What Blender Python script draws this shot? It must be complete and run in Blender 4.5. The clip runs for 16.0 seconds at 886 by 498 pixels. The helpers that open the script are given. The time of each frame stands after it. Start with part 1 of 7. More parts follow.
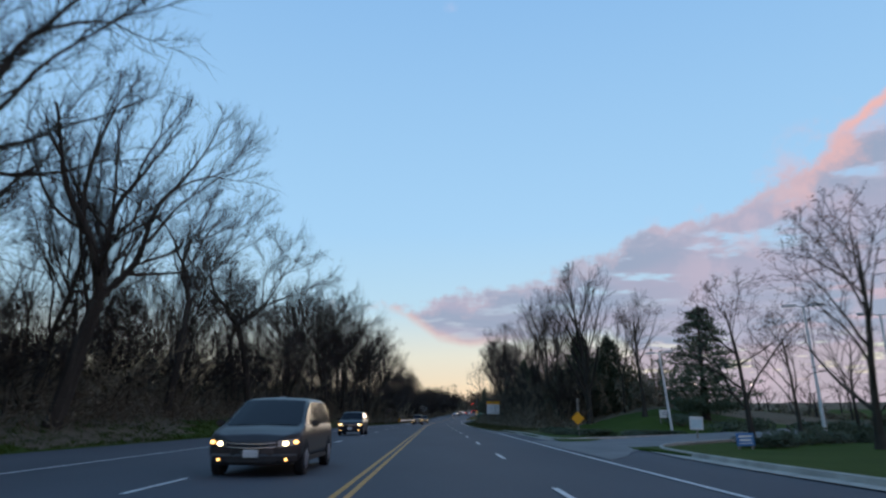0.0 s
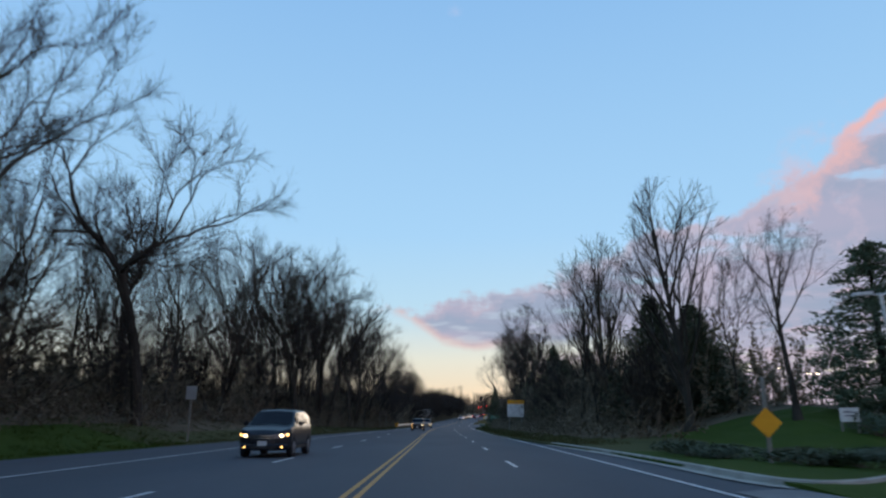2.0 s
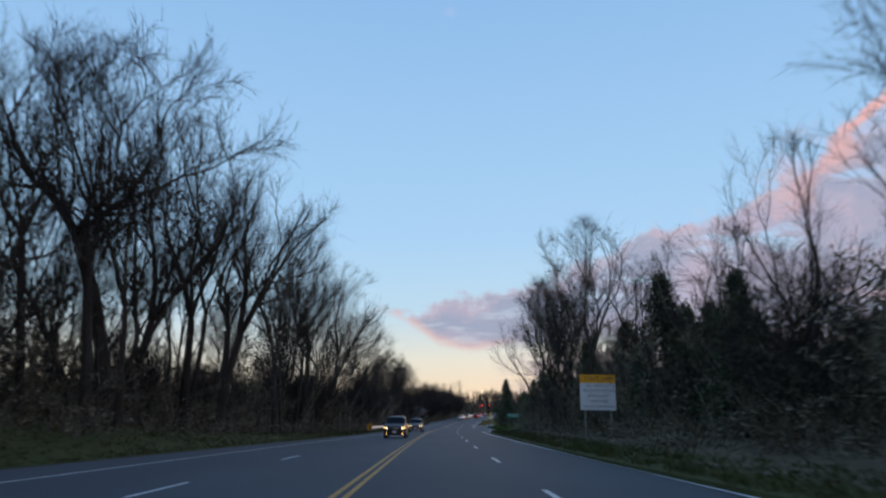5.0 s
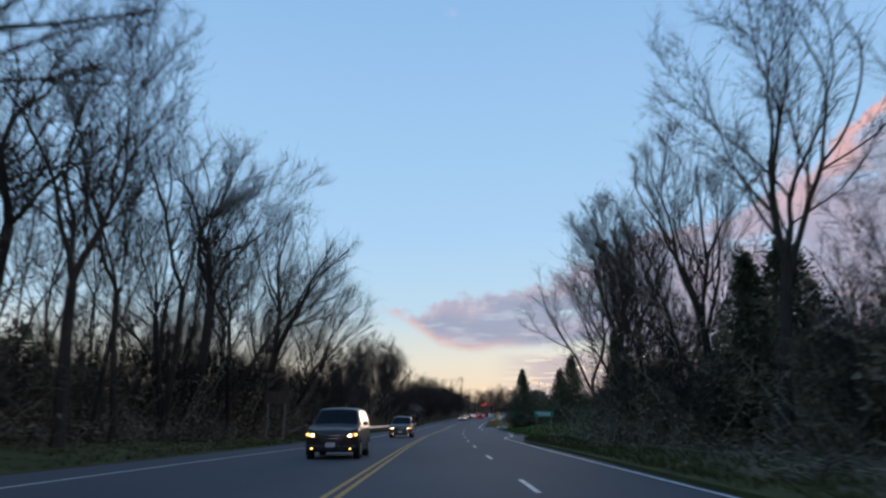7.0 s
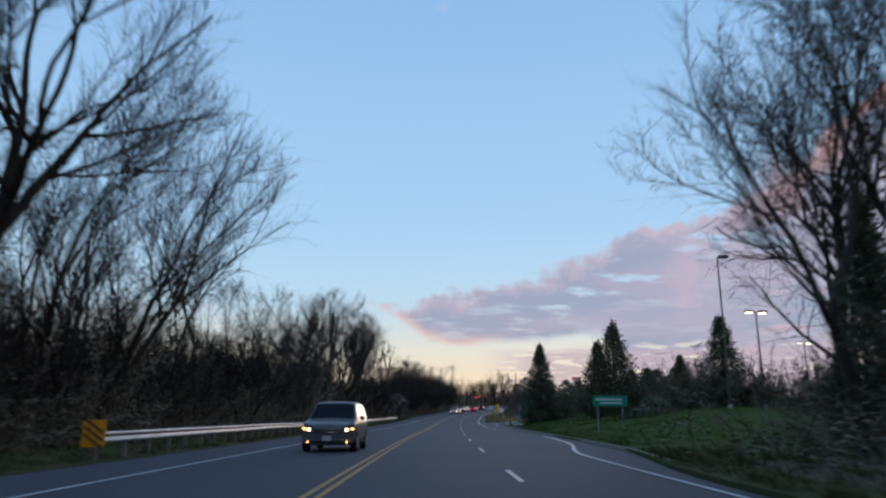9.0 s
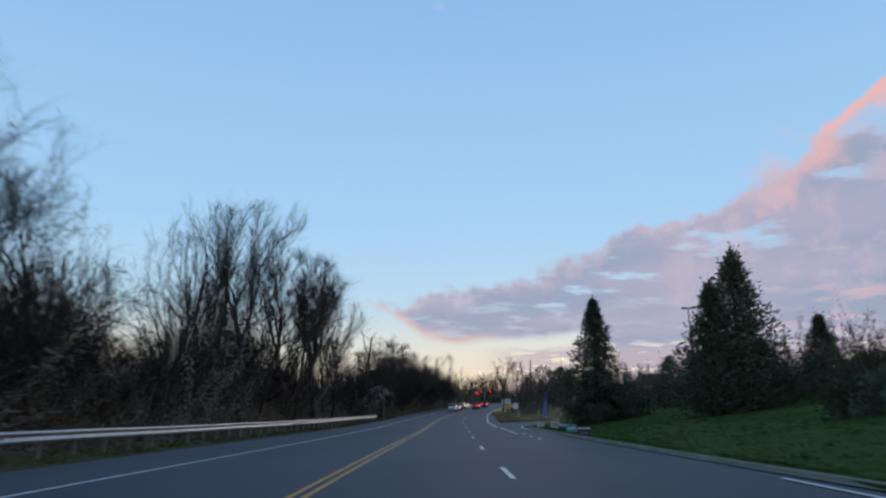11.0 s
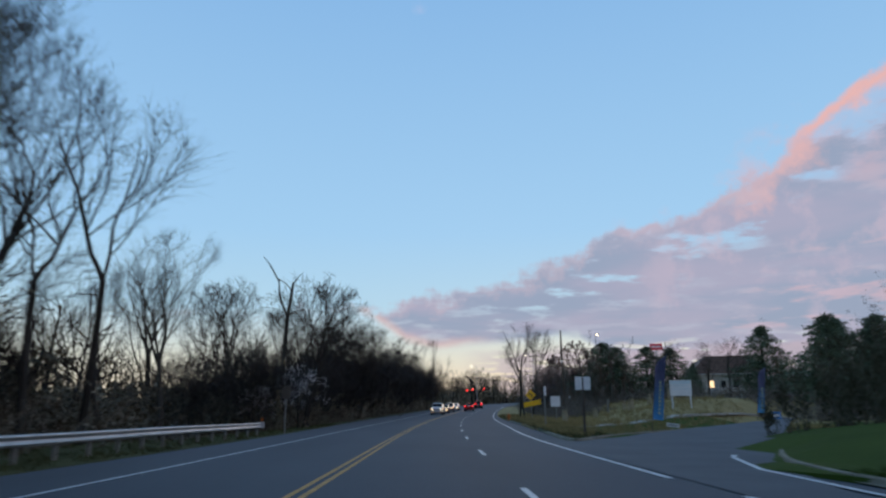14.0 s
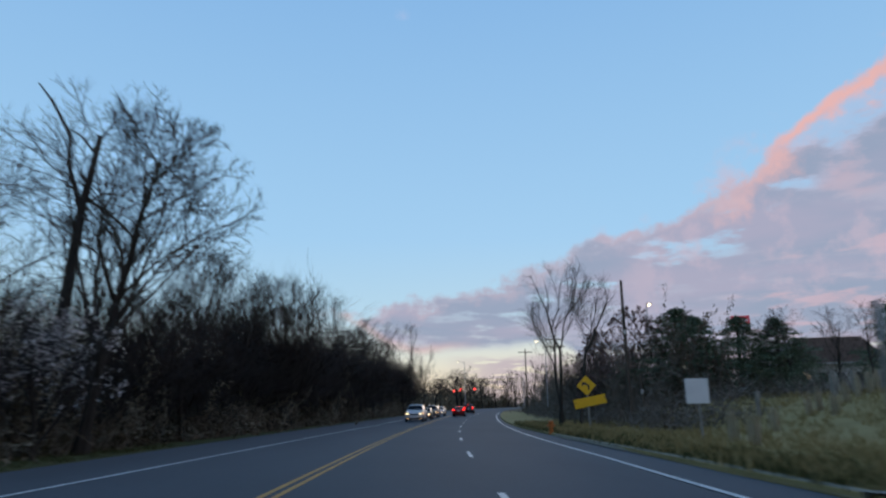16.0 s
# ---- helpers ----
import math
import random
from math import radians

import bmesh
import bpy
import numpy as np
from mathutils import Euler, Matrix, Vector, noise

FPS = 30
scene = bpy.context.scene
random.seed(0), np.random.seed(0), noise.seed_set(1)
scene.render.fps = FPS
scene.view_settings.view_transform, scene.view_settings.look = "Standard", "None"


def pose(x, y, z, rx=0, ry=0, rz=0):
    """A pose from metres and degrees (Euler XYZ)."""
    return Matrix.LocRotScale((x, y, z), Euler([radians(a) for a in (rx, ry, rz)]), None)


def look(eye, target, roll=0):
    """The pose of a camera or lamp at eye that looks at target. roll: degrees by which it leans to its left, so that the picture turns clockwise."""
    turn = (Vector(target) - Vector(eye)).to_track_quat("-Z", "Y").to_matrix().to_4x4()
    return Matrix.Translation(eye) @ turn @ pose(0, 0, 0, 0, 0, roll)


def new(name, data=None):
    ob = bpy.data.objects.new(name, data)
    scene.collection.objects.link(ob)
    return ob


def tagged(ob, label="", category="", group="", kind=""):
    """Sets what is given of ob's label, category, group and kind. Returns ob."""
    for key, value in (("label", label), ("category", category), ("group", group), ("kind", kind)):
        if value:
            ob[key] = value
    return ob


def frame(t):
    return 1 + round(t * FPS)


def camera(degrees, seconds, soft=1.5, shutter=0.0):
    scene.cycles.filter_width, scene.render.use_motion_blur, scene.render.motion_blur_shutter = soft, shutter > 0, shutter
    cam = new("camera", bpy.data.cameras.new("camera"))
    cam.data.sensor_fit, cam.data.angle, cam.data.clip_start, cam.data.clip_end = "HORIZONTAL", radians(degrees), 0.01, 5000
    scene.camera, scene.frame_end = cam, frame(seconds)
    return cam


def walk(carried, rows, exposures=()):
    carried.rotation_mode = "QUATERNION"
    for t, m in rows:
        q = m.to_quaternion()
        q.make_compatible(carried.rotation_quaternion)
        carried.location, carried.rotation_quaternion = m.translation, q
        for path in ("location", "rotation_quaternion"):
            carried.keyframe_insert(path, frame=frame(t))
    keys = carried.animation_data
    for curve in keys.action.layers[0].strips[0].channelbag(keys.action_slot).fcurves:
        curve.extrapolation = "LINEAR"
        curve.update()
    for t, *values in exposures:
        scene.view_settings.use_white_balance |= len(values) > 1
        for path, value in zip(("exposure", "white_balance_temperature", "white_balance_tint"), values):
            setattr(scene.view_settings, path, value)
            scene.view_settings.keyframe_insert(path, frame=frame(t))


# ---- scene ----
cam = camera(65.98, 16.0, soft=2.35, shutter=0.4)


def at(x, y, z, pitch, roll, yaw):
    return pose(x, y, z, 90 + pitch, 0, yaw) @ pose(0, 0, 0, 0, 0, roll)


PATH = [
    (0.0, at(0.000, 0.000, 1.228, 13.920, 0.110, -0.614)),
    (0.5, at(0.012, 6.241, 1.227, 14.026, 0.138, -0.540)),
    (1.0, at(0.015, 12.627, 1.227, 14.159, 0.152, -0.439)),
    (1.5, at(0.013, 19.302, 1.228, 14.176, 0.145, -0.383)),
    (2.0, at(0.001, 26.431, 1.231, 14.228, 0.133, -0.238)),
    (2.5, at(-0.014, 33.693, 1.233, 14.313, 0.097, -0.081)),
    (3.0, at(-0.020, 41.192, 1.234, 14.399, 0.057, -0.138)),
    (3.5, at(-0.007, 48.867, 1.232, 14.428, 0.013, -0.227)),
    (4.0, at(0.029, 56.676, 1.231, 14.401, -0.073, -0.372)),
    (4.5, at(0.077, 64.629, 1.229, 14.344, -0.148, -0.515)),
    (5.0, at(0.130, 72.731, 1.227, 14.279, -0.163, -0.609)),
    (5.5, at(0.181, 80.985, 1.227, 14.231, -0.050, -0.594)),
    (6.0, at(0.220, 89.420, 1.229, 14.246, 0.218, -0.503)),
    (6.5, at(0.260, 97.916, 1.232, 14.334, 0.357, -0.422)),
    (7.0, at(0.310, 106.458, 1.234, 14.324, 0.305, -0.573)),
    (7.5, at(0.369, 115.201, 1.233, 14.151, 0.241, -0.793)),
    (8.0, at(0.454, 124.066, 1.231, 14.015, 0.255, -1.104)),
    (8.5, at(0.567, 133.056, 1.230, 13.900, 0.305, -1.390)),
    (9.0, at(0.718, 142.063, 1.228, 13.876, 0.399, -1.520)),
    (9.5, at(0.932, 151.090, 1.229, 13.906, 0.361, -1.636)),
    (10.0, at(1.196, 160.163, 1.229, 13.885, 0.298, -1.698)),
    (10.5, at(1.504, 169.261, 1.229, 13.821, 0.242, -1.752)),
    (11.0, at(1.846, 178.364, 1.229, 13.751, 0.191, -1.819)),
    (11.5, at(2.210, 187.454, 1.230, 13.707, 0.128, -1.923)),
    (12.0, at(2.587, 196.517, 1.230, 13.731, 0.011, -2.071)),
    (12.5, at(2.969, 205.503, 1.234, 13.809, -0.161, -2.389)),
    (13.0, at(3.359, 214.458, 1.252, 13.888, -0.421, -2.754)),
    (13.5, at(3.757, 223.470, 1.285, 13.978, -0.565, -3.038)),
    (14.0, at(4.179, 232.567, 1.335, 14.067, -0.573, -3.338)),
    (14.5, at(4.639, 241.816, 1.403, 14.158, -0.538, -3.684)),
    (15.0, at(5.156, 251.130, 1.488, 14.235, -0.524, -4.043)),
    (15.5, at(5.726, 260.443, 1.592, 14.427, -0.547, -4.473)),
    (16.0, at(6.324, 269.764, 1.713, 14.535, -0.650, -4.910)),
]
walk(cam, PATH, exposures=((0.0, 0.0, 6500, 7), (3.0, 0.03, 6500, 7), (5.5, 0.0, 6700, 11), (9.5, 0.0, 6700, 11), (12.0, -0.05, 6500, 8), (16.0, -0.08, 6500, 7)))

# ---- dusk sky: a clear gradient, a long cloud bank lit pink along its upper edge ----
world = bpy.data.worlds.new("dusk_sky")
scene.world = world
world.use_nodes = True
wt = world.node_tree
wt.nodes.clear()


def wn(kind, **props):
    n = wt.nodes.new(kind)
    for k, v in props.items():
        if k == "operation":
            n.operation = v
        elif k == "blend_type":
            n.blend_type = v
        elif k == "data_type":
            n.data_type = v
    return n


def wmath(op, a, b=None, c=None):
    n = wn("ShaderNodeMath", operation=op)
    for i, v in enumerate((a, b, c)):
        if v is None:
            continue
        if isinstance(v, (int, float)):
            n.inputs[i].default_value = v
        else:
            wt.links.new(v, n.inputs[i])
    return n.outputs[0]


def wmix(fac, a, b):
    n = wn("ShaderNodeMix", data_type="RGBA")
    for sock, v in ((n.inputs[0], fac), (n.inputs[6], a), (n.inputs[7], b)):
        if isinstance(v, (int, float)):
            sock.default_value = v
        elif isinstance(v, tuple):
            sock.default_value = (*v, 1)
        else:
            wt.links.new(v, sock)
    return n.outputs[2]


def wramp(fac, stops):
    n = wn("ShaderNodeValToRGB")
    e = n.color_ramp.elements
    while len(e) < len(stops):
        e.new(0.5)
    for el, (p, col) in zip(e, stops):
        el.position, el.color = p, (*col, 1)
    wt.links.new(fac, n.inputs[0])
    return n.outputs[0]


def wcurve(fac, pts):
    """A curve through the points (0..1, 0..1)."""
    n = wn("ShaderNodeFloatCurve")
    c = n.mapping.curves[0]
    while len(c.points) < len(pts):
        c.points.new(0.5, 0.5)
    for p, (x, y) in zip(c.points, pts):
        p.location, p.handle_type = (x, y), "VECTOR"
    n.mapping.update()
    wt.links.new(fac, n.inputs[1])
    return n.outputs[0]


def lin(r, g, b):
    """Linear values of an sRGB colour given in 0..255."""
    return tuple((v / 255 / 12.92) if v < 10 else ((v / 255 + 0.055) / 1.055) ** 2.4 for v in (r, g, b))


SUN_EL, SUN_AZ = radians(1.0), radians(10.0)
coord = wn("ShaderNodeTexCoord").outputs["Generated"]
sep = wn("ShaderNodeSeparateXYZ")
wt.links.new(coord, sep.inputs[0])
dx, dy, dz = sep.outputs
elev = wmath("MULTIPLY", wmath("ARCSINE", dz), 180 / math.pi)
azim = wmath("MULTIPLY", wmath("ARCTAN2", dx, dy), 180 / math.pi)
sky = wn("ShaderNodeTexSky")
sky.sky_type, sky.sun_disc, sky.sun_elevation, sky.sun_rotation = "NISHITA", False, SUN_EL, SUN_AZ
sky.air_density, sky.dust_density, sky.ozone_density = 1.0, 0.6, 1.5
nish = wn("ShaderNodeMix", data_type="RGBA", blend_type="MULTIPLY")
nish.inputs[0].default_value = 1.0
wt.links.new(sky.outputs[0], nish.inputs[6])
nish.inputs[7].default_value = (0.12, 0.12, 0.12, 1)
clear = wramp(wmath("DIVIDE", elev, 90.0), [
    (0.0, lin(238, 208, 186)), (0.025, lin(243, 226, 200)), (0.055, lin(232, 233, 222)), (0.10, lin(190, 225, 248)),
    (0.17, lin(172, 216, 254)), (0.38, lin(146, 194, 244)), (1.0, lin(100, 148, 214))])
base = wmix(0.93, nish.outputs[2], clear)
# cloud bank: its upper and lower outline by azimuth, streaks seen in perspective on the cloud's own level
def wnoise(vec, scale, detail, rough=0.5):
    n = wn("ShaderNodeTexNoise")
    wt.links.new(vec, n.inputs["Vector"])
    n.inputs["Scale"].default_value, n.inputs["Detail"].default_value, n.inputs["Roughness"].default_value = scale, detail, rough
    return n.outputs[0]


def by_az(pts):
    return wmath("MULTIPLY", wcurve(a01, [((a + 20) / 140, e / 60) for a, e in pts]), 60.0)


def wstep(v, lo, hi):
    n = wn("ShaderNodeMapRange")
    n.interpolation_type = "SMOOTHSTEP"
    wt.links.new(v, n.inputs[0])
    n.inputs[1].default_value, n.inputs[2].default_value = lo, hi
    return n.outputs[0]


def wnot(v):
    return wmath("SUBTRACT", 1.0, v)


level = wn("ShaderNodeCombineXYZ")
depth = wmath("ADD", wmath("MAXIMUM", dz, 0.0), 0.07)
wt.links.new(wmath("DIVIDE", dx, depth), level.inputs[0])
wt.links.new(wmath("DIVIDE", dy, depth), level.inputs[1])
puffs = wnoise(coord, 15.0, 9.0, 0.58)
streaks = wnoise(level.outputs[0], 2.6, 7.0, 0.55)
sheets = wnoise(level.outputs[0], 0.9, 4.0)
np_, ns = wmath("SUBTRACT", puffs, 0.5), wmath("SUBTRACT", streaks, 0.5)
wob = wmath("MULTIPLY_ADD", np_, 5.5, wmath("MULTIPLY", ns, 2.2))
a01 = wmath("DIVIDE", wmath("ADD", azim, 20.0), 140.0)
upper = by_az([(-20, 7.6), (-5, 8.8), (-2, 9.7), (5, 10.2), (8.5, 11.6), (13, 13.1), (17.5, 14.1), (22, 15.0), (25, 16.2), (30, 18.2), (32.5, 20.2), (35.5, 22.6), (40, 25.0), (60, 34), (120, 44)])
lower = by_az([(-20, 8.0), (-4.5, 8.9), (-2.5, 8.4), (0.2, 6.4), (3, 5.6), (8, 6.2), (14.5, 6.6), (16.0, 5.6), (17.0, 0.0), (60, 0), (120, 0)])
over = wmath("SUBTRACT", wmath("ADD", upper, wob), elev)
under = wmath("SUBTRACT", elev, wmath("MULTIPLY_ADD", wob, 0.22, lower))
to_right = wstep(azim, 22.0, 36.0)
mask = wmath("MULTIPLY", wstep(over, -0.35, 0.75), wstep(under, -0.35, 0.6))
mask = wmath("MULTIPLY", mask, wnot(wmath("MULTIPLY", wmath("MULTIPLY", wstep(streaks, 0.55, 0.62), wstep(azim, 15.0, 18.0)), wmath("MULTIPLY", wstep(elev, 2.5, 3.5), wnot(wstep(elev, 5.0, 6.5))))))
# thin blue gaps, in streaks just below the bank's upper edge
gaps = wmath("MULTIPLY", wstep(streaks, 0.515, 0.62), wmath("MULTIPLY", wstep(over, 0.9, 2.0), wnot(wstep(over, 3.2, 6.0))))
mask = wmath("MULTIPLY", mask, wnot(wmath("MULTIPLY", gaps, wmath("MULTIPLY_ADD", wstep(azim, 4.0, 14.0), 0.6, 0.2))))
grey = wmix(wstep(sheets, 0.40, 0.62), lin(156, 166, 192), lin(176, 172, 196))
grey = wmix(wmath("MULTIPLY", wstep(ns, -0.02, 0.16), 0.5), grey, lin(190, 192, 212))
blush = wmath("MULTIPLY", wmath("MULTIPLY", wstep(streaks, 0.50, 0.62), wnot(wstep(sheets, 0.40, 0.56))), wstep(azim, 12.0, 24.0))
grey = wmix(wmath("MULTIPLY", blush, 0.5), grey, lin(222, 178, 188))
edge_width = wmath("MULTIPLY_ADD", to_right, 1.4, 1.0)
rim = wnot(wstep(wmath("DIVIDE", wmath("MULTIPLY_ADD", np_, 2.5, over), edge_width), 0.30, 1.30))
rim = wmath("MULTIPLY", rim, wmath("MULTIPLY_ADD", to_right, 0.5, 0.38))
pink = wmix(to_right, lin(214, 188, 200), lin(246, 187, 180))
body = wmix(rim, grey, pink)
low_side = wmix(wmath("MULTIPLY", wnot(wstep(under, 0.1, 1.1)), wnot(wstep(azim, 3.0, 9.0))), body, lin(220, 188, 188))
whole = wmix(wmath("MULTIPLY", mask, 0.94), base, low_side)
# a low second layer on the horizon, torn open here and there
low_bank = wmath("MULTIPLY", wmath("MULTIPLY", wstep(azim, 4.0, 10.0), wnot(wstep(wmath("MULTIPLY_ADD", ns, 1.5, elev), 5.0, 5.7))), wnot(wmath("MULTIPLY", wstep(streaks, 0.52, 0.60), wstep(elev, 2.0, 3.5))))
whole = wmix(wmath("MULTIPLY", low_bank, 0.8), whole, lin(196, 180, 192))
# a thin torn veil beyond the edge
veil = wmath("MULTIPLY", wmath("MULTIPLY", wstep(over, -3.2, -0.2), wstep(puffs, 0.53, 0.68)), wmath("MULTIPLY", wstep(azim, 14.0, 26.0), 0.45))
whole = wmix(veil, whole, lin(214, 192, 208))
# one small pink wisp high ahead
wisp = wmath("ADD", wmath("POWER", wmath("DIVIDE", wmath("SUBTRACT", azim, 1.6), 0.9), 2.0), wmath("POWER", wmath("DIVIDE", wmath("SUBTRACT", elev, 33.5), 0.6), 2.0))
wisp = wmath("ADD", wisp, wmath("MULTIPLY", np_, 11.0))
whole = wmix(wmath("MULTIPLY", wmath("SUBTRACT", 1.0, wstep(wisp, -1.0, 1.6)), 0.42), whole, lin(214, 206, 232))
bg = wn("ShaderNodeBackground")
wt.links.new(whole, bg.inputs[0])
bg.inputs[1].default_value = 1.0
wo = wn("ShaderNodeOutputWorld")
wt.links.new(bg.outputs[0], wo.inputs[0])

# the sun is at the horizon ahead: only a faint wide glow of it is left
sun = new("sun", bpy.data.lights.new("sun", "SUN"))
sun.data.energy, sun.data.angle, sun.data.color = 0.25, radians(15), (1.0, 0.8, 0.62)
sun.matrix_basis = look((60, 300, 40), (60 - 20 * math.sin(SUN_AZ), 300 - 20, 38.0))


# ---- materials ----
def material(name, dark, light, rough=0.8, scale=4.0, fine=40.0, bump=0.3, metal=0.0, spec=0.3, stretch=(1, 1, 1), contrast=0.5, random_amount=0.0):
    """Two scales of noise between two colours, with fine relief."""
    m = bpy.data.materials.new(name)
    m.use_nodes = True
    nt = m.node_tree
    b = nt.nodes["Principled BSDF"]
    tc = nt.nodes.new("ShaderNodeTexCoord")
    mp = nt.nodes.new("ShaderNodeMapping")
    mp.inputs["Scale"].default_value = stretch
    nt.links.new(tc.outputs["Object"], mp.inputs[0])
    n1, n2 = nt.nodes.new("ShaderNodeTexNoise"), nt.nodes.new("ShaderNodeTexNoise")
    for n, s, d in ((n1, scale, 5), (n2, fine, 3)):
        n.inputs["Scale"].default_value, n.inputs["Detail"].default_value = s, d
        nt.links.new(mp.outputs[0], n.inputs["Vector"])
    add = nt.nodes.new("ShaderNodeMath")
    add.operation = "MULTIPLY_ADD"
    nt.links.new(n2.outputs[0], add.inputs[0])
    add.inputs[1].default_value = 0.45
    nt.links.new(n1.outputs[0], add.inputs[2])
    fac = add.outputs[0]
    if random_amount:
        oi = nt.nodes.new("ShaderNodeObjectInfo")
        r = nt.nodes.new("ShaderNodeMath")
        r.operation = "MULTIPLY_ADD"
        nt.links.new(oi.outputs["Random"], r.inputs[0])
        r.inputs[1].default_value = random_amount
        nt.links.new(fac, r.inputs[2])
        fac = r.outputs[0]
    mr = nt.nodes.new("ShaderNodeMapRange")
    c = 0.5 * (1 - contrast) * 0.6
    mid = 0.725 + random_amount / 2
    mr.inputs[1].default_value, mr.inputs[2].default_value = mid - 0.12 - c, mid + 0.12 + c
    nt.links.new(fac, mr.inputs[0])
    mx = nt.nodes.new("ShaderNodeMix")
    mx.data_type = "RGBA"
    nt.links.new(mr.outputs[0], mx.inputs[0])
    mx.inputs[6].default_value, mx.inputs[7].default_value = (*dark, 1), (*light, 1)
    nt.links.new(mx.outputs[2], b.inputs["Base Color"])
    b.inputs["Roughness"].default_value, b.inputs["Metallic"].default_value = rough, metal
    b.inputs["Specular IOR Level"].default_value = spec
    if bump:
        bp = nt.nodes.new("ShaderNodeBump")
        bp.inputs["Strength"].default_value, bp.inputs["Distance"].default_value = bump, 0.02
        nt.links.new(n2.outputs[0], bp.inputs["Height"])
        nt.links.new(bp.outputs[0], b.inputs["Normal"])
    return m


def glow(name, colour, strength):
    m = bpy.data.materials.new(name)
    m.use_nodes = True
    b = m.node_tree.nodes["Principled BSDF"]
    b.inputs["Base Color"].default_value = (*colour, 1)
    b.inputs["Emission Color"].default_value = (*colour, 1)
    b.inputs["Emission Strength"].default_value = strength
    return m


M_ASPHALT = material("asphalt", (0.038, 0.044, 0.054), (0.070, 0.078, 0.092), 0.82, 0.25, 18, 0.35, spec=0.35, contrast=0.2, stretch=(1, 0.25, 1))
M_DRIVE = material("driveway_asphalt", (0.060, 0.066, 0.074), (0.105, 0.112, 0.12), 0.85, 0.5, 20, 0.3, contrast=0.2)
M_PALE_DRIVE = material("pale_driveway_asphalt", (0.14, 0.142, 0.142), (0.225, 0.225, 0.22), 0.88, 0.5, 20, 0.3, contrast=0.2, spec=0.15)
M_WHITE = material("road_paint_white", (0.42, 0.42, 0.42), (0.72, 0.72, 0.70), 0.6, 3, 25, 0.2)
M_YELLOW = material("road_paint_yellow", (0.36, 0.17, 0.03), (0.60, 0.29, 0.05), 0.6, 3, 25, 0.2)
M_KERB = material("kerb_concrete", (0.25, 0.235, 0.205), (0.44, 0.415, 0.37), 0.85, 1.5, 30, 0.3)
M_OLD_KERB = material("old_kerb_concrete", (0.150, 0.132, 0.098), (0.285, 0.255, 0.20), 0.9, 1.5, 30, 0.4, spec=0.1)
M_GRASS = material("grass", (0.030, 0.053, 0.008), (0.056, 0.085, 0.015), 0.9, 0.35, 14, 0.8, contrast=0.3, spec=0.06)
M_MEADOW = material("dry_meadow", (0.200, 0.155, 0.066), (0.340, 0.265, 0.125), 0.9, 0.4, 14, 0.8, contrast=0.3, spec=0.06)
M_LEAF_FLOOR = material("leaf_litter", (0.085, 0.068, 0.046), (0.165, 0.132, 0.090), 0.95, 0.7, 16, 0.8, contrast=0.3, spec=0.06)
M_BARK = material("bark", (0.031, 0.028, 0.024), (0.074, 0.066, 0.056), 0.9, 2.0, 18, 0.9, stretch=(1, 1, 0.25), random_amount=0.25, spec=0.06)
M_TWIG = material("twigs", (0.026, 0.022, 0.020), (0.062, 0.052, 0.046), 0.9, 1.0, 9, 0.0, random_amount=0.3, spec=0.06)
M_BRUSH = material("brush_stems", (0.090, 0.075, 0.056), (0.180, 0.150, 0.112), 0.95, 1.0, 9, 0.0, random_amount=0.3, spec=0.06)
M_DRYLEAF = material("dry_leaves", (0.130, 0.108, 0.074), (0.225, 0.188, 0.128), 0.95, 1.2, 9, 0.0, random_amount=0.35, spec=0.06)
M_HEDGE = material("hedge_leaves", (0.050, 0.046, 0.030), (0.105, 0.098, 0.060), 0.9, 1.2, 9, 0.0, spec=0.1)
M_SCRUB = material("dry_scrub_stems", (0.10, 0.088, 0.076), (0.21, 0.18, 0.155), 0.95, 1.0, 9, 0.0, spec=0.06)
M_SCRUBLEAF = material("dry_scrub_leaves", (0.085, 0.072, 0.058), (0.19, 0.16, 0.125), 0.95, 1.2, 9, 0.0, spec=0.06)
M_NEEDLE = material("needles", (0.054, 0.068, 0.045), (0.112, 0.132, 0.084), 0.8, 1.5, 12, 0.0, random_amount=0.25, spec=0.1)
M_PINE = material("pine_needles", (0.070, 0.098, 0.066), (0.150, 0.190, 0.125), 0.8, 1.5, 12, 0.0, random_amount=0.2, spec=0.15)
M_VERGE = material("olive_verge_grass", (0.048, 0.053, 0.020), (0.095, 0.094, 0.041), 0.9, 0.4, 14, 0.6, contrast=0.3, spec=0.06)
M_STRAW = material("straw", (0.30, 0.25, 0.17), (0.50, 0.42, 0.30), 0.9, 2, 14, 0.2, spec=0.06)
M_BUD = material("reddish_buds", (0.10, 0.062, 0.055), (0.19, 0.12, 0.105), 0.9, 2, 10, 0.0)
M_BLOSSOM = material("blossom", (0.55, 0.50, 0.48), (0.80, 0.76, 0.73), 0.8, 2, 10, 0.0)
M_STEEL = material("galvanised_steel", (0.30, 0.31, 0.32), (0.48, 0.49, 0.50), 0.45, 1.2, 20, 0.15, metal=0.7, spec=0.5)
M_POST = material("weathered_post", (0.16, 0.15, 0.13), (0.30, 0.28, 0.25), 0.8, 2, 25, 0.4)
M_POLE_WHITE = material("white_pole_paint", (0.55, 0.55, 0.56), (0.74, 0.74, 0.75), 0.5, 1.5, 20, 0.1)
M_POLE_DARK = material("dark_pole_paint", (0.045, 0.042, 0.04), (0.09, 0.085, 0.08), 0.5, 1.5, 20, 0.1)
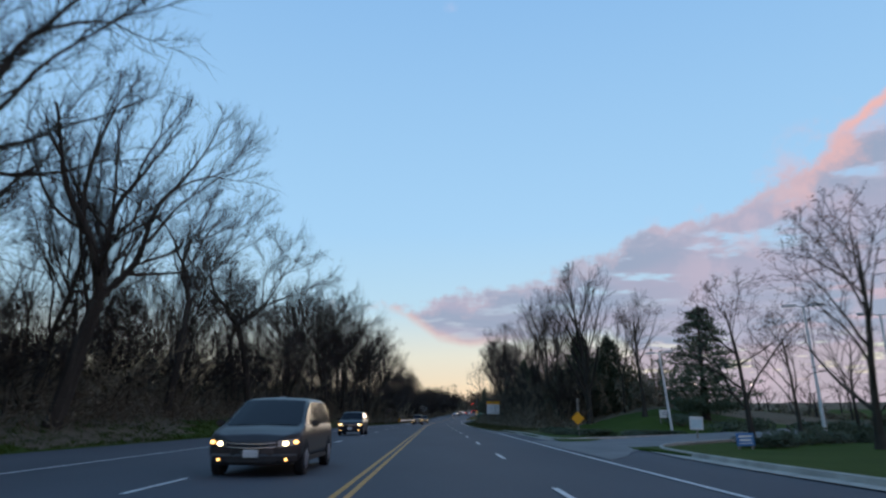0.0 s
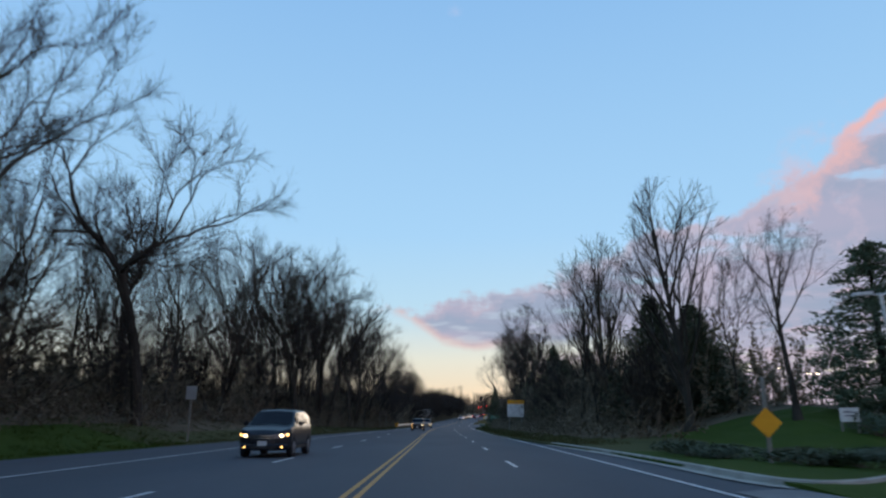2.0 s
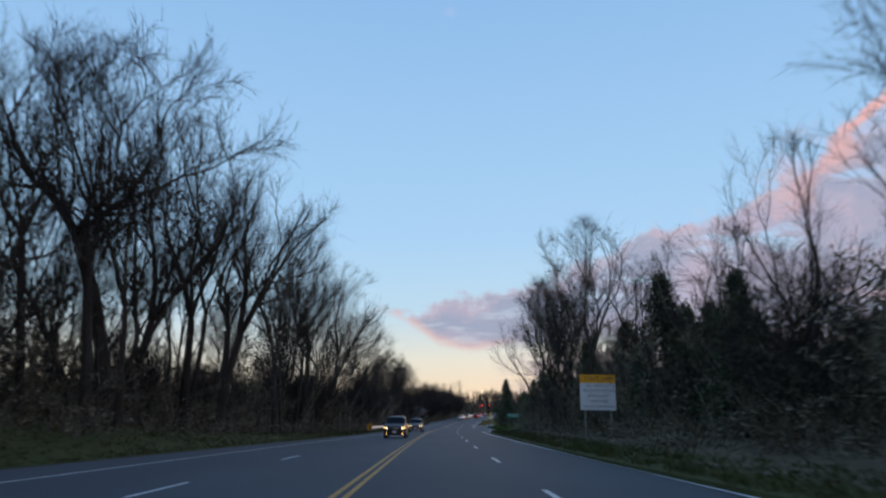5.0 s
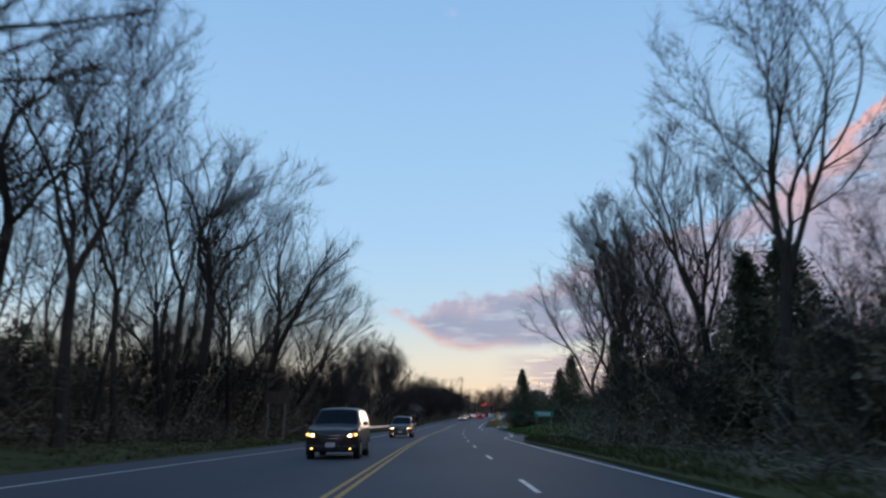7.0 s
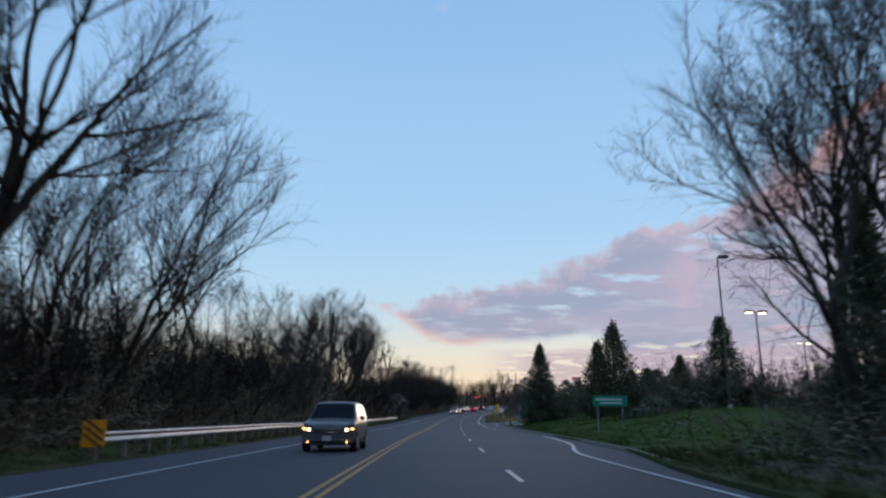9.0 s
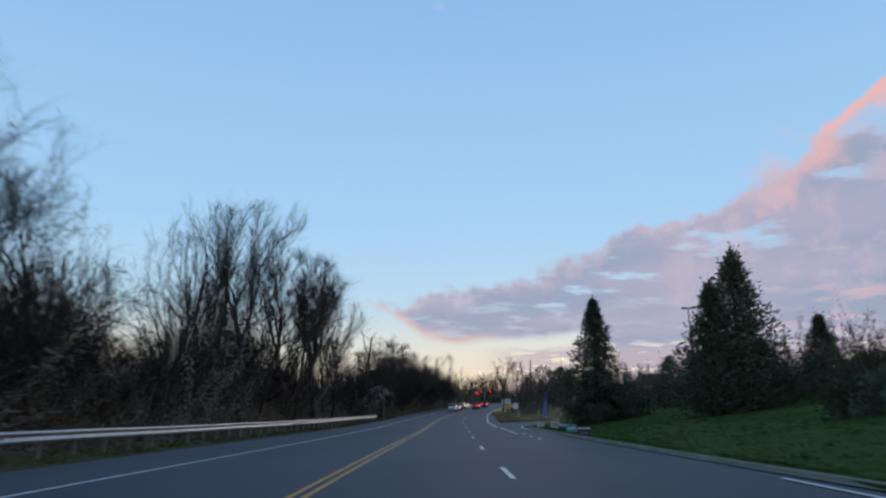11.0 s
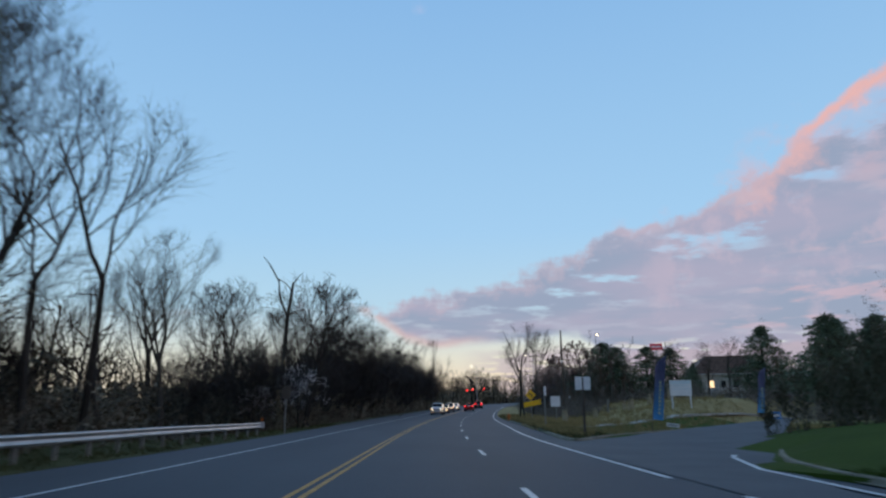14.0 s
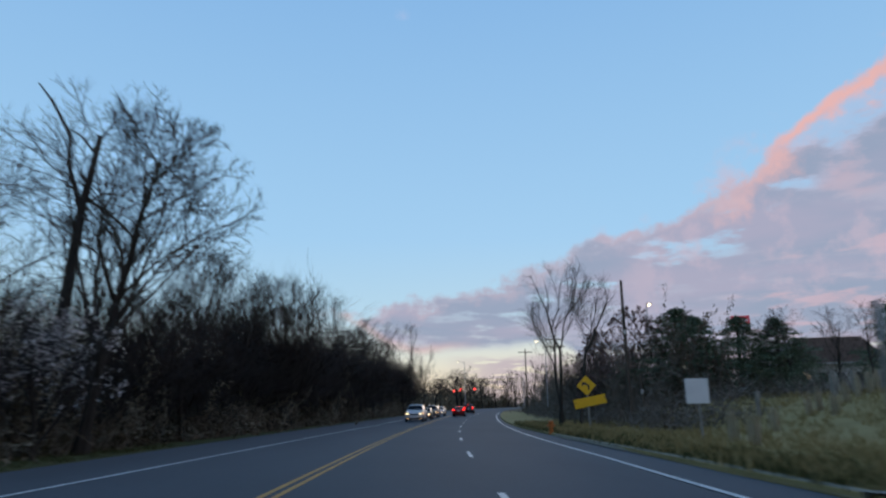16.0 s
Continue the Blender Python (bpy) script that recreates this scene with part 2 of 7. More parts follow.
M_WOODPOLE = material("pole_wood", (0.05, 0.04, 0.032), (0.12, 0.095, 0.075), 0.9, 2, 20, 0.6, stretch=(1, 1, 0.1))
M_SIGNWHITE = material("sign_white", (0.56, 0.56, 0.57), (0.72, 0.72, 0.72), 0.5, 1.5, 30, 0.03)
M_SIGNGREY = material("sign_back", (0.26, 0.27, 0.28), (0.38, 0.39, 0.40), 0.5, 1.5, 30, 0.03, metal=0.4)
M_SIGNORANGE = material("sign_orange", (0.72, 0.30, 0.01), (0.88, 0.40, 0.02), 0.45, 2, 30, 0.03)
M_SIGNYELLOW = material("sign_yellow", (0.66, 0.36, 0.01), (0.82, 0.47, 0.02), 0.45, 2, 30, 0.03)
M_SIGNGREEN = material("sign_green", (0.0, 0.21, 0.13), (0.01, 0.30, 0.19), 0.45, 2, 30, 0.03)
M_SIGNBLUE = material("sign_blue", (0.05, 0.14, 0.34), (0.08, 0.22, 0.48), 0.45, 2, 30, 0.03)
M_FLAGBLUE = material("flag_blue", (0.04, 0.08, 0.22), (0.07, 0.17, 0.36), 0.7, 2, 30, 0.1)
fb = M_FLAGBLUE.node_tree
fz, fr_, fm = fb.nodes.new("ShaderNodeSeparateXYZ"), fb.nodes.new("ShaderNodeMapRange"), fb.nodes.new("ShaderNodeMix")
fm.data_type = "RGBA"
fb.links.new(fb.nodes["Texture Coordinate"].outputs["Object"], fz.inputs[0])
fb.links.new(fz.outputs[2], fr_.inputs[0])
fr_.inputs[1].default_value, fr_.inputs[2].default_value = 0.7, 3.0
fb.links.new(fr_.outputs[0], fm.inputs[0])
fm.inputs[6].default_value, fm.inputs[7].default_value = (0.12, 0.37, 0.62, 1), (0.12, 0.125, 0.22, 1)
fb.links.new(fm.outputs[2], fb.nodes["Principled BSDF"].inputs["Base Color"])
M_FLAGPRINT = material("flag_print", (0.34, 0.42, 0.22), (0.50, 0.56, 0.32), 0.7, 3, 30, 0.0)
M_INK = material("sign_ink", (0.03, 0.03, 0.035), (0.06, 0.06, 0.065), 0.5, 3, 30, 0.0)
M_BARTEXT = material("grey_print", (0.11, 0.12, 0.15), (0.17, 0.18, 0.22), 0.6, 3, 30, 0.0)
M_PALEPRINT = material("pale_print", (0.40, 0.52, 0.56), (0.55, 0.66, 0.70), 0.6, 3, 30, 0.0)
M_TEAL = material("teal_board", (0.10, 0.27, 0.25), (0.16, 0.37, 0.34), 0.6, 3, 30, 0.0)
M_CREAM = material("cream_board", (0.58, 0.57, 0.47), (0.74, 0.72, 0.60), 0.6, 3, 30, 0.0)
M_REDSIGN = glow("lit_red_sign", (0.45, 0.05, 0.07), 0.25)
M_RED = glow("red_light", (1.0, 0.02, 0.015), 7.0)
M_TAIL = glow("tail_light", (0.95, 0.015, 0.01), 4.0)
M_HEAD = glow("headlight", (1.0, 0.76, 0.44), 7.0)
M_AMBER = glow("amber_lamp", (1.0, 0.50, 0.14), 5.0)
M_LAMP = glow("street_light_glow", (1.0, 0.80, 0.50), 9.0)
M_WINDOWLIT = glow("lit_window", (1.0, 0.66, 0.36), 1.5)
M_BRICK = material("brick_wall", (0.12, 0.055, 0.04), (0.22, 0.10, 0.075), 0.85, 2, 20, 0.3)
M_SIDING = material("pale_siding", (0.34, 0.32, 0.30), (0.48, 0.46, 0.43), 0.8, 2, 20, 0.2)
M_ROOF = material("roof_shingle", (0.10, 0.07, 0.06), (0.18, 0.13, 0.115), 0.9, 2, 14, 0.5)
M_GLASS = material("dark_glass", (0.006, 0.008, 0.012), (0.012, 0.015, 0.020), 0.06, 1, 5, 0.0, spec=0.10)
M_TYRE = material("tyre_rubber", (0.010, 0.010, 0.011), (0.024, 0.024, 0.025), 0.85, 6, 60, 0.3)
M_RIM = material("alloy_rim", (0.28, 0.28, 0.29), (0.42, 0.42, 0.43), 0.35, 5, 30, 0.0, metal=0.8)
M_TRIM = material("black_trim", (0.012, 0.012, 0.013), (0.03, 0.03, 0.032), 0.6, 5, 40, 0.1)
M_CHROME = material("chrome", (0.45, 0.45, 0.46), (0.6, 0.6, 0.61), 0.18, 5, 40, 0.0, metal=0.9)
M_PLATE = material("number_plate", (0.45, 0.46, 0.47), (0.55, 0.56, 0.57), 0.5, 5, 40, 0.0)
M_SIGNALBODY = material("signal_housing", (0.012, 0.012, 0.012), (0.03, 0.03, 0.028), 0.6, 5, 40, 0.1)
M_HYDRANT = material("orange_paint", (0.40, 0.10, 0.02), (0.55, 0.17, 0.04), 0.6, 5, 40, 0.1)


def car_paint(name, colour):
    d = tuple(c * 0.8 for c in colour)
    m = material(name, d, colour, 0.40, 3, 40, 0.02, metal=0.0, spec=0.22)
    m.node_tree.nodes["Principled BSDF"].inputs["Coat Weight"].default_value = 0.25
    return m


# ---- the lie of the land ----
def spline(pts):
    """A smooth function through (y, value) points."""
    ys, vs = np.array([p[0] for p in pts], float), np.array([p[1] for p in pts], float)
    sl = np.gradient(vs, ys)

    def f(y):
        y = np.clip(np.asarray(y, float), ys[0], ys[-1])
        i = np.clip(np.searchsorted(ys, y, side="right") - 1, 0, len(ys) - 2)
        h = ys[i + 1] - ys[i]
        u = (y - ys[i]) / h
        return ((1 + 2 * u) * (1 - u) ** 2 * vs[i] + u * (1 - u) ** 2 * h * sl[i] + u * u * (3 - 2 * u) * vs[i + 1] + u * u * (u - 1) * h * sl[i + 1])
    return f


centre = spline([(-120, -1.5), (60, -1.5), (120, -1.45), (160, -0.9), (200, 0.35), (240, 2.3), (272, 3.9), (300, 6.0), (330, 9.2), (360, 13.4), (400, 20), (450, 30), (500, 44), (560, 68), (640, 112), (800, 220), (1100, 440), (3200, 2000)])
pave_r = spline([(-120, 9.8), (24, 9.8), (30, 9.6), (36, 8.6), (44, 8.3), (56, 8.2), (66, 7.6), (140, 7.5), (158, 7.7), (169, 9.3), (190, 9.8), (244, 9.6), (262, 8.1), (278, 8.6), (295, 8.9), (330, 8.2), (420, 8.2), (3200, 8.2)])
pave_l = spline([(-120, -12), (70, -12), (110, -9.4), (150, -7.1), (175, -7.0), (200, -7.6), (280, -7.5), (310, -8.4), (420, -8.0), (3200, -8)])


def road_z(y):
    a = np.maximum(np.asarray(y, float) - 200, 0)
    z = np.where(a < 160, 0.0001 * a * a, 2.56 + 0.032 * (a - 160))
    return np.minimum(z, 24.0)


def smooth(v, a, b):
    t = np.clip((np.asarray(v, float) - a) / (b - a), 0, 1)
    return t * t * (3 - 2 * t)


ENTRANCES = [  # near edge and far edge of each side entrance: y at u = 10, and the slope
    (30.0, 39.9, 1.08, 1.08),
    (248.7, 265.5, 1.9, 1.25),
]


def entrance_edges(i, u):
    near, far, sn, sf = ENTRANCES[i]
    return near + sn * (u - 10), far + sf * (u - 10)


def driveway_amount(x, y):
    """1 on the two side entrances, 0 away from them."""
    u = x - centre(y)
    out = 0.0 * u
    for i in (0, 1):
        n, f = entrance_edges(i, u)
        out = np.maximum(out, smooth(u, 7.0, 8.0) * smooth(y, n - 0.6, n + 0.6) * (1 - smooth(y, f - 0.6, f + 0.6)))
    return out


def land_z(x, y):
    """Height of the open ground beside the road."""
    x, y = np.asarray(x, float), np.asarray(y, float)
    u = x - centre(y)
    base = road_z(y)
    right = np.maximum(u - pave_r(y), 0)
    left = np.maximum(pave_l(y) - u, 0)
    mound = smooth(y, 158, 190) * (1 - smooth(y, 246, 268)) * np.minimum(0.15 * np.maximum(right - 1.2, 0), 1.5 + 2.1 * smooth(y, 188, 226))
    behind = y - (265.5 + 1.25 * (u - 10))
    bank = smooth(y, 262, 290) * (1 - smooth(y, 380, 440)) * np.minimum(0.035 * right + 0.13 * np.maximum(right - 7.0, 0), 2.1) * smooth(behind, 0, 8)
    beyond = y - (39.9 + 1.08 * (u - 10))
    knoll = 1.5 * smooth(u, 14, 24) * smooth(beyond, 3, 14) * (1 - smooth(y, 84, 100)) * (1 - smooth(u, 45, 70)) * (y > 45)
    thicket = smooth(y, 55, 75) * (1 - smooth(y, 150, 170)) * np.minimum(0.05 * right, 0.8)
    wood = np.minimum(0.24 * np.maximum(left - 0.6, 0), 1.5) * (1 - smooth(y, 95, 150)) + np.minimum(0.03 * left, 0.7) * smooth(y, 95, 150) * (1 - smooth(y, 255, 275)) - smooth(y, 262, 280) * np.minimum(0.05 * left, 0.5)
    rough = 0.10 * np.sin(x * 0.31 + y * 0.17) * np.sin(y * 0.23 - x * 0.11) * np.clip((right + left) / 8, 0, 1)
    dw = driveway_amount(x, y)
    z = base + (0.10 * (right > 0) + mound + bank + knoll + thicket + rough) * (1 - dw) - 0.05 * dw + wood * (left > 0) + 0.01 * (left > 0)
    far = smooth(np.abs(u), 60, 400) * 3.0
    return z + far


def link_mesh(name, verts, faces, mat, parent=None, smooth_shade=False):
    me = bpy.data.meshes.new(name)
    me.from_pydata([tuple(v) for v in verts], [], faces)
    me.update()
    if mat:
        me.materials.append(mat)
    if smooth_shade:
        me.polygons.foreach_set("use_smooth", [True] * len(me.polygons))
    ob = new(name, me)
    if parent:
        ob.parent = parent
    return ob


def grid_faces(rows, cols):
    return [(r * cols + c, r * cols + c + 1, (r + 1) * cols + c + 1, (r + 1) * cols + c) for r in range(rows - 1) for c in range(cols - 1)]


def build_ground():
    ys = list(np.arange(-80, 460, 2.5)) + list(np.arange(460, 900, 20)) + [950, 1050, 1200, 1500, 2000, 2600, 3200]
    outs = [0.02, 0.6, 1.5, 3, 5, 7.5, 10, 13, 17, 22, 28, 36, 48, 70, 110, 200, 400, 900, 2200]
    verts, mats = [], []
    for y in ys:
        c, l, r = float(centre(y)), float(pave_l(y)), float(pave_r(y))
        us = [l - o for o in reversed(outs)] + [l - 0.0, l + 0.05, 0.0, r - 0.05, r] + [r + o for o in outs]
        n = len(outs)
        for i, u in enumerate(us):
            x = c + u
            inside = n <= i <= n + 4
            z = float(road_z(y)) - 0.08 if inside else float(land_z(x, y))
            verts.append((x, y, z))
    cols = 2 * len(outs) + 5
    ob = link_mesh("ground", verts, grid_faces(len(ys), cols), M_GRASS, smooth_shade=False)
    me = ob.data
    me.materials.append(M_LEAF_FLOOR)
    me.materials.append(M_MEADOW)
    me.materials.append(M_VERGE)
    for p in me.polygons:
        x, y, _ = p.center
        u = x - float(centre(y))
        wooded = (u < -15.5 - 2.0 * math.sin(y * 0.13) and y < 150) or (u < -11.5 and 150 <= y < 262) or (u < -12.5 and y >= 262) or (u > 9.4 + math.sin(y * 0.2) and 70 < y < 160) or y > 420
        if wooded:
            p.material_index = 1
        elif (u < -6 and y > 62) or (6 < u < 14 and 56 < y < 160):
            p.material_index = 3
        elif u > 8 and y > 258 and (y > 284 or y > 278.5 + 0.55 * (u - 9.5)):
            p.material_index = 2
    return tagged(ob, "grass verges, leaf-covered woodland floor and dry meadow", "ground", kind="structure")


def strip(name, y0, y1, u0, u1, mat, dz, step=4.0, parent=None):
    """A ribbon along the road between two lateral offsets, which may be numbers or functions of y."""
    n = max(2, int(abs(y1 - y0) / step) + 1)
    verts = []
    for y in np.linspace(y0, y1, n):
        c, z = float(centre(y)), float(road_z(y))
        for u in (u0, u1):
            v = float(u(y)) if callable(u) else u
            verts.append((c + v, y, z + dz))
    return link_mesh(name, verts, grid_faces(n, 2), mat, parent)


def build_road():
    ys = list(np.arange(-80, 460, 4.0)) + list(np.arange(460, 900, 20))
    verts = []
    for y in ys:
        c, l, r = float(centre(y)), float(pave_l(y)), float(pave_r(y))
        for u in (l, l * 0.5, 0.0, 3.65, r * 0.75, r + 0.02):
            verts.append((c + u, y, float(road_z(y)) - 0.012 * abs(u) / 8))
    road = link_mesh("road", verts, grid_faces(len(ys), 6), M_ASPHALT)
    tagged(road, "worn grey asphalt road with painted lane lines", "road", kind="structure")
    k = 0.008
    for u in (-0.17, 0.07):
        strip("centre_line", -60, 430, u, u + 0.11, M_YELLOW, k, parent=road)
    strip("edge_line", -60, 26, 6.45, 6.58, M_WHITE, k, parent=road)
    strip("edge_line", 26, 60, spline([(26, 6.45), (60, 6.75)]), spline([(26, 6.58), (60, 6.88)]), M_WHITE, k, parent=road)
    strip("edge_line", 60, 163, spline([(60, 6.75), (90, 6.9), (140, 6.9), (163, 6.9)]), spline([(60, 6.88), (90, 7.02), (140, 7.02), (163, 7.03)]), M_WHITE, k, parent=road)
    swing = [(163, 6.9), (167.4, 7.0), (171, 7.45), (174, 8.0), (178, 8.5), (184, 8.85), (193, 9.2)]
    strip("edge_line", 163, 193, spline(swing), spline([(y, u + 0.15) for y, u in swing]), M_WHITE, k, 1.0, road)
    strip("edge_line", 226, 243, 6.75, 6.88, M_WHITE, k, parent=road)
    strip("edge_line", 246, 290, spline([(246, 6.6), (266, 6.75), (290, 7.4)]), spline([(246, 6.75), (266, 6.9), (290, 7.52)]), M_WHITE, k, parent=road)
    strip("edge_line", 290, 420, 7.4, 7.52, M_WHITE, k, parent=road)
    strip("shoulder_line", 150, 420, -4.5, -4.38, M_WHITE, k, parent=road)
    strip("shoulder_line", -60, 150, spline([(-60, -7.5), (95, -7.5), (125, -6.2), (150, -4.5)]), spline([(-60, -7.38), (95, -7.38), (125, -6.08), (150, -4.38)]), M_WHITE, k, parent=road)
    dash = (12.192, 3.05)
    for i in range(-4, 34):
        y = 25.2 - 3.05 + dash[0] * i
        strip("lane_dash", y, y + dash[1], 3.62, 3.74, M_WHITE, k, 1.0, road)
        if y < 100:
            strip("lane_dash", y + 2, y + 2 + dash[1], -3.7, -3.58, M_WHITE, k, 1.0, road)
    for y in (216, 220.5, 225):
        strip("turn_lane_dash", y, y + 1.6, 7.2, 7.32, M_WHITE, k, 0.8, road)
    return road


def sweep_kerb(name, pts, label, width=0.16, high=0.15, gutter=0.45, mat=None):
    """A concrete kerb with its gutter, along a smooth line of (x, y) points, the road on its left hand."""
    fine = []
    n = len(pts)
    for i in range(n - 1):
        p0, p1, p2, p3 = (np.array(pts[max(0, min(n - 1, j))], float) for j in (i - 1, i, i + 1, i + 2))
        for t in np.linspace(0, 1, 6, endpoint=False):
            fine.append(0.5 * (2 * p1 + (p2 - p0) * t + (2 * p0 - 5 * p1 + 4 * p2 - p3) * t * t + (3 * p1 - p0 - 3 * p2 + p3) * t ** 3))
    fine.append(np.array(pts[-1], float))
    prof = [(-gutter, 0.004), (-0.02, 0.012), (0.0, 0.02), (0.03, high - 0.02), (0.06, high), (width - 0.02, high), (width, high - 0.02), (width + 0.02, -0.15)]
    verts = []
    for i, p in enumerate(fine):
        d = fine[min(i + 1, len(fine) - 1)] - fine[max(i - 1, 0)]
        d = d / (np.linalg.norm(d) + 1e-9)
        nrm = np.array([d[1], -d[0]])
        z = float(road_z(p[1])) + 0.012
        for o, h in prof:
            q = p + nrm * o
            verts.append((q[0], q[1], z + h))
    ob = link_mesh(name, verts, grid_faces(len(fine), len(prof)), mat or M_KERB, smooth_shade=False)
    return tagged(ob, label, "kerb", kind="structure")


def build_driveway(i, label):
    """A side entrance: a slab between its two edges, from the road's edge outwards."""
    us, verts = list(np.linspace(6.9, 30, 24)) + [35, 42], []
    for u in us:
        n, f = entrance_edges(i, u)
        flare = 5.0 * math.exp(-max(u - 7.6, 0) / 1.6)
        for y in np.linspace(n - flare, f + flare * 0.6, 9):
            verts.append((float(centre(y)) + u, y, float(road_z(y)) + 0.006 + 0.014 * max(u - 10, 0)))
    ob = link_mesh("driveway", verts, grid_faces(len(us), 9), M_DRIVE if i else M_PALE_DRIVE)
    return tagged(ob, label, "driveway", kind="structure")


def off(u, y):
    return (float(centre(y)) + u, y)


build_ground()
build_road()
build_driveway(0, "pale asphalt driveway turning off the road")
build_driveway(1, "wide asphalt side entrance leading to the car park")
sweep_kerb("kerb", [off(9.8, -60), off(9.8, -20), off(9.8, 8), off(9.7, 18), off(9.9, 24), off(10.4, 28.0), off(11.6, 31), off(14, 34.6), off(22, 43.2), off(40, 62.6)], "pale concrete kerb round a grass corner")
sweep_kerb("kerb", [off(40, 72.0), off(22, 52.8), off(14, 44.4), off(11.2, 41.6), off(9.4, 40.2), off(8.4, 40.6), off(8.2, 43), off(8.3, 48), off(8.2, 56), off(7.7, 66)], "low concrete kerb along the planted verge", gutter=0.3)
sweep_kerb("kerb", [off(8.1, 158), off(8.7, 164), off(9.4, 170), off(9.8, 182), off(9.8, 200), off(9.7, 225), off(9.6, 238), off(9.5, 243.0), off(9.9, 246.6), off(11.0, 250.2), off(14, 256.2), off(22, 271.4), off(38, 301.8)], "weathered concrete kerb below the grass mound", high=0.12, gutter=0.06, mat=M_OLD_KERB)
sweep_kerb("kerb", [off(38, 300.6), off(22, 280.6), off(13, 269.4), off(10.2, 265.6), off(8.7, 262.8), off(8.0, 262.6), off(8.0, 266), off(8.3, 271), off(8.7, 280), off(8.9, 292), off(8.6, 306)], "weathered concrete kerb round the meadow corner", high=0.12, gutter=0.06, mat=M_OLD_KERB)
corner = [off(8.9, 238.5), off(8.75, 243.0), off(9.15, 247.6), off(10.2, 251.4), off(11.6, 254.4)]
cv = []
for i, (px, py) in enumerate(corner):
    qx, qy = corner[min(i + 1, 4)]
    rx, ry = corner[max(i - 1, 0)]
    dl = math.hypot(qx - rx, qy - ry)
    nx, ny = (qy - ry) / dl * 0.13, -(qx - rx) / dl * 0.13
    cv += [(px, py, float(road_z(py)) + 0.016), (px + nx, py + ny, float(road_z(py)) + 0.016)]
walkway = [(13.0, 278.6), (16.0, 279.2), (20.0, 280.9), (25.0, 284.0), (31.0, 288.8), (42.0, 297.5)]
wv = []
for i, (px, py) in enumerate(walkway):
    qx, qy = walkway[min(i + 1, 5)]
    rx, ry = walkway[max(i - 1, 0)]
    dl = math.hypot(qx - rx, qy - ry)
    nx, ny = (qy - ry) / dl, -(qx - rx) / dl
    for o, h in ((-0.62, -0.1), (-0.6, 0.06), (0.6, 0.06), (0.62, -0.1)):
        wv.append((px + nx * o, py + ny * o, float(land_z(px, py)) + h))
tagged(link_mesh("pavement", wv, grid_faces(6, 4), M_KERB), "pale concrete footpath along the edge of the meadow", "footpath", kind="structure")
tagged(link_mesh("corner_line", cv, grid_faces(5, 2), M_WHITE), "white painted line round the entrance corner", "road marking", kind="structure")


# ---- small building blocks ----
def part(name, bm, mat, parent=None, label="", m=None):
    """One bmesh as one mesh object, under a thing or a part."""
    me = bpy.data.meshes.new(name)
    bm.to_mesh(me)
    bm.free()
    if mat:
        me.materials.append(mat)
    ob = new(name, me)
    if parent:
        ob.parent = parent
    if m is not None:
        ob.matrix_basis = m
    if label:
        ob["label"] = label
    return ob


def thing(name, m, label, category, group="", kind=""):
    ob = new(name)
    ob.matrix_basis = m
    return tagged(ob, label, category, group, kind)


def bm_box(size, at_=(0, 0, 0), bevel=0.0, bm=None, rot=None):
    bm = bm or bmesh.new()
    m = Matrix.Translation(at_) @ (rot or Matrix()) @ Matrix.Diagonal((*size, 1))
    r = bmesh.ops.create_cube(bm, size=1.0, matrix=m)
    if bevel:
        es = list({e for v in r["verts"] for e in v.link_edges})
        bmesh.ops.bevel(bm, geom=es, offset=bevel, segments=2, affect="EDGES")
    return bm


def bm_tube(r0, r1, p0, p1, sides=10, bm=None, cap=True):
    bm = bm or bmesh.new()
    p0, p1 = Vector(p0), Vector(p1)
    d = p1 - p0
    m = Matrix.Translation((p0 + p1) / 2) @ d.to_track_quat("Z", "Y").to_matrix().to_4x4()
    bmesh.ops.create_cone(bm, cap_ends=cap, segments=sides, radius1=r0, radius2=r1, depth=d.length, matrix=m)
    return bm


def bm_ball(r, at_, bm=None, squash=(1, 1, 1), sub=2):
    bm = bm or bmesh.new()
    bmesh.ops.create_icosphere(bm, subdivisions=sub, radius=r, matrix=Matrix.Translation(at_) @ Matrix.Diagonal((*squash, 1)))
    return bm


def bm_prism(outline, y0, y1, bm=None):
    """An outline of (x, z) points pushed through from y0 to y1."""
    bm = bm or bmesh.new()
    a = [bm.verts.new((x, y0, z)) for x, z in outline]
    b = [bm.verts.new((x, y1, z)) for x, z in outline]
    n = len(outline)
    bm.faces.new(a[::-1])
    bm.faces.new(b)
    for i in range(n):
        bm.faces.new((a[i], a[(i + 1) % n], b[(i + 1) % n], b[i]))
    bmesh.ops.recalc_face_normals(bm, faces=bm.faces)
    return bm


def on_land(x, y, dz=0.0):
    return float(land_z(x, y)) + dz


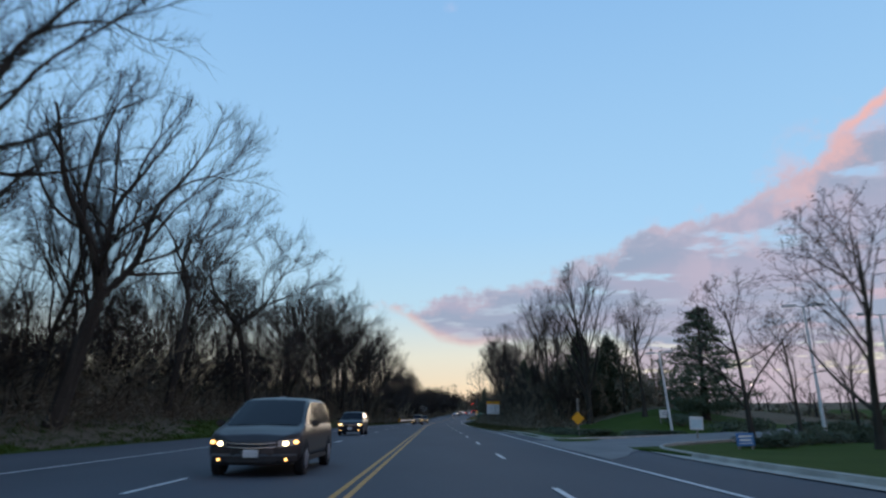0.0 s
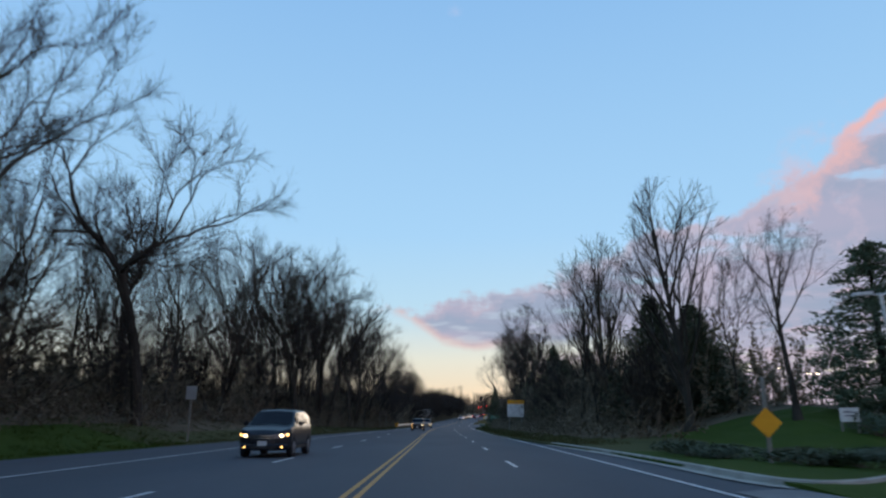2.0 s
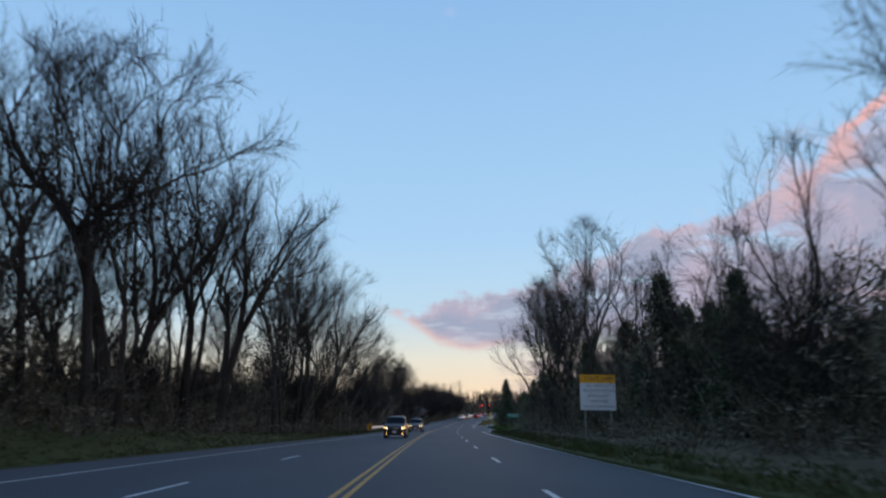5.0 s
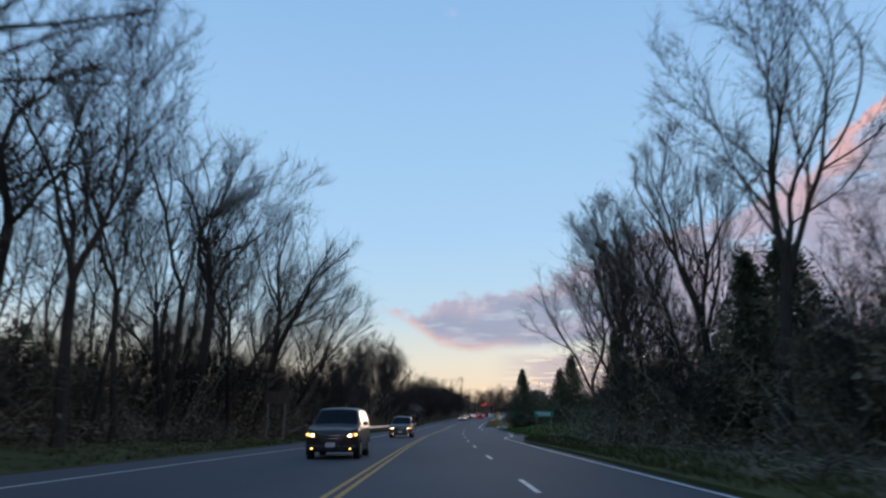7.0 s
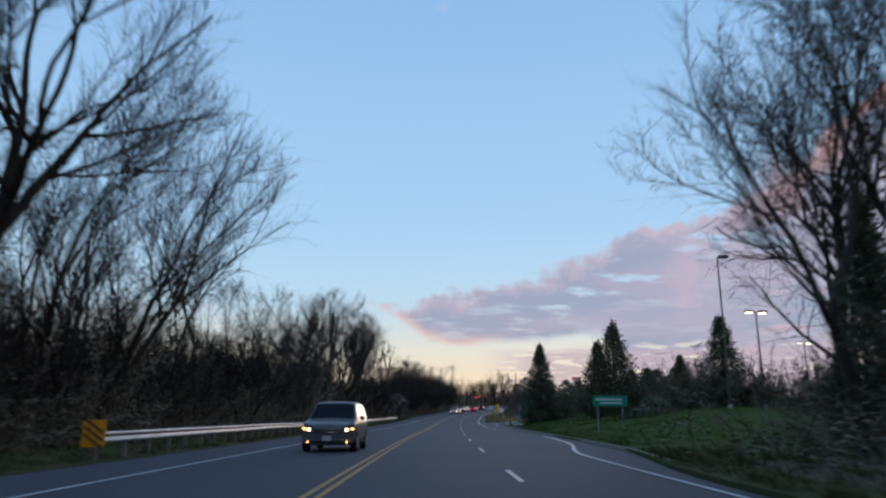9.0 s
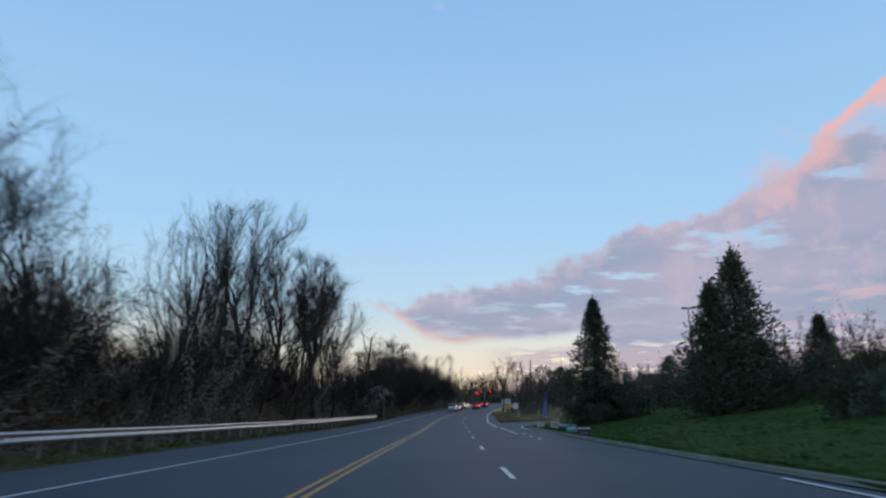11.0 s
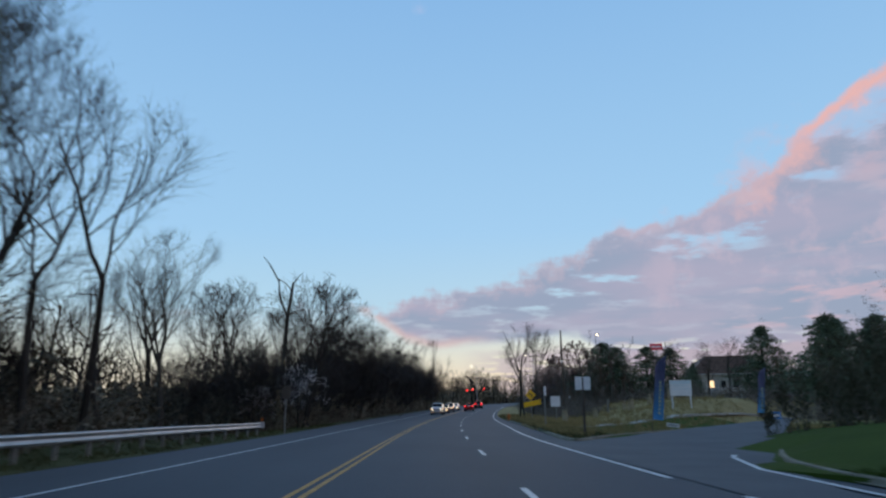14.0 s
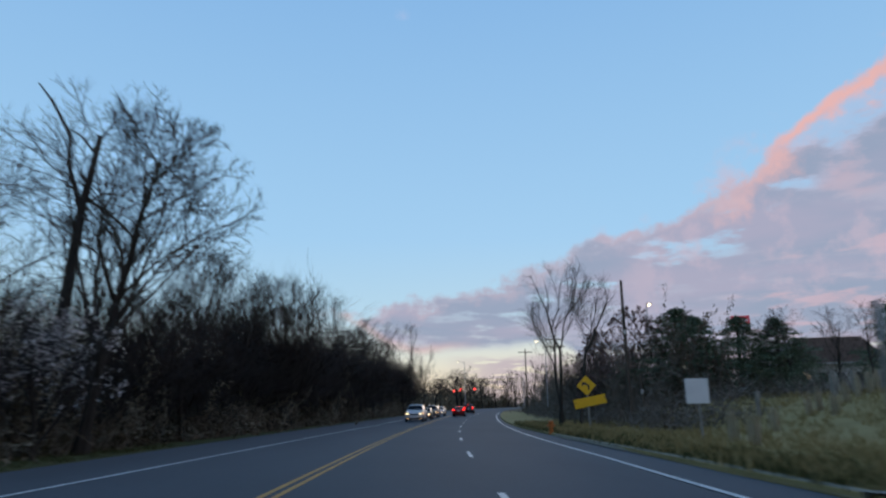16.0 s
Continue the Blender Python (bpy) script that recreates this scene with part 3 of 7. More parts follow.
# ---- trees ----
def grow_tree(seed, height, limbs=8, levels=5, spread=0.62, lean=(0, 0), fork=0.3, kids=(6, 5, 5), twig=0.010, wander=0.10, dome=0.40):
    """Chains of (level, points, radii) of a bare tree; level 0 is the trunk. dome: the crown's half width over the height."""
    rnd = random.Random(seed)
    chains = []
    mid, up, down, out = 0.56 * height, 0.46 * height, 0.52 * height, dome * height

    def inside(p):
        h = (p.z - mid) / (up if p.z > mid else down)
        return ((p.x - lean[0] * p.z * 0.5) ** 2 + (p.y - lean[1] * p.z * 0.5) ** 2) / out ** 2 + h * h < 1.0

    def chain(p, d, length, r, level):
        n = (9, 7, 4, 3, 1)[min(level, 4)]
        pts, rad = [p.copy()], [r]
        d = d.normalized()
        end = max(r * (0.22 if level == 0 else 0.25), twig * 0.4)
        w = wander * (0.5 if level == 0 else 1.0)
        bend = Vector((rnd.gauss(0, w), rnd.gauss(0, w), rnd.gauss(0, w * 0.6) + (0, 0.13, 0.08, 0.03, 0)[min(level, 4)]))
        if level == 0:
            bend *= 0.35
        for i in range(1, n + 1):
            d = d + bend + Vector((rnd.gauss(0, w), rnd.gauss(0, w), rnd.gauss(0, w * 0.7)))
            if rnd.random() < 0.25:
                bend = bend * -0.6 + Vector((0, 0, 0.04))
            if level == 0:
                d += Vector((lean[0], lean[1], 0)) * 0.12
            d.normalize()
            p = p + d * (length / n)
            pts.append(p.copy())
            rad.append(r + (end - r) * (i / n) ** 0.8)
        chains.append((level, pts, rad))
        if level + 1 >= levels:
            return
        count = limbs if level == 0 else kids[min(level - 1, len(kids) - 1)]
        for k in range(count):
            f = (fork + (1 - fork) * ((k + rnd.random() * 0.8) / count)) if level == 0 else 0.25 + 0.75 * (k + rnd.random()) / count
            f = min(f, 0.99)
            j = min(int(f * n), n - 1)
            t = f * n - j
            q = pts[j].lerp(pts[j + 1], t)
            axis = (pts[j + 1] - pts[j]).normalized()
            side = axis.orthogonal().normalized()
            side.rotate(Matrix.Rotation(rnd.random() * 1.2 + k * 2.4, 3, axis))
            open_ = spread * rnd.uniform(0.7, 1.3) * (1.1 if level == 0 else 1.0)
            nd = (axis * math.cos(open_) + side * math.sin(open_)).normalized()
            nl = length * ((0.66 * (1.2 - 0.55 * f)) if level == 0 else (0.55 * (1.25 - 0.55 * f))) * rnd.uniform(0.75, 1.25)
            for _ in range(5):
                if not inside(q + nd * nl + Vector((0, 0, 0.1 * nl))):
                    nl *= 0.72
            here = rad[j] * (1 - t) + rad[j + 1] * t
            nr = max(here * (rnd.uniform(0.5, 0.74) if level < 2 else rnd.uniform(0.42, 0.6)), twig * (2.2, 1.7, 1.25, 1.0, 1.0)[min(level, 4)])
            chain(q, nd, nl, nr, level + 1)
    chain(Vector((0, 0, -0.3)), Vector((lean[0] * 0.4, lean[1] * 0.4, 1)), height * 0.80, height * 0.0165 + 0.03, 0)
    return chains


def chains_mesh(name, chains, mat, low=False):
    verts, faces = [], []
    for level, pts, rad in chains:
        sides = (7, 5, 3, 3, 3)[min(level, 4)] if not low else (5, 3, 3, 3, 3)[min(level, 4)]
        base = len(verts)
        last = len(pts) - 1
        for i, (p, r) in enumerate(zip(pts, rad)):
            if level >= 2 and i == last:
                verts.append(p)
                break
            d = (pts[min(i + 1, len(pts) - 1)] - pts[max(i - 1, 0)]).normalized()
            a = d.orthogonal().normalized()
            b = d.cross(a)
            if level == 0 and i == 0:
                r = r * 1.5
            for s in range(sides):
                t = 2 * math.pi * s / sides
                verts.append(p + (a * math.cos(t) + b * math.sin(t)) * r)
        for i in range(last):
            for s in range(sides):
                if level >= 2 and i == last - 1:
                    faces.append((base + i * sides + s, base + i * sides + (s + 1) % sides, base + last * sides))
                    continue
                u, v = base + i * sides, base + (i + 1) * sides
                faces.append((u + s, u + (s + 1) % sides, v + (s + 1) % sides, v + s))
    me = bpy.data.meshes.new(name)
    me.from_pydata([tuple(v) for v in verts], [], faces)
    me.update()
    me.materials.append(mat)
    return me


def tree_kind(seed, height, **kw):
    ch = grow_tree(seed, height, **kw)
    return (height, chains_mesh("trunk", [c for c in ch if c[0] <= 1], M_BARK), chains_mesh("crown", [c for c in ch if c[0] > 1], M_TWIG), max(p.z for c in ch for p in c[1]))


def plant(kind, x, y, tall, turn, label, name="bare_tree", group="bare roadside trees", lean=(0, 0), width=1.0):
    trunk, crown, top = kind[1:4]
    s = tall / top
    ob = thing(name, Matrix.LocRotScale((x, y, on_land(x, y, -0.05)), Euler((lean[1], lean[0], radians(turn))), (s * width, s * width, s)), label, "tree", group)
    for me in (trunk, crown) + tuple(kind[4:]):
        p = new(me.name.split(".")[0], me)
        p.parent = ob
    return ob


def fork_tree(seed, height, first=0.3, opening=0.45, reach=0.0, lean=0.0, stems=1, depth=5, wander=0.10, lift=0.07, splits=(3, 2, 2, 2, 2), twigs=6, thick=1.0, sprigs=6, coarse=False, fine_r=0.014, dome=0.36, sides=3):
    """A bare tree that forks again and again: leaders part at the first fork and spread, towards +x as far as reach says.
    Gives its limbs and its fine twigs as (sides, points, radii), the tip pointed where the last radius is 0."""
    rnd = random.Random(seed)
    limbs, fine = [], []
    ratio = 0.80
    step = (1 - first) * height / sum(ratio ** k for k in range(depth)) * 1.12

    base_h = first * height * 0.7
    mid = (height + base_h) / 2
    up, shift = (height * 1.04 - base_h) / 2, (lean * 0.5 + reach * 0.30) * height

    def room(p, d, length):
        """The length that stays within the rounded crown."""
        for _ in range(4):
            q = p + d * length + Vector((0, 0, lift * 1.5 * length))
            if ((q.x - shift) ** 2 + q.y ** 2) / (dome * height) ** 2 + ((q.z - mid) / up) ** 2 < 1:
                return length
            length *= 0.76
        return 0.0

    def spread(axis, angle, turn):
        side = axis.orthogonal().normalized()
        side.rotate(Matrix.Rotation(turn, 3, axis))
        return (axis * math.cos(angle) + side * math.sin(angle)).normalized()

    def twig(p, d, length, r):
        end = p + (d + Vector((rnd.gauss(0, 0.08), rnd.gauss(0, 0.08), 0.18))).normalized() * length
        fine.append((3, [p, end], [r, 0]))
        for k in range(sprigs):
            q = p.lerp(end, (k + rnd.random()) / sprigs)
            e = spread((d + Vector((0, 0, 0.2))).normalized(), rnd.uniform(0.3, 0.9), rnd.uniform(0, 6.28))
            fine.append((2, [q, q + e * length * rnd.uniform(0.35, 0.8)], [r * 0.7, 0]))

    def limb(p, d, length, r, lev):
        n = (4, 3, 3, 2, 2)[min(lev, 4)] if coarse else (7, 6, 5, 4, 3)[min(lev, 4)]
        last = lev == depth
        pts, rad = [p.copy()], [r]
        bend = Vector((rnd.gauss(0, wander), rnd.gauss(0, wander), rnd.gauss(0, wander * 0.5))) * (0.25 if lev == 0 else 0.6)
        for i in range(1, n + 1):
            d = (d + bend + Vector((rnd.gauss(0, wander), rnd.gauss(0, wander), rnd.gauss(0, wander * 0.6))) * (0.4 if lev == 0 else 1.0) + Vector((reach * 0.06 * min(lev, 2), 0, lift if lev else 0.02))).normalized()
            if rnd.random() < 0.3:
                bend = bend * -0.8
            p = p + d * (length / n)
            pts.append(p.copy())
            rad.append(r * (1 - (0.30 if not last else 0.75) * i / n))
        if last:
            rad[-1] = 0
        limbs.append((((5, 4, 3, 3, 3, 3) if coarse else (8, 6, 5, 4, 3, 3))[min(lev, 5)], pts, rad))
        if lev >= 2 and lev >= depth - 2:
            for k in range(twigs):
                f = (k + rnd.random()) / twigs * (n - 0.01)
                q = pts[int(f)].lerp(pts[int(f) + 1], f % 1)
                twig(q, spread((pts[int(f) + 1] - pts[int(f)]).normalized(), rnd.uniform(0.4, 0.9), rnd.uniform(0, 6.28)), length * rnd.uniform(0.45, 0.95), max(fine_r, min(0.03, r * 0.30)))
        if lev == 1:
            for k in range(sides):
                f = rnd.uniform(0.25, 0.95) * n * 0.99
                q = pts[int(f)].lerp(pts[int(f) + 1], f % 1)
                nd = spread((pts[int(f) + 1] - pts[int(f)]).normalized(), rnd.uniform(0.6, 1.0), rnd.uniform(0, 6.28))
                fit = room(q, nd, length * 0.65)
                if fit:
                    limb(q, nd, fit, r * 0.42, max(lev + 1, depth - 2))
        if last:
            return
        count = splits[min(lev, len(splits) - 1)]
        turn = rnd.uniform(0, 6.28)
        for k in range(count):
            a = opening * (0.35 if k == 0 and lev else 1.0) * rnd.uniform(0.7, 1.25)
            nd = spread(d, a, turn + k * 6.28 / count + rnd.uniform(-0.5, 0.5))
            nd = (nd + Vector((reach * (0.5 if lev == 0 else 0.15), 0, 0))).normalized()
            if nd.z < -0.05:
                nd.z = 0.1
            wish = step * ratio ** lev * rnd.uniform(0.8, 1.2)
            fit = room(p, nd, wish) or (wish * 0.6 if lev < 2 else 0.0)
            if not fit:
                continue
            limb(p, nd, fit, rad[-1] * (0.86 if k == 0 else rnd.uniform(0.55, 0.75)), lev + 1)

    trunk_r = (height * 0.0135 + 0.03) * thick
    for k in range(stems):
        a = 6.28 * k / stems + rnd.uniform(-0.4, 0.4)
        out = (0.0 if stems == 1 else 0.30)
        limb(Vector((math.cos(a) * out, math.sin(a) * out, -0.3)), Vector((lean + math.cos(a) * out * 1.1, math.sin(a) * out * 1.1, 1)).normalized(), first * height + 0.3, trunk_r * (1.0 if stems == 1 else 0.6), 0)
    return limbs, fine


def limbs_mesh(name, chains, mat):
    verts, faces = [], []
    for sides, pts, rad in chains:
        base, last = len(verts), len(pts) - 1
        for i, (p, r) in enumerate(zip(pts, rad)):
            if r == 0:
                verts.append(p)
                continue
            d = (pts[min(i + 1, last)] - pts[max(i - 1, 0)]).normalized()
            a = d.orthogonal().normalized()
            b = d.cross(a)
            verts.extend(p + (a * math.cos(6.2832 * k / sides) + b * math.sin(6.2832 * k / sides)) * r for k in range(sides))
        for i in range(last):
            u, v = base + i * sides, base + (i + 1) * sides
            for k in range(sides if sides > 2 else 1):
                m = (k + 1) % sides
                faces.append((u + k, u + m, v) if rad[i + 1] == 0 else (u + k, u + m, v + m, v + k))
    me = bpy.data.meshes.new(name)
    me.from_pydata([tuple(v) for v in verts], [], faces)
    me.update()
    me.materials.append(mat)
    return me


def fork_kind(seed, height, **kw):
    limbs, fine = fork_tree(seed, height, **kw)
    return (height, limbs_mesh("trunk", limbs, M_BARK), limbs_mesh("crown", fine, M_TWIG), max(p.z for c in limbs + fine for p in c[1]))


FORK = {
    "leaning": fork_kind(201, 18, thick=1.75, first=0.36, opening=0.42, reach=0.22, lean=0.22, dome=0.38),
    "high": fork_kind(202, 19, thick=1.2, first=0.46, opening=0.50, reach=0.25, wander=0.13, dome=0.40),
    "vase": fork_kind(203, 15, thick=1.7, depth=5, first=0.16, opening=0.36, reach=0.28, stems=3, splits=(2, 2, 2, 2, 2), wander=0.08, dome=0.46),
    "tall": fork_kind(204, 24, thick=1.25, first=0.34, opening=0.38, reach=0.20, lean=0.10, wander=0.08, dome=0.30),
    "oval": fork_kind(205, 18, first=0.26, opening=0.46, dome=0.38),
    "upright": fork_kind(206, 18, first=0.34, opening=0.36, reach=0.08, wander=0.09, dome=0.30),
    "gnarled": fork_kind(207, 18, thick=1.2, first=0.46, opening=0.62, reach=0.42, wander=0.16, lift=0.04, dome=0.44),
    "broad": fork_kind(209, 18, thick=1.4, first=0.22, opening=0.38, reach=0.10, stems=2, splits=(2, 2, 2, 2, 2), wander=0.09, dome=0.40),
    "round": fork_kind(210, 15, thick=1.1, first=0.24, opening=0.52, wander=0.12, dome=0.44, depth=6, splits=(3, 2, 2, 2, 2, 2), twigs=4),
    "slim": fork_kind(208, 16, first=0.42, opening=0.34, splits=(2, 2, 2, 2), depth=4, wander=0.10, thick=0.7, dome=0.24),
}
BARE = [
    tree_kind(11, 16, limbs=9, spread=0.58, fork=0.30),
    tree_kind(12, 17, limbs=10, spread=0.52, fork=0.38, dome=0.33),
    tree_kind(13, 15, limbs=9, spread=0.72, fork=0.24, wander=0.13, dome=0.48),
    tree_kind(14, 18, limbs=9, spread=0.50, fork=0.45, dome=0.32),
    tree_kind(15, 14, limbs=10, spread=0.68, fork=0.22, wander=0.13, dome=0.50),
    tree_kind(16, 17, limbs=9, spread=0.62, fork=0.35, lean=(0.25, 0)),
    tree_kind(17, 15, limbs=11, spread=0.46, fork=0.18, wander=0.09, dome=0.34, kids=(6, 5, 4)),
    tree_kind(18, 16, limbs=8, spread=0.70, fork=0.36, lean=(0.3, -0.1), wander=0.12, kids=(7, 5, 5), dome=0.45),
]
DOME = [tree_kind(19 + i, 15, limbs=17, spread=0.68, fork=0.18, kids=(7, 6, 5), dome=0.45, wander=0.12, twig=0.015) for i in range(2)]
SLIM = [fork_kind(230 + i, 13, first=0.34, opening=0.36, splits=(2, 2, 2, 2), depth=4, wander=0.10, thick=0.7, coarse=True, dome=0.28, sides=2) for i in range(5)]
BUSHY = [fork_kind(255 + i, 8, first=0.07, opening=0.52, stems=4, splits=(2, 2, 2), depth=3, wander=0.12, twigs=6, sprigs=7, thick=0.9, coarse=True, dome=0.55) for i in range(3)]
FAN = tree_kind(51, 12, limbs=22, spread=0.46, kids=(6, 4, 3), fork=0.16, wander=0.05, dome=0.25)


def budding_kind(seed, height, mat, each=3, size=(0.02, 0.05), **kw):
    """A small tree whose twig ends carry swelling buds."""
    ch = grow_tree(seed, height, **kw)
    r = random.Random(seed)
    verts, faces = [], []
    for level, pts, _ in ch:
        if level < 4:
            continue
        for _ in range(each):
            p = pts[0].lerp(pts[-1], r.uniform(0.3, 1.05)) + Vector((r.gauss(0, 0.04), r.gauss(0, 0.04), r.gauss(0, 0.04)))
            a = Vector((r.gauss(0, 1), r.gauss(0, 1), r.gauss(0, 1))).normalized() * r.uniform(*size)
            b = a.orthogonal().normalized() * a.length * 0.6
            i = len(verts)
            verts.extend((p - a, p + b, p + a, p - b))
            faces.append((i, i + 1, i + 2, i + 3))
    me = bpy.data.meshes.new("foliage")
    me.from_pydata([tuple(v) for v in verts], [], faces)
    me.update()
    me.materials.append(mat)
    return (height, chains_mesh("trunk", [c for c in ch if c[0] <= 1], M_BARK), chains_mesh("crown", [c for c in ch if c[0] > 1], M_TWIG), max(p.z for c in ch for p in c[1]), me)


BROWN = budding_kind(171, 9, M_BUD, 7, (0.05, 0.10), limbs=12, spread=0.55, kids=(5, 4, 4), fork=0.08, dome=0.30)
BUD = [budding_kind(151 + i, 9, M_BUD, limbs=9, spread=0.66, kids=(5, 4, 4), fork=0.2, dome=0.42) for i in range(2)]
FAR = [grow_tree(60 + i, 12, limbs=6, levels=4, spread=0.65, kids=(3, 2), twig=0.04, fork=0.2, dome=0.45) for i in range(3)]


def tufted_meshes(seed, height, radius, bottom=0.12, power=0.6, belly=0.25, boughs=70, puff=(0.9, 0.32), blades=170, spray=0.22, flat=0.045, rise=0.35, mat=None):
    """An evergreen with an uneven, rounded crown: boughs that end in layered puffs of needles."""
    rnd = random.Random(seed)
    verts, faces, ch = [], [], []
    ch.append((0, [Vector((0, 0, -0.3)), Vector((0.1, 0, height * 0.5)), Vector((0, 0, height * 0.97))], [height * 0.020 + 0.03, height * 0.013, 0.03]))
    for k in range(boughs):
        f = bottom + (1 - bottom) * ((k + rnd.random()) / boughs) ** 1.3
        g = (f - bottom) / (1 - bottom)
        reach = radius * min(1.0, (0.55 + 0.45 * g / belly) if g < belly else 1.0) * max(0.03, 1 - max(0.0, g - belly) / (1 - belly)) ** power
        reach *= rnd.choice((0.45, 0.75, 0.95, 1.0, 1.12)) * rnd.uniform(0.85, 1.1)
        a = k * 2.39996 + rnd.uniform(-0.5, 0.5)
        d = Vector((math.cos(a), math.sin(a), 0))
        base = Vector((0, 0, f * height * 0.93))
        tip = base + d * reach + Vector((0, 0, rise * reach * rnd.uniform(0.4, 1.3)))
        tip.z = min(tip.z, height * 0.985)
        if k % 2 == 0:
            ch.append((2, [base, base.lerp(tip, 0.55) - Vector((0, 0, 0.1)), tip], [0.05, 0.03, 0.012]))
        size = (0.55 + 0.55 * (1 - g)) * rnd.uniform(0.75, 1.25)
        for _ in range(int(blades * size)):
            q = Vector((rnd.gauss(0, 0.5), rnd.gauss(0, 0.5), rnd.gauss(0, 0.42)))
            inner = rnd.random() ** 2 * 0.7
            p = tip.lerp(base, inner) + Vector((q.x * puff[0] * size, q.y * puff[0] * size, (q.z - 0.35 * (q.x * q.x + q.y * q.y)) * puff[1] * size * 2))
            dd = (Vector((q.x, q.y, abs(q.z) * 0.8)) + d * 0.4 + Vector((rnd.gauss(0, 0.5), rnd.gauss(0, 0.5), rnd.gauss(0.35 if rise > 0 else -0.45, 0.5)))).normalized()
            side = dd.cross(Vector((rnd.gauss(0, 1), rnd.gauss(0, 1), rnd.gauss(0, 1)))).normalized() * flat * rnd.uniform(0.7, 1.3)
            n, length = len(verts), spray * rnd.uniform(0.6, 1.35)
            verts.extend((p, p + dd * length * 0.45 + side, p + dd * length, p + dd * length * 0.45 - side))
            faces.append((n, n + 1, n + 2, n + 3))
    crown = bpy.data.meshes.new("crown")
    crown.from_pydata([tuple(v) for v in verts], [], faces)
    crown.update()
    crown.materials.append(mat or M_NEEDLE)
    return (height, chains_mesh("trunk", ch, M_BARK), crown, height)


GREAT_SPRUCE = tufted_meshes(76, 12, 2.75, 0.02, 0.98, 0.30, 280, (0.36, 0.28), 115, 0.23, 0.042, -0.30)
SPRUCE = tufted_meshes(71, 12, 3.0, 0.03, 0.92, 0.14, 170, (0.46, 0.34), 120, 0.25, 0.05, -0.15)
CEDAR = [tufted_meshes(72, 9, 2.3, 0.02, 0.95, 0.10, 110, (0.50, 0.55), 130, 0.24, 0.05, 0.30), tufted_meshes(73, 9, 2.6, 0.02, 0.82, 0.16, 120, (0.58, 0.52), 130, 0.25, 0.05, 0.25)]
PINE = [tufted_meshes(74 + k, 11 - k, 3.7, 0.08, 0.72, 0.18, 112, (0.74, 0.18), 180, 0.24, 0.05, 0.10, M_PINE) for k in range(2)]


def brush_meshes(seed, stems=16, leaves=240, high=3.2, wide=2.4, sides=3, leaf=(0.05, 0.15), bare=0.25):
    """A clump of undergrowth: arching stems with side twigs, and the dead leaves that hang on them."""
    rnd = random.Random(seed)
    ch, verts, faces = [], [], []
    for _ in range(stems):
        p = Vector((rnd.gauss(0, wide * 0.4), rnd.gauss(0, wide * 0.4), -0.1))
        d = Vector((rnd.gauss(0, 0.3), rnd.gauss(0, 0.3), 1)).normalized()
        pts, L = [p], high * rnd.uniform(0.45, 1.15)
        for i in range(4):
            d = (d + Vector((rnd.gauss(0, 0.22), rnd.gauss(0, 0.22), rnd.gauss(-0.04, 0.12)))).normalized()
            pts.append(pts[-1] + d * L / 4)
        ch.append((2, pts, [0.03, 0.026, 0.02, 0.014, 0.008]))
        for k in range(sides):
            j = rnd.randrange(1, 4)
            q = pts[j].lerp(pts[j + 1], rnd.random())
            e = (d + Vector((rnd.gauss(0, 0.9), rnd.gauss(0, 0.9), rnd.gauss(0.2, 0.5)))).normalized() * L * rnd.uniform(0.15, 0.32)
            ch.append((4, [q, q + e * 0.5 + Vector((0, 0, 0.05)), q + e], [0.012, 0.010, 0.007]))
    for _ in range(leaves):
        c = rnd.choice(ch)[1]
        j = rnd.randrange(0, len(c) - 1)
        p = c[j].lerp(c[j + 1], rnd.random()) + Vector((rnd.gauss(0, 0.15), rnd.gauss(0, 0.15), rnd.gauss(0, 0.12)))
        rise = max(0.0, p.z / high)
        if rnd.random() < (rise - bare) * 2.0:
            a = Vector((rnd.gauss(0, 0.7), rnd.gauss(0, 0.7), rnd.gauss(0.8, 0.5))).normalized() * rnd.uniform(0.18, 0.45) * high / 7
            b = a.cross(Vector((rnd.gauss(0, 1), rnd.gauss(0, 1), 0.1))).normalized() * rnd.uniform(0.009, 0.018)
            i = len(verts)
            verts.extend((p - a, p + b * 2, p + a))
            faces.append((i, i + 1, i + 2))
            continue
        a = Vector((rnd.gauss(0, 1), rnd.gauss(0, 1), rnd.gauss(0, 0.9))).normalized() * rnd.uniform(*leaf) * (1.1 - 0.6 * min(rise, 1.0))
        b = a.orthogonal().normalized() * a.length * rnd.uniform(0.35, 0.7)
        i = len(verts)
        verts.extend((p - a, p + b * 1.8, p + a))
        faces.append((i, i + 1, i + 2))
    lv = bpy.data.meshes.new("leaves")
    lv.from_pydata([tuple(v) for v in verts], [], faces)
    lv.update()
    return chains_mesh("stems", ch, M_BRUSH), lv


def mesh_arrays(me):
    co = np.empty(len(me.vertices) * 3)
    me.vertices.foreach_get("co", co)
    return co.reshape(-1, 3), [tuple(p.vertices) for p in me.polygons]


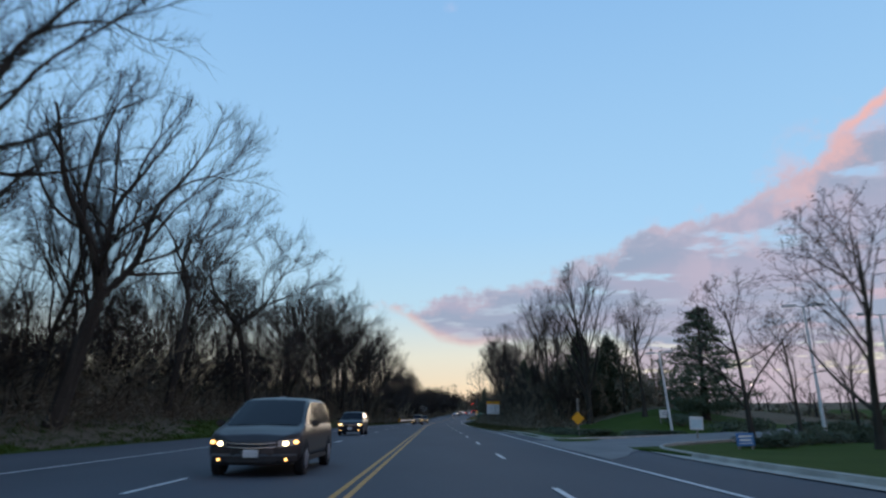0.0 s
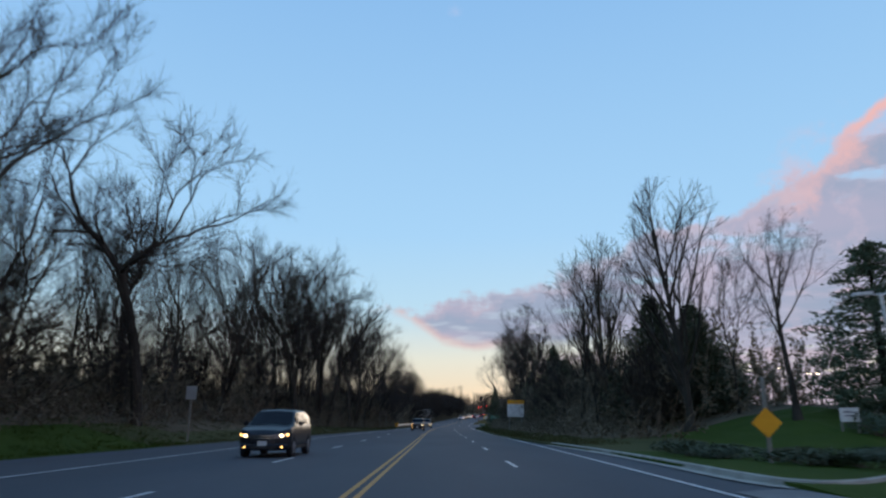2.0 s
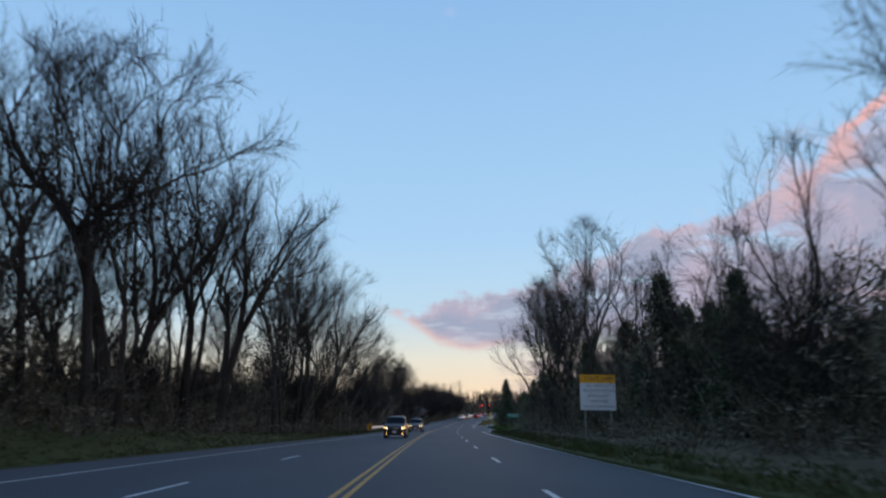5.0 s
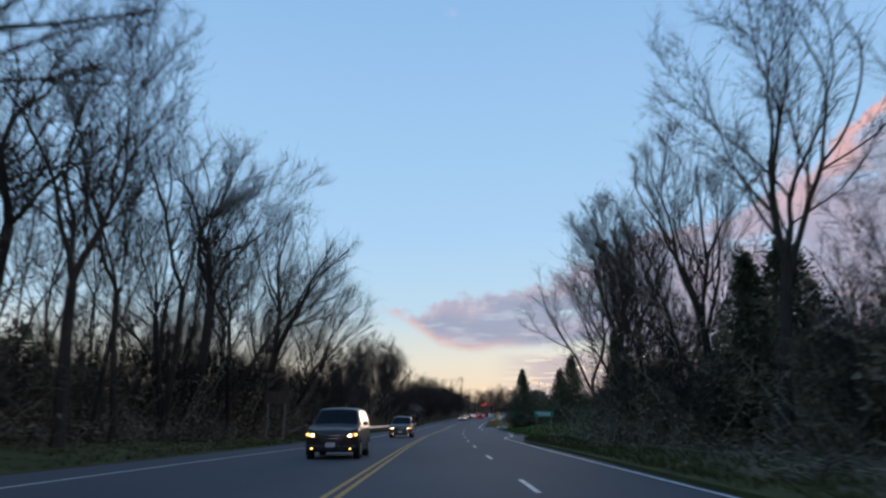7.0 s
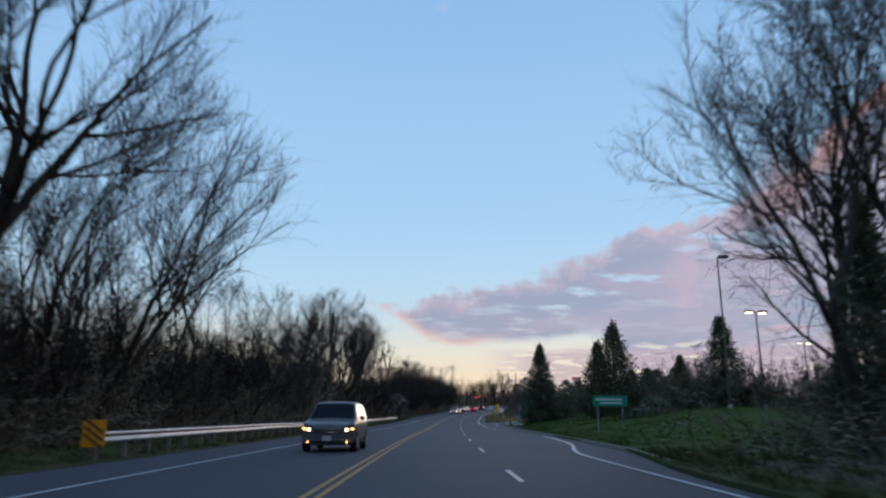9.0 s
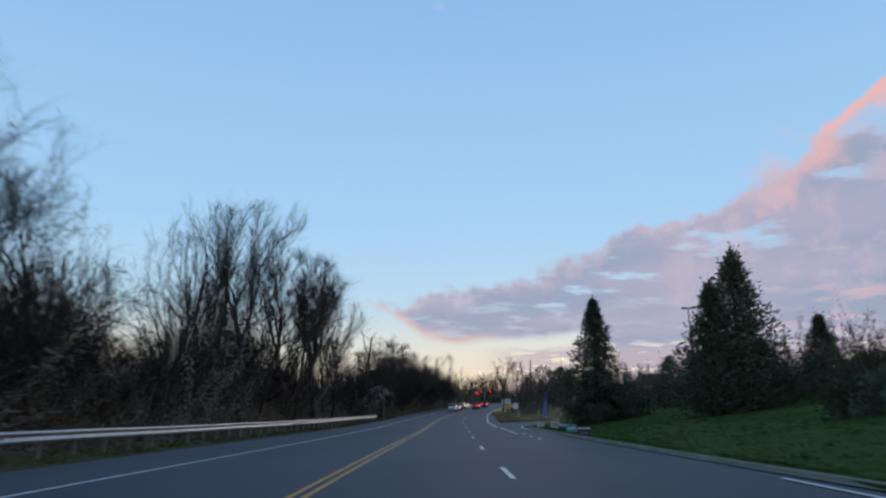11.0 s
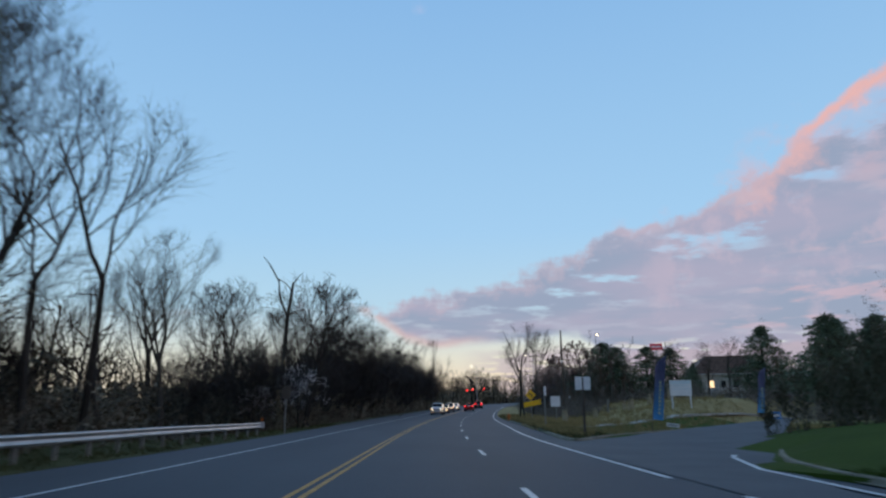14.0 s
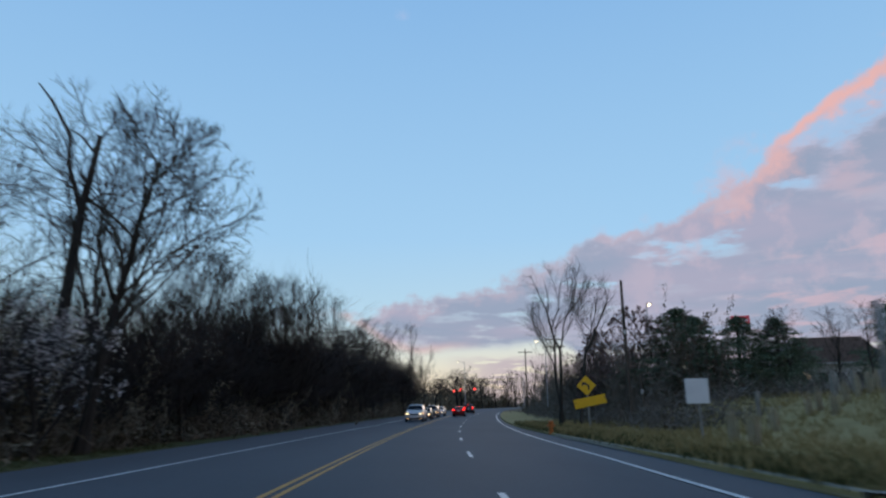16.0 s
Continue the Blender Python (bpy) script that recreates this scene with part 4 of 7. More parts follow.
def scatter(name, sources, places, mats, label, category):
    """One object of kind stuff: the sources' meshes joined at the places (x, y, z, turn, width, height)."""
    arrays = [[mesh_arrays(me) for me in src] for src in sources]
    verts, faces, index, n = [], [], [], 0
    for i, (x, y, z, turn, sw, sh) in enumerate(places):
        for k, (co, fs) in enumerate(arrays[i % len(arrays)]):
            c, s = math.cos(turn), math.sin(turn)
            q = np.stack([(co[:, 0] * c - co[:, 1] * s) * sw + x, (co[:, 0] * s + co[:, 1] * c) * sw + y, co[:, 2] * sh + z], 1)
            verts.append(q)
            faces.extend([tuple(v + n for v in f) for f in fs])
            index.extend([k] * len(fs))
            n += len(co)
    me = bpy.data.meshes.new(name)
    me.from_pydata(np.concatenate(verts).tolist(), [], faces)
    me.update()
    for m in mats:
        me.materials.append(m)
    me.polygons.foreach_set("material_index", index)
    return tagged(new(name, me), label, category, kind="stuff")


# ---- the woods, left of the road ----
rng = random.Random(5)
LEFT_LABEL = "tall bare deciduous tree with dark trunk beside the road"
# the trees that stand out: u from the centre line, y, height, kind, turn, lean towards the road
for u, y, tall, k, turn, lean in (
        (-16.5, 20, 21, "leaning", 10, 0.0), (-20, 24, 20, "upright", 20, 0.0), (-17.0, 34, 19.5, "leaning", 0, 0.04), (-20.5, 38.5, 18, "oval", 75, 0.0), (-23, 30, 19, "tall", 40, 0), (-22, 45, 19, "upright", 200, 0), (-18.6, 52.6, 20, "high", 10, 0.02), (-21, 59, 17, "oval", 140, 0),
        (-16.8, 69, 20.5, "gnarled", 350, 0.0), (-20, 74, 17.5, "high", 200, 0.0), (-20, 81, 17, "oval", 30, 0), (-18.5, 92, 18, "upright", 260, 0.0), (-17.5, 86, 15, "vase", 200, 0), (-16.5, 99, 17, "oval", 120, 0.0), (-14.8, 106, 22, "upright", 60, 0.02), (-14.0, 116, 21.5, "upright", 140, 0.0), (-15.6, 109.5, 22, "gnarled", 340, 0.0), (-17, 111, 21, "broad", 200, 0), (-20, 105, 14, "oval", 60, 0), (-22, 110, 15, "oval", 160, 0), (-20.5, 114, 14, "vase", 20, 0), (-23, 119, 15, "oval", 260, 0), (-18.5, 118, 22, "tall", 30, 0), (-16.5, 103.5, 19, "slim", 20, 0),
        (-13.6, 121.2, 21.5, "tall", 350, 0.03), (-12.2, 132.6, 19.5, "upright", 0, 0.03), (-15.5, 121, 19, "slim", 90, 0), (-18.5, 136, 22, "high", 20, 0), (-13.2, 139, 16.5, "slim", 0, 0.05), (-13.0, 144, 19, "slim", 70, 0.02), (-15, 149, 18, "oval", 210, 0), (-12.6, 154, 17.5, "slim", 30, 0.0),
        (-13.4, 163.5, 21.5, "tall", 350, 0.02), (-17, 166, 18, "slim", 30, 0), (-14.5, 155, 20, "broad", 10, 0), (-13.6, 149.5, 21, "high", 20, 0.0), (-14.2, 174, 18.6, "vase", 10, 0.03), (-17, 181, 14, "oval", 45, 0.0), (-13.5, 187, 13, "slim", 345, 0.05), (-12.6, 194, 12.5, "vase", 100, 0.0),
        (-14, 206, 11, 4, 10, 0), (-13, 216, 12, "oval", 70, 0), (-12.6, 228.5, 18, "upright", 20, 0.05), (-15, 226, 17, "oval", 80, 0), (-17.5, 229, 17, "slim", 120, 0), (-13, 235, 17.5, "oval", 45, 0.02), (-11.5, 240, 16.5, "slim", 75, 0.05), (-13.2, 243.5, 17.5, "round", 175, 0.02), (-11.0, 247, 16.5, "slim", 310, 0.06), (-12.2, 251.5, 16.8, "upright", 350, 0.03), (-13.4, 249.2, 16, "slim", 120, 0.02), (-12.6, 254, 15.5, "slim", 10, 0.03), (-12.0, 257.5, 14.5, "slim", 250, 0.03), (-14, 257, 16.5, "round", 95, 0.0), (-11.8, 261, 15.5, "slim", 60, 0.04),
        (-13, 265, 9, "oval", 215, 0.02), (-15.3, 278, 14.6, "upright", 40, 0), (-10.4, 296.6, 14.4, -1, 60, 0), (-18.4, 299.5, 14.8, -2, 190, 0), (-14.5, 306, 13.0, "round", 290, 0), (-22.5, 304, 13, "oval", 90, 0), (-26, 300, 16, 6, 20, 0), (-33, 296, 15, 0, 80, 0),
        (-12.2, 311, 11.5, "round", 100, 0), (-12.5, 320, 12.5, "round", 20, 0), (-12.0, 328, 11, "round", 200, 0), (-12.6, 337, 12.5, "round", 310, 0), (-12.0, 345, 11.5, "round", 70, 0), (-12.3, 359, 12.5, "round", 160, 0), (-11.6, 367, 12, "round", 260, 0), (-11.4, 383, 13, "round", 340, 0), (-13, 316, 14, "oval", 200, 0), (-11.5, 330, 14, "vase", 200, 0), (-11.5, 352, 16, "oval", 25, 0), (-11, 375, 16, "upright", 65, 0), (-10, 398, 18, "oval", 65, 0)):
    plant({-1: DOME[0], -2: DOME[1], **FORK}.get(k) or BARE[k], float(centre(y)) + u, y, tall, turn, LEFT_LABEL, lean=(lean, 0))
# a dead broken trunk stands between the two domed trees
snag = thing("dead_tree", pose(-7.3, 300, on_land(-7.3, 300, -0.2)), "dark dead tree trunk with a broken top", "tree", "bare roadside trees")
bm = bm_tube(0.34, 0.25, (0, 0, 0), (-0.2, 0, 5.5), 12)
bm_tube(0.25, 0.19, (-0.2, 0, 5.5), (0.0, 0.1, 10.5), 12, bm)
bm_tube(0.19, 0.11, (0.0, 0.1, 10.5), (0.45, 0.1, 14.3), 10, bm)
part("trunk", bm, M_BARK, snag)
for p0, p1, p2, r in (((0.0, 0.1, 10.7), (-0.9, 0.3, 13.0), (-1.0, 0.3, 14.6), 0.13), ((-1.0, 0.3, 14.4), (-1.9, 0.2, 16.0), (-2.6, 0.1, 16.9), 0.08), ((0.35, 0.1, 13.4), (-0.3, -0.1, 14.2), (-1.0, -0.2, 14.6), 0.06), ((0.05, 0.1, 11.0), (1.0, -0.2, 11.4), (2.0, -0.3, 11.3), 0.07), ((0.42, 0.1, 14.0), (1.0, 0.0, 14.9), (1.4, 0.0, 15.3), 0.05)):
    bm = bm_tube(r, r * 0.75, p0, p1, 8)
    bm_tube(r * 0.75, r * 0.4, p1, p2, 8, bm)
    part("branch", bm, M_BARK, snag)
# the rest of the wood behind them
for y in np.arange(2, 268, 7.0):
    for row in range(2):
        yy = y + rng.uniform(-2.4, 2.4)
        near = -19.0 if yy < 90 else -14.0
        if 194 < yy < 226 and row == 0:
            continue
        u = near - row * 6.0 - rng.uniform(0, 5)
        tall = rng.uniform(12, 20) if not 190 < yy < 230 else rng.uniform(6, 10)
        plant(rng.choice(SLIM), float(centre(yy)) + u, yy, tall, rng.uniform(0, 360), "slender bare tree in the crowded wood", group="trees of the wood", lean=(rng.uniform(-0.05, 0.08), rng.uniform(-0.05, 0.05)))
# low many-stemmed trees along the wood's edge and on the bend
def swell_bend(y):
    return 0.95 + 0.26 * math.sin(y * 0.23) + 0.18 * math.sin(y * 0.61 + 1)


for y0, y1, gap, u, tall0, tall1 in ((4, 96, 6.0, -19.0, 6.5, 10.5), (98, 150, 6.0, -15.5, 5, 8.5), (152, 266, 5.0, -13.2, 5, 9), (150, 270, 6.0, -18.5, 8, 12), (287, 318, 3.4, -11.5, 6.5, 9.5), (318, 432, 3.8, -12.0, 9, 13), (286, 330, 4.5, -17, 7, 10), (330, 432, 4.5, -16.5, 10, 13.0)):
    for y in np.arange(y0, y1, gap):
        yy = y + rng.uniform(-2, 2)
        plant(rng.choice(BUSHY), float(centre(yy)) + u - rng.uniform(0, 3), yy, rng.uniform(tall0, tall1) * (1.0 if yy < 280 else swell_bend(yy)), rng.uniform(0, 360), "low many-stemmed bare tree at the wood's edge", group="edge trees", width=rng.uniform(0.9, 1.25))
BRUSH = [brush_meshes(80 + i, sides=2, leaves=170) for i in range(4)]
SCRUB = [brush_meshes(180 + i, 18, 900, 7.2, 4.6, 3, (0.05, 0.14)) for i in range(4)]
BACK = [brush_meshes(190 + i, 8, 1250, 7.2, 5.0, 0, (0.10, 0.24), 0.62) for i in range(4)]
THICK = [brush_meshes(205 + i, 12, 1400, 7.2, 4.4, 0, (0.06, 0.16), 0.6) for i in range(4)]
DENSE = [brush_meshes(215 + i, 9, 1150, 7.2, 5.4, 0, (0.08, 0.19), 0.85) for i in range(4)]
FAR_BRUSH = [brush_meshes(195 + i, 5, 260, 3.2, 2.4, 0, (0.10, 0.26), 0.6) for i in range(3)]


def undergrowth(name, label, y0, y1, u_of, rows, high, seed, step=2.5, mats=None):
    """Rows of low clumps back from the edge; rows are (distance back, height factor, width)."""
    r = random.Random(seed)
    places = []
    for back, tall, wide in rows:
        for y in np.arange(y0, y1, step * wide):
            yy = y + r.uniform(-1.0, 1.0)
            u = u_of(yy) + math.copysign(back + r.uniform(-1.0, 1.2), u_of(yy))
            x = float(centre(yy)) + u
            places.append((x, yy, on_land(x, yy, -0.1), r.uniform(0, 6.28), wide * r.uniform(0.8, 1.3), high * tall / 3.2 * r.uniform(0.55, 1.25)))
    return scatter(name, BRUSH, places, mats or [M_BRUSH, M_DRYLEAF], label, "undergrowth")


def swell(y, seed):
    """Slow ups and downs of a wood's height along the road, about 1."""
    return 0.92 + 0.26 * math.sin(y * 0.19 + seed) + 0.16 * math.sin(y * 0.47 + seed * 2.3)


def scrub(label, y0, y1, u_of, backs, tall, seed, step=3.6, mats=None, near=7, thick=None):
    """Tall tangled scrub behind the low edge."""
    r = random.Random(seed)
    places = []
    deep = []
    for back in backs:
        for y in np.arange(y0, y1, step):
            yy = y + r.uniform(-1.6, 1.6)
            u = u_of(yy) + math.copysign(back + r.uniform(-1.5, 1.5), u_of(yy))
            x = float(centre(yy)) + u
            (places if back < near else deep).append((x, yy, on_land(x, yy, -0.1), r.uniform(0, 6.28), r.uniform(0.7, 1.1), tall / 7.2 * r.uniform(0.6, 1.2) * (1 + 0.02 * back) * swell(yy, seed + back)))
    if deep:
        scatter("deep_scrub", BACK, deep, mats or [M_BRUSH, M_DRYLEAF], label + ", further in", "undergrowth")
    if places:
        scatter("tall_scrub", thick or SCRUB, places, mats or [M_BRUSH, M_DRYLEAF], label, "undergrowth")


def wood_edge(y):
    return -17.0 + 4.2 * float(smooth(y, 75, 115))


def thicket_edge(y):
    return 11.4 + 0.5 * math.sin(y * 0.3)


LOW = ((0, 0.55, 1.0), (2.0, 1.0, 1.2))
undergrowth("undergrowth", "dense brown leafless undergrowth at the wood's edge", -6, 150, wood_edge, LOW, 3.2, 1)
scrub("tall dark tangle of scrub under the bare trees", -6, 98, wood_edge, (4.5, 7.5, 11, 15), 6.5, 31, 3.2)
scrub("dark tangle of scrub under the tallest trees", 98, 150, wood_edge, (4.5, 7.5, 11, 15), 6.4, 41, 3.0)
undergrowth("undergrowth", "dense brown leafless undergrowth behind the guardrail", 150, 268, lambda y: -11.6, LOW, 3.0, 2)
scrub("tall dark tangle of scrub behind the guardrail", 150, 268, lambda y: -11.6, (3.5, 7.2, 11, 15), 6.7, 32, 2.8, None, 7.5, THICK)
undergrowth("undergrowth", "tall brown scrub along the road bend", 290, 430, lambda y: -11.0, ((0, 0.8, 1.1),), 3.2, 3)
scrub("tall brown scrub and saplings along the road bend", 291, 430, lambda y: -12.0, (1, 5, 9, 14), 5.2, 33, 3.2, None, 9, DENSE)
undergrowth("undergrowth", "dense dark thicket beside the right lane", 68, 164, thicket_edge, LOW, 2.7, 4)
scrub("tall dark thicket of scrub and saplings", 74, 150, thicket_edge, (3.6, 7.5, 11, 15), 6.4, 34, 3.3)
scrub("low dark thicket at the end of the wood", 148, 164, thicket_edge, (3.4, 6.5, 10, 14), 6.0, 39, 2.8)
undergrowth("undergrowth", "dark scrub behind the meadow bank", 288, 350, lambda y: 34.0 - 14.0 * float(smooth(y, 298, 330)), ((0, 0.8, 1.0), (2.5, 1.0, 1.2), (5, 1.3, 1.5)), 2.4, 6, 1.7, [M_SCRUB, M_SCRUBLEAF])
undergrowth("undergrowth", "tangled brown scrub round the bend sign", 303, 420, lambda y: 13.5, ((0, 0.5, 0.9), (2, 0.8, 1.1), (4, 1.0, 1.3)), 2.6, 7, 1.8, [M_SCRUB, M_SCRUBLEAF])
scrub("brown saplings and scrub behind the bend sign", 322, 420, lambda y: 15.5, (2, 5, 9), 7.0, 37, 3.6, [M_SCRUB, M_SCRUBLEAF], 3)
HEDGE = [brush_meshes(225 + i, 10, 1300, 3.2, 2.4, 1, (0.045, 0.115), 1.2) for i in range(3)]


def hedge_line(y):
    return 26.5 + 4.0 * float(1 - smooth(y, 196, 212)) - 8.8 * float(smooth(y, 228, 266))


hedge_places = []
hr = random.Random(8)
for back, tall in ((0, 0.95), (1.6, 1.15), (3.4, 1.3)):
    for y in np.arange(180, 262.5, 2.2):
        yy = y + hr.uniform(-0.7, 0.7)
        x = float(centre(yy)) + hedge_line(yy) + back + hr.uniform(-0.5, 0.5)
        hedge_places.append((x, yy, on_land(x, yy, -0.1), hr.uniform(0, 6.28), hr.uniform(0.6, 0.9), 1.45 * tall * hr.uniform(0.8, 1.15)))
scatter("hedge", HEDGE, hedge_places, [M_BRUSH, M_HEDGE], "dark overgrown hedge along the top of the grass mound", "hedge")

# ---- far woods on both sides and on the ridge ahead ----
far_src = [[chains_mesh("far", c, M_TWIG, low=True)] for c in FAR]
far_places = []
fr = random.Random(9)
for _ in range(90):
    y = fr.uniform(420, 900)
    side = fr.choice((-1, 1))
    u = side * (14 + abs(fr.gauss(0, 22)))
    x = float(centre(y)) + u
    far_places.append((x, y, on_land(x, y, -0.2), fr.uniform(0, 6.28), fr.uniform(0.8, 1.5), fr.uniform(0.7, 1.4)))
for _ in range(120):
    y = fr.uniform(500, 640)
    x = fr.uniform(-40, 52) if y < 560 else fr.uniform(-60, 75)
    if abs(x - float(centre(y))) < 12:
        continue
    far_places.append((x, y, on_land(x, y, -0.3), fr.uniform(0, 6.28), fr.uniform(1.0, 1.6), fr.uniform(0.9, 1.5)))
for _ in range(40):
    y, x = fr.uniform(900, 1100), fr.uniform(-60, 420)
    far_places.append((x, y, on_land(x, y, -0.5), fr.uniform(0, 6.28), fr.uniform(1.5, 2.5), fr.uniform(1.1, 1.7)))
for _ in range(70):
    y = fr.uniform(120, 420)
    x = float(centre(y)) + fr.uniform(62, 120)
    far_places.append((x, y, on_land(x, y, -0.2), fr.uniform(0, 6.28), fr.uniform(0.9, 1.4), fr.uniform(0.55, 0.95)))
for _ in range(50):
    y = fr.uniform(270, 420)
    x = float(centre(y)) - fr.uniform(20, 70)
    far_places.append((x, y, on_land(x, y, -0.2), fr.uniform(0, 6.28), fr.uniform(0.8, 1.2), fr.uniform(0.7, 1.1)))
scatter("far_trees", far_src, far_places, [M_TWIG], "distant bare woods on the rising ground", "woods")
far_brush = []
for _ in range(170):
    y = fr.uniform(500, 640)
    x = fr.uniform(-40, 60)
    if abs(x - float(centre(y))) < 12:
        continue
    far_brush.append((x, y, on_land(x, y, -0.2), fr.uniform(0, 6.28), fr.uniform(2.2, 3.6), fr.uniform(2.0, 4.2)))
for _ in range(160):
    y = fr.uniform(430, 1000)
    side = fr.choice((-1, 1))
    x = float(centre(y)) + side * (15 + abs(fr.gauss(0, 30)))
    far_brush.append((x, y, on_land(x, y, -0.2), fr.uniform(0, 6.28), fr.uniform(2.0, 4.0), fr.uniform(1.6, 3.2)))
for _ in range(90):
    y = fr.uniform(60, 420)
    x = float(centre(y)) + fr.uniform(60, 110)
    far_brush.append((x, y, on_land(x, y, -0.2), fr.uniform(0, 6.28), fr.uniform(2.0, 3.2), fr.uniform(0.8, 1.6)))
for _ in range(380):
    y = fr.uniform(-10, 420)
    x = float(centre(y)) - fr.uniform(30, 62)
    far_brush.append((x, y, on_land(x, y, -0.2), fr.uniform(0, 6.28), fr.uniform(2.2, 3.4), fr.uniform(1.8, 3.4)))
for _ in range(60):
    y = fr.uniform(92, 168)
    x = float(centre(y)) + fr.uniform(23, 31) + 0.2 * max(0.0, y - 120)
    far_brush.append((x, y, on_land(x, y, -0.2), fr.uniform(0, 6.28), fr.uniform(2.0, 3.0), fr.uniform(2.2, 3.5)))
scatter("far_scrub", FAR_BRUSH, far_brush, [M_BRUSH, M_DRYLEAF], "dark scrub under the distant woods", "undergrowth")

# ---- trees on the right ----
RIGHT_LABEL = "bare deciduous tree rising out of the thicket"
for u, y, tall, k, turn, lean in (
        (16.8, 69.5, 16.8, -1, 0, 0), (15.4, 85, 17, 6, 40, 0), (13.7, 86, 15.0, 1, 140, 0), (17.5, 92, 15, 6, 210, 0), (20.7, 64, 12.0, 1, 330, 0),
        (17.0, 124.6, 14.0, "slim", 10, 0), (14.1, 131.6, 19.5, "upright", 180, 0), (14.8, 139, 17, "upright", 60, 0), (15.2, 152.5, 19, "slim", 200, -0.01), (14.5, 157, 19, "upright", 140, 0), (15.2, 163.3, 20.5, "broad", 60, -0.01), (17.2, 168.5, 20, "upright", 190, -0.02), (17.0, 110, 12.5, "oval", 90, 0), (16.5, 101, 14, "oval", 30, 0), (19.5, 163, 18, "oval", 20, 0), (16.5, 147, 17.5, "oval", 75, 0), (20.5, 172, 13, 2, 60, 0), (18.8, 165.5, 19, "upright", 100, 0), (19.6, 169, 17, "oval", 250, 0),
        (18.3, 26.5, 10.4, -2, 30, 0), (19.6, 40, 10.0, -3, 100, 0), (25.5, 46, 8.5, -2, 0, 0), (33, 52, 9, 0, 0, 0), (10.6, 317, 12.4, "slim", 40, 0), (12.2, 318, 12.0, "slim", 150, 0), (11.3, 320, 10.5, "slim", 250, 0), (19.7, 330, 9.6, -5, 0, 0), (17.2, 333, 8.2, -5, 90, 0), (15.4, 328, 6.5, -5, 10, 0), (34.2, 330, 8.4, -2, 0, 0), (38.5, 330, 8.4, -3, 0, 0), (41.4, 329, 9.0, -2, 200, 0), (15.6, 334, 7.4, -4, 140, 0)):
    plant({-1: FAN, -2: BUD[0], -3: BUD[1], -4: BUSHY[0], -5: BROWN, **FORK}.get(k) or BARE[k], float(centre(y)) + u, y, tall, turn, RIGHT_LABEL, lean=(lean, 0))
for y in np.arange(72, 168, 4.4):
    yy = y + rng.uniform(-1.5, 1.5)
    u = 13.5 + rng.uniform(0, 9)
    plant(rng.choice(SLIM), float(centre(yy)) + u, yy, rng.uniform(8, 13.5), rng.uniform(0, 360), "slender bare tree in the crowded thicket", group="trees of the thicket", lean=(rng.uniform(-0.08, 0.05), 0))
for y in np.arange(70, 164, 6.0):
    yy = y + rng.uniform(-2, 2)
    plant(rng.choice(BUSHY), float(centre(yy)) + 13.0 + rng.uniform(0, 4), yy, rng.uniform(4.5, 7.5), rng.uniform(0, 360), "low many-stemmed bare tree in the thicket", group="thicket trees")
for y in np.arange(118, 166, 8.0):
    yy = y + rng.uniform(-2, 2)
    plant(rng.choice(BUSHY), float(centre(yy)) + 17.0 + rng.uniform(0, 4), yy, rng.uniform(6, 9), rng.uniform(0, 360), "low many-stemmed bare tree in the thicket", group="thicket trees")
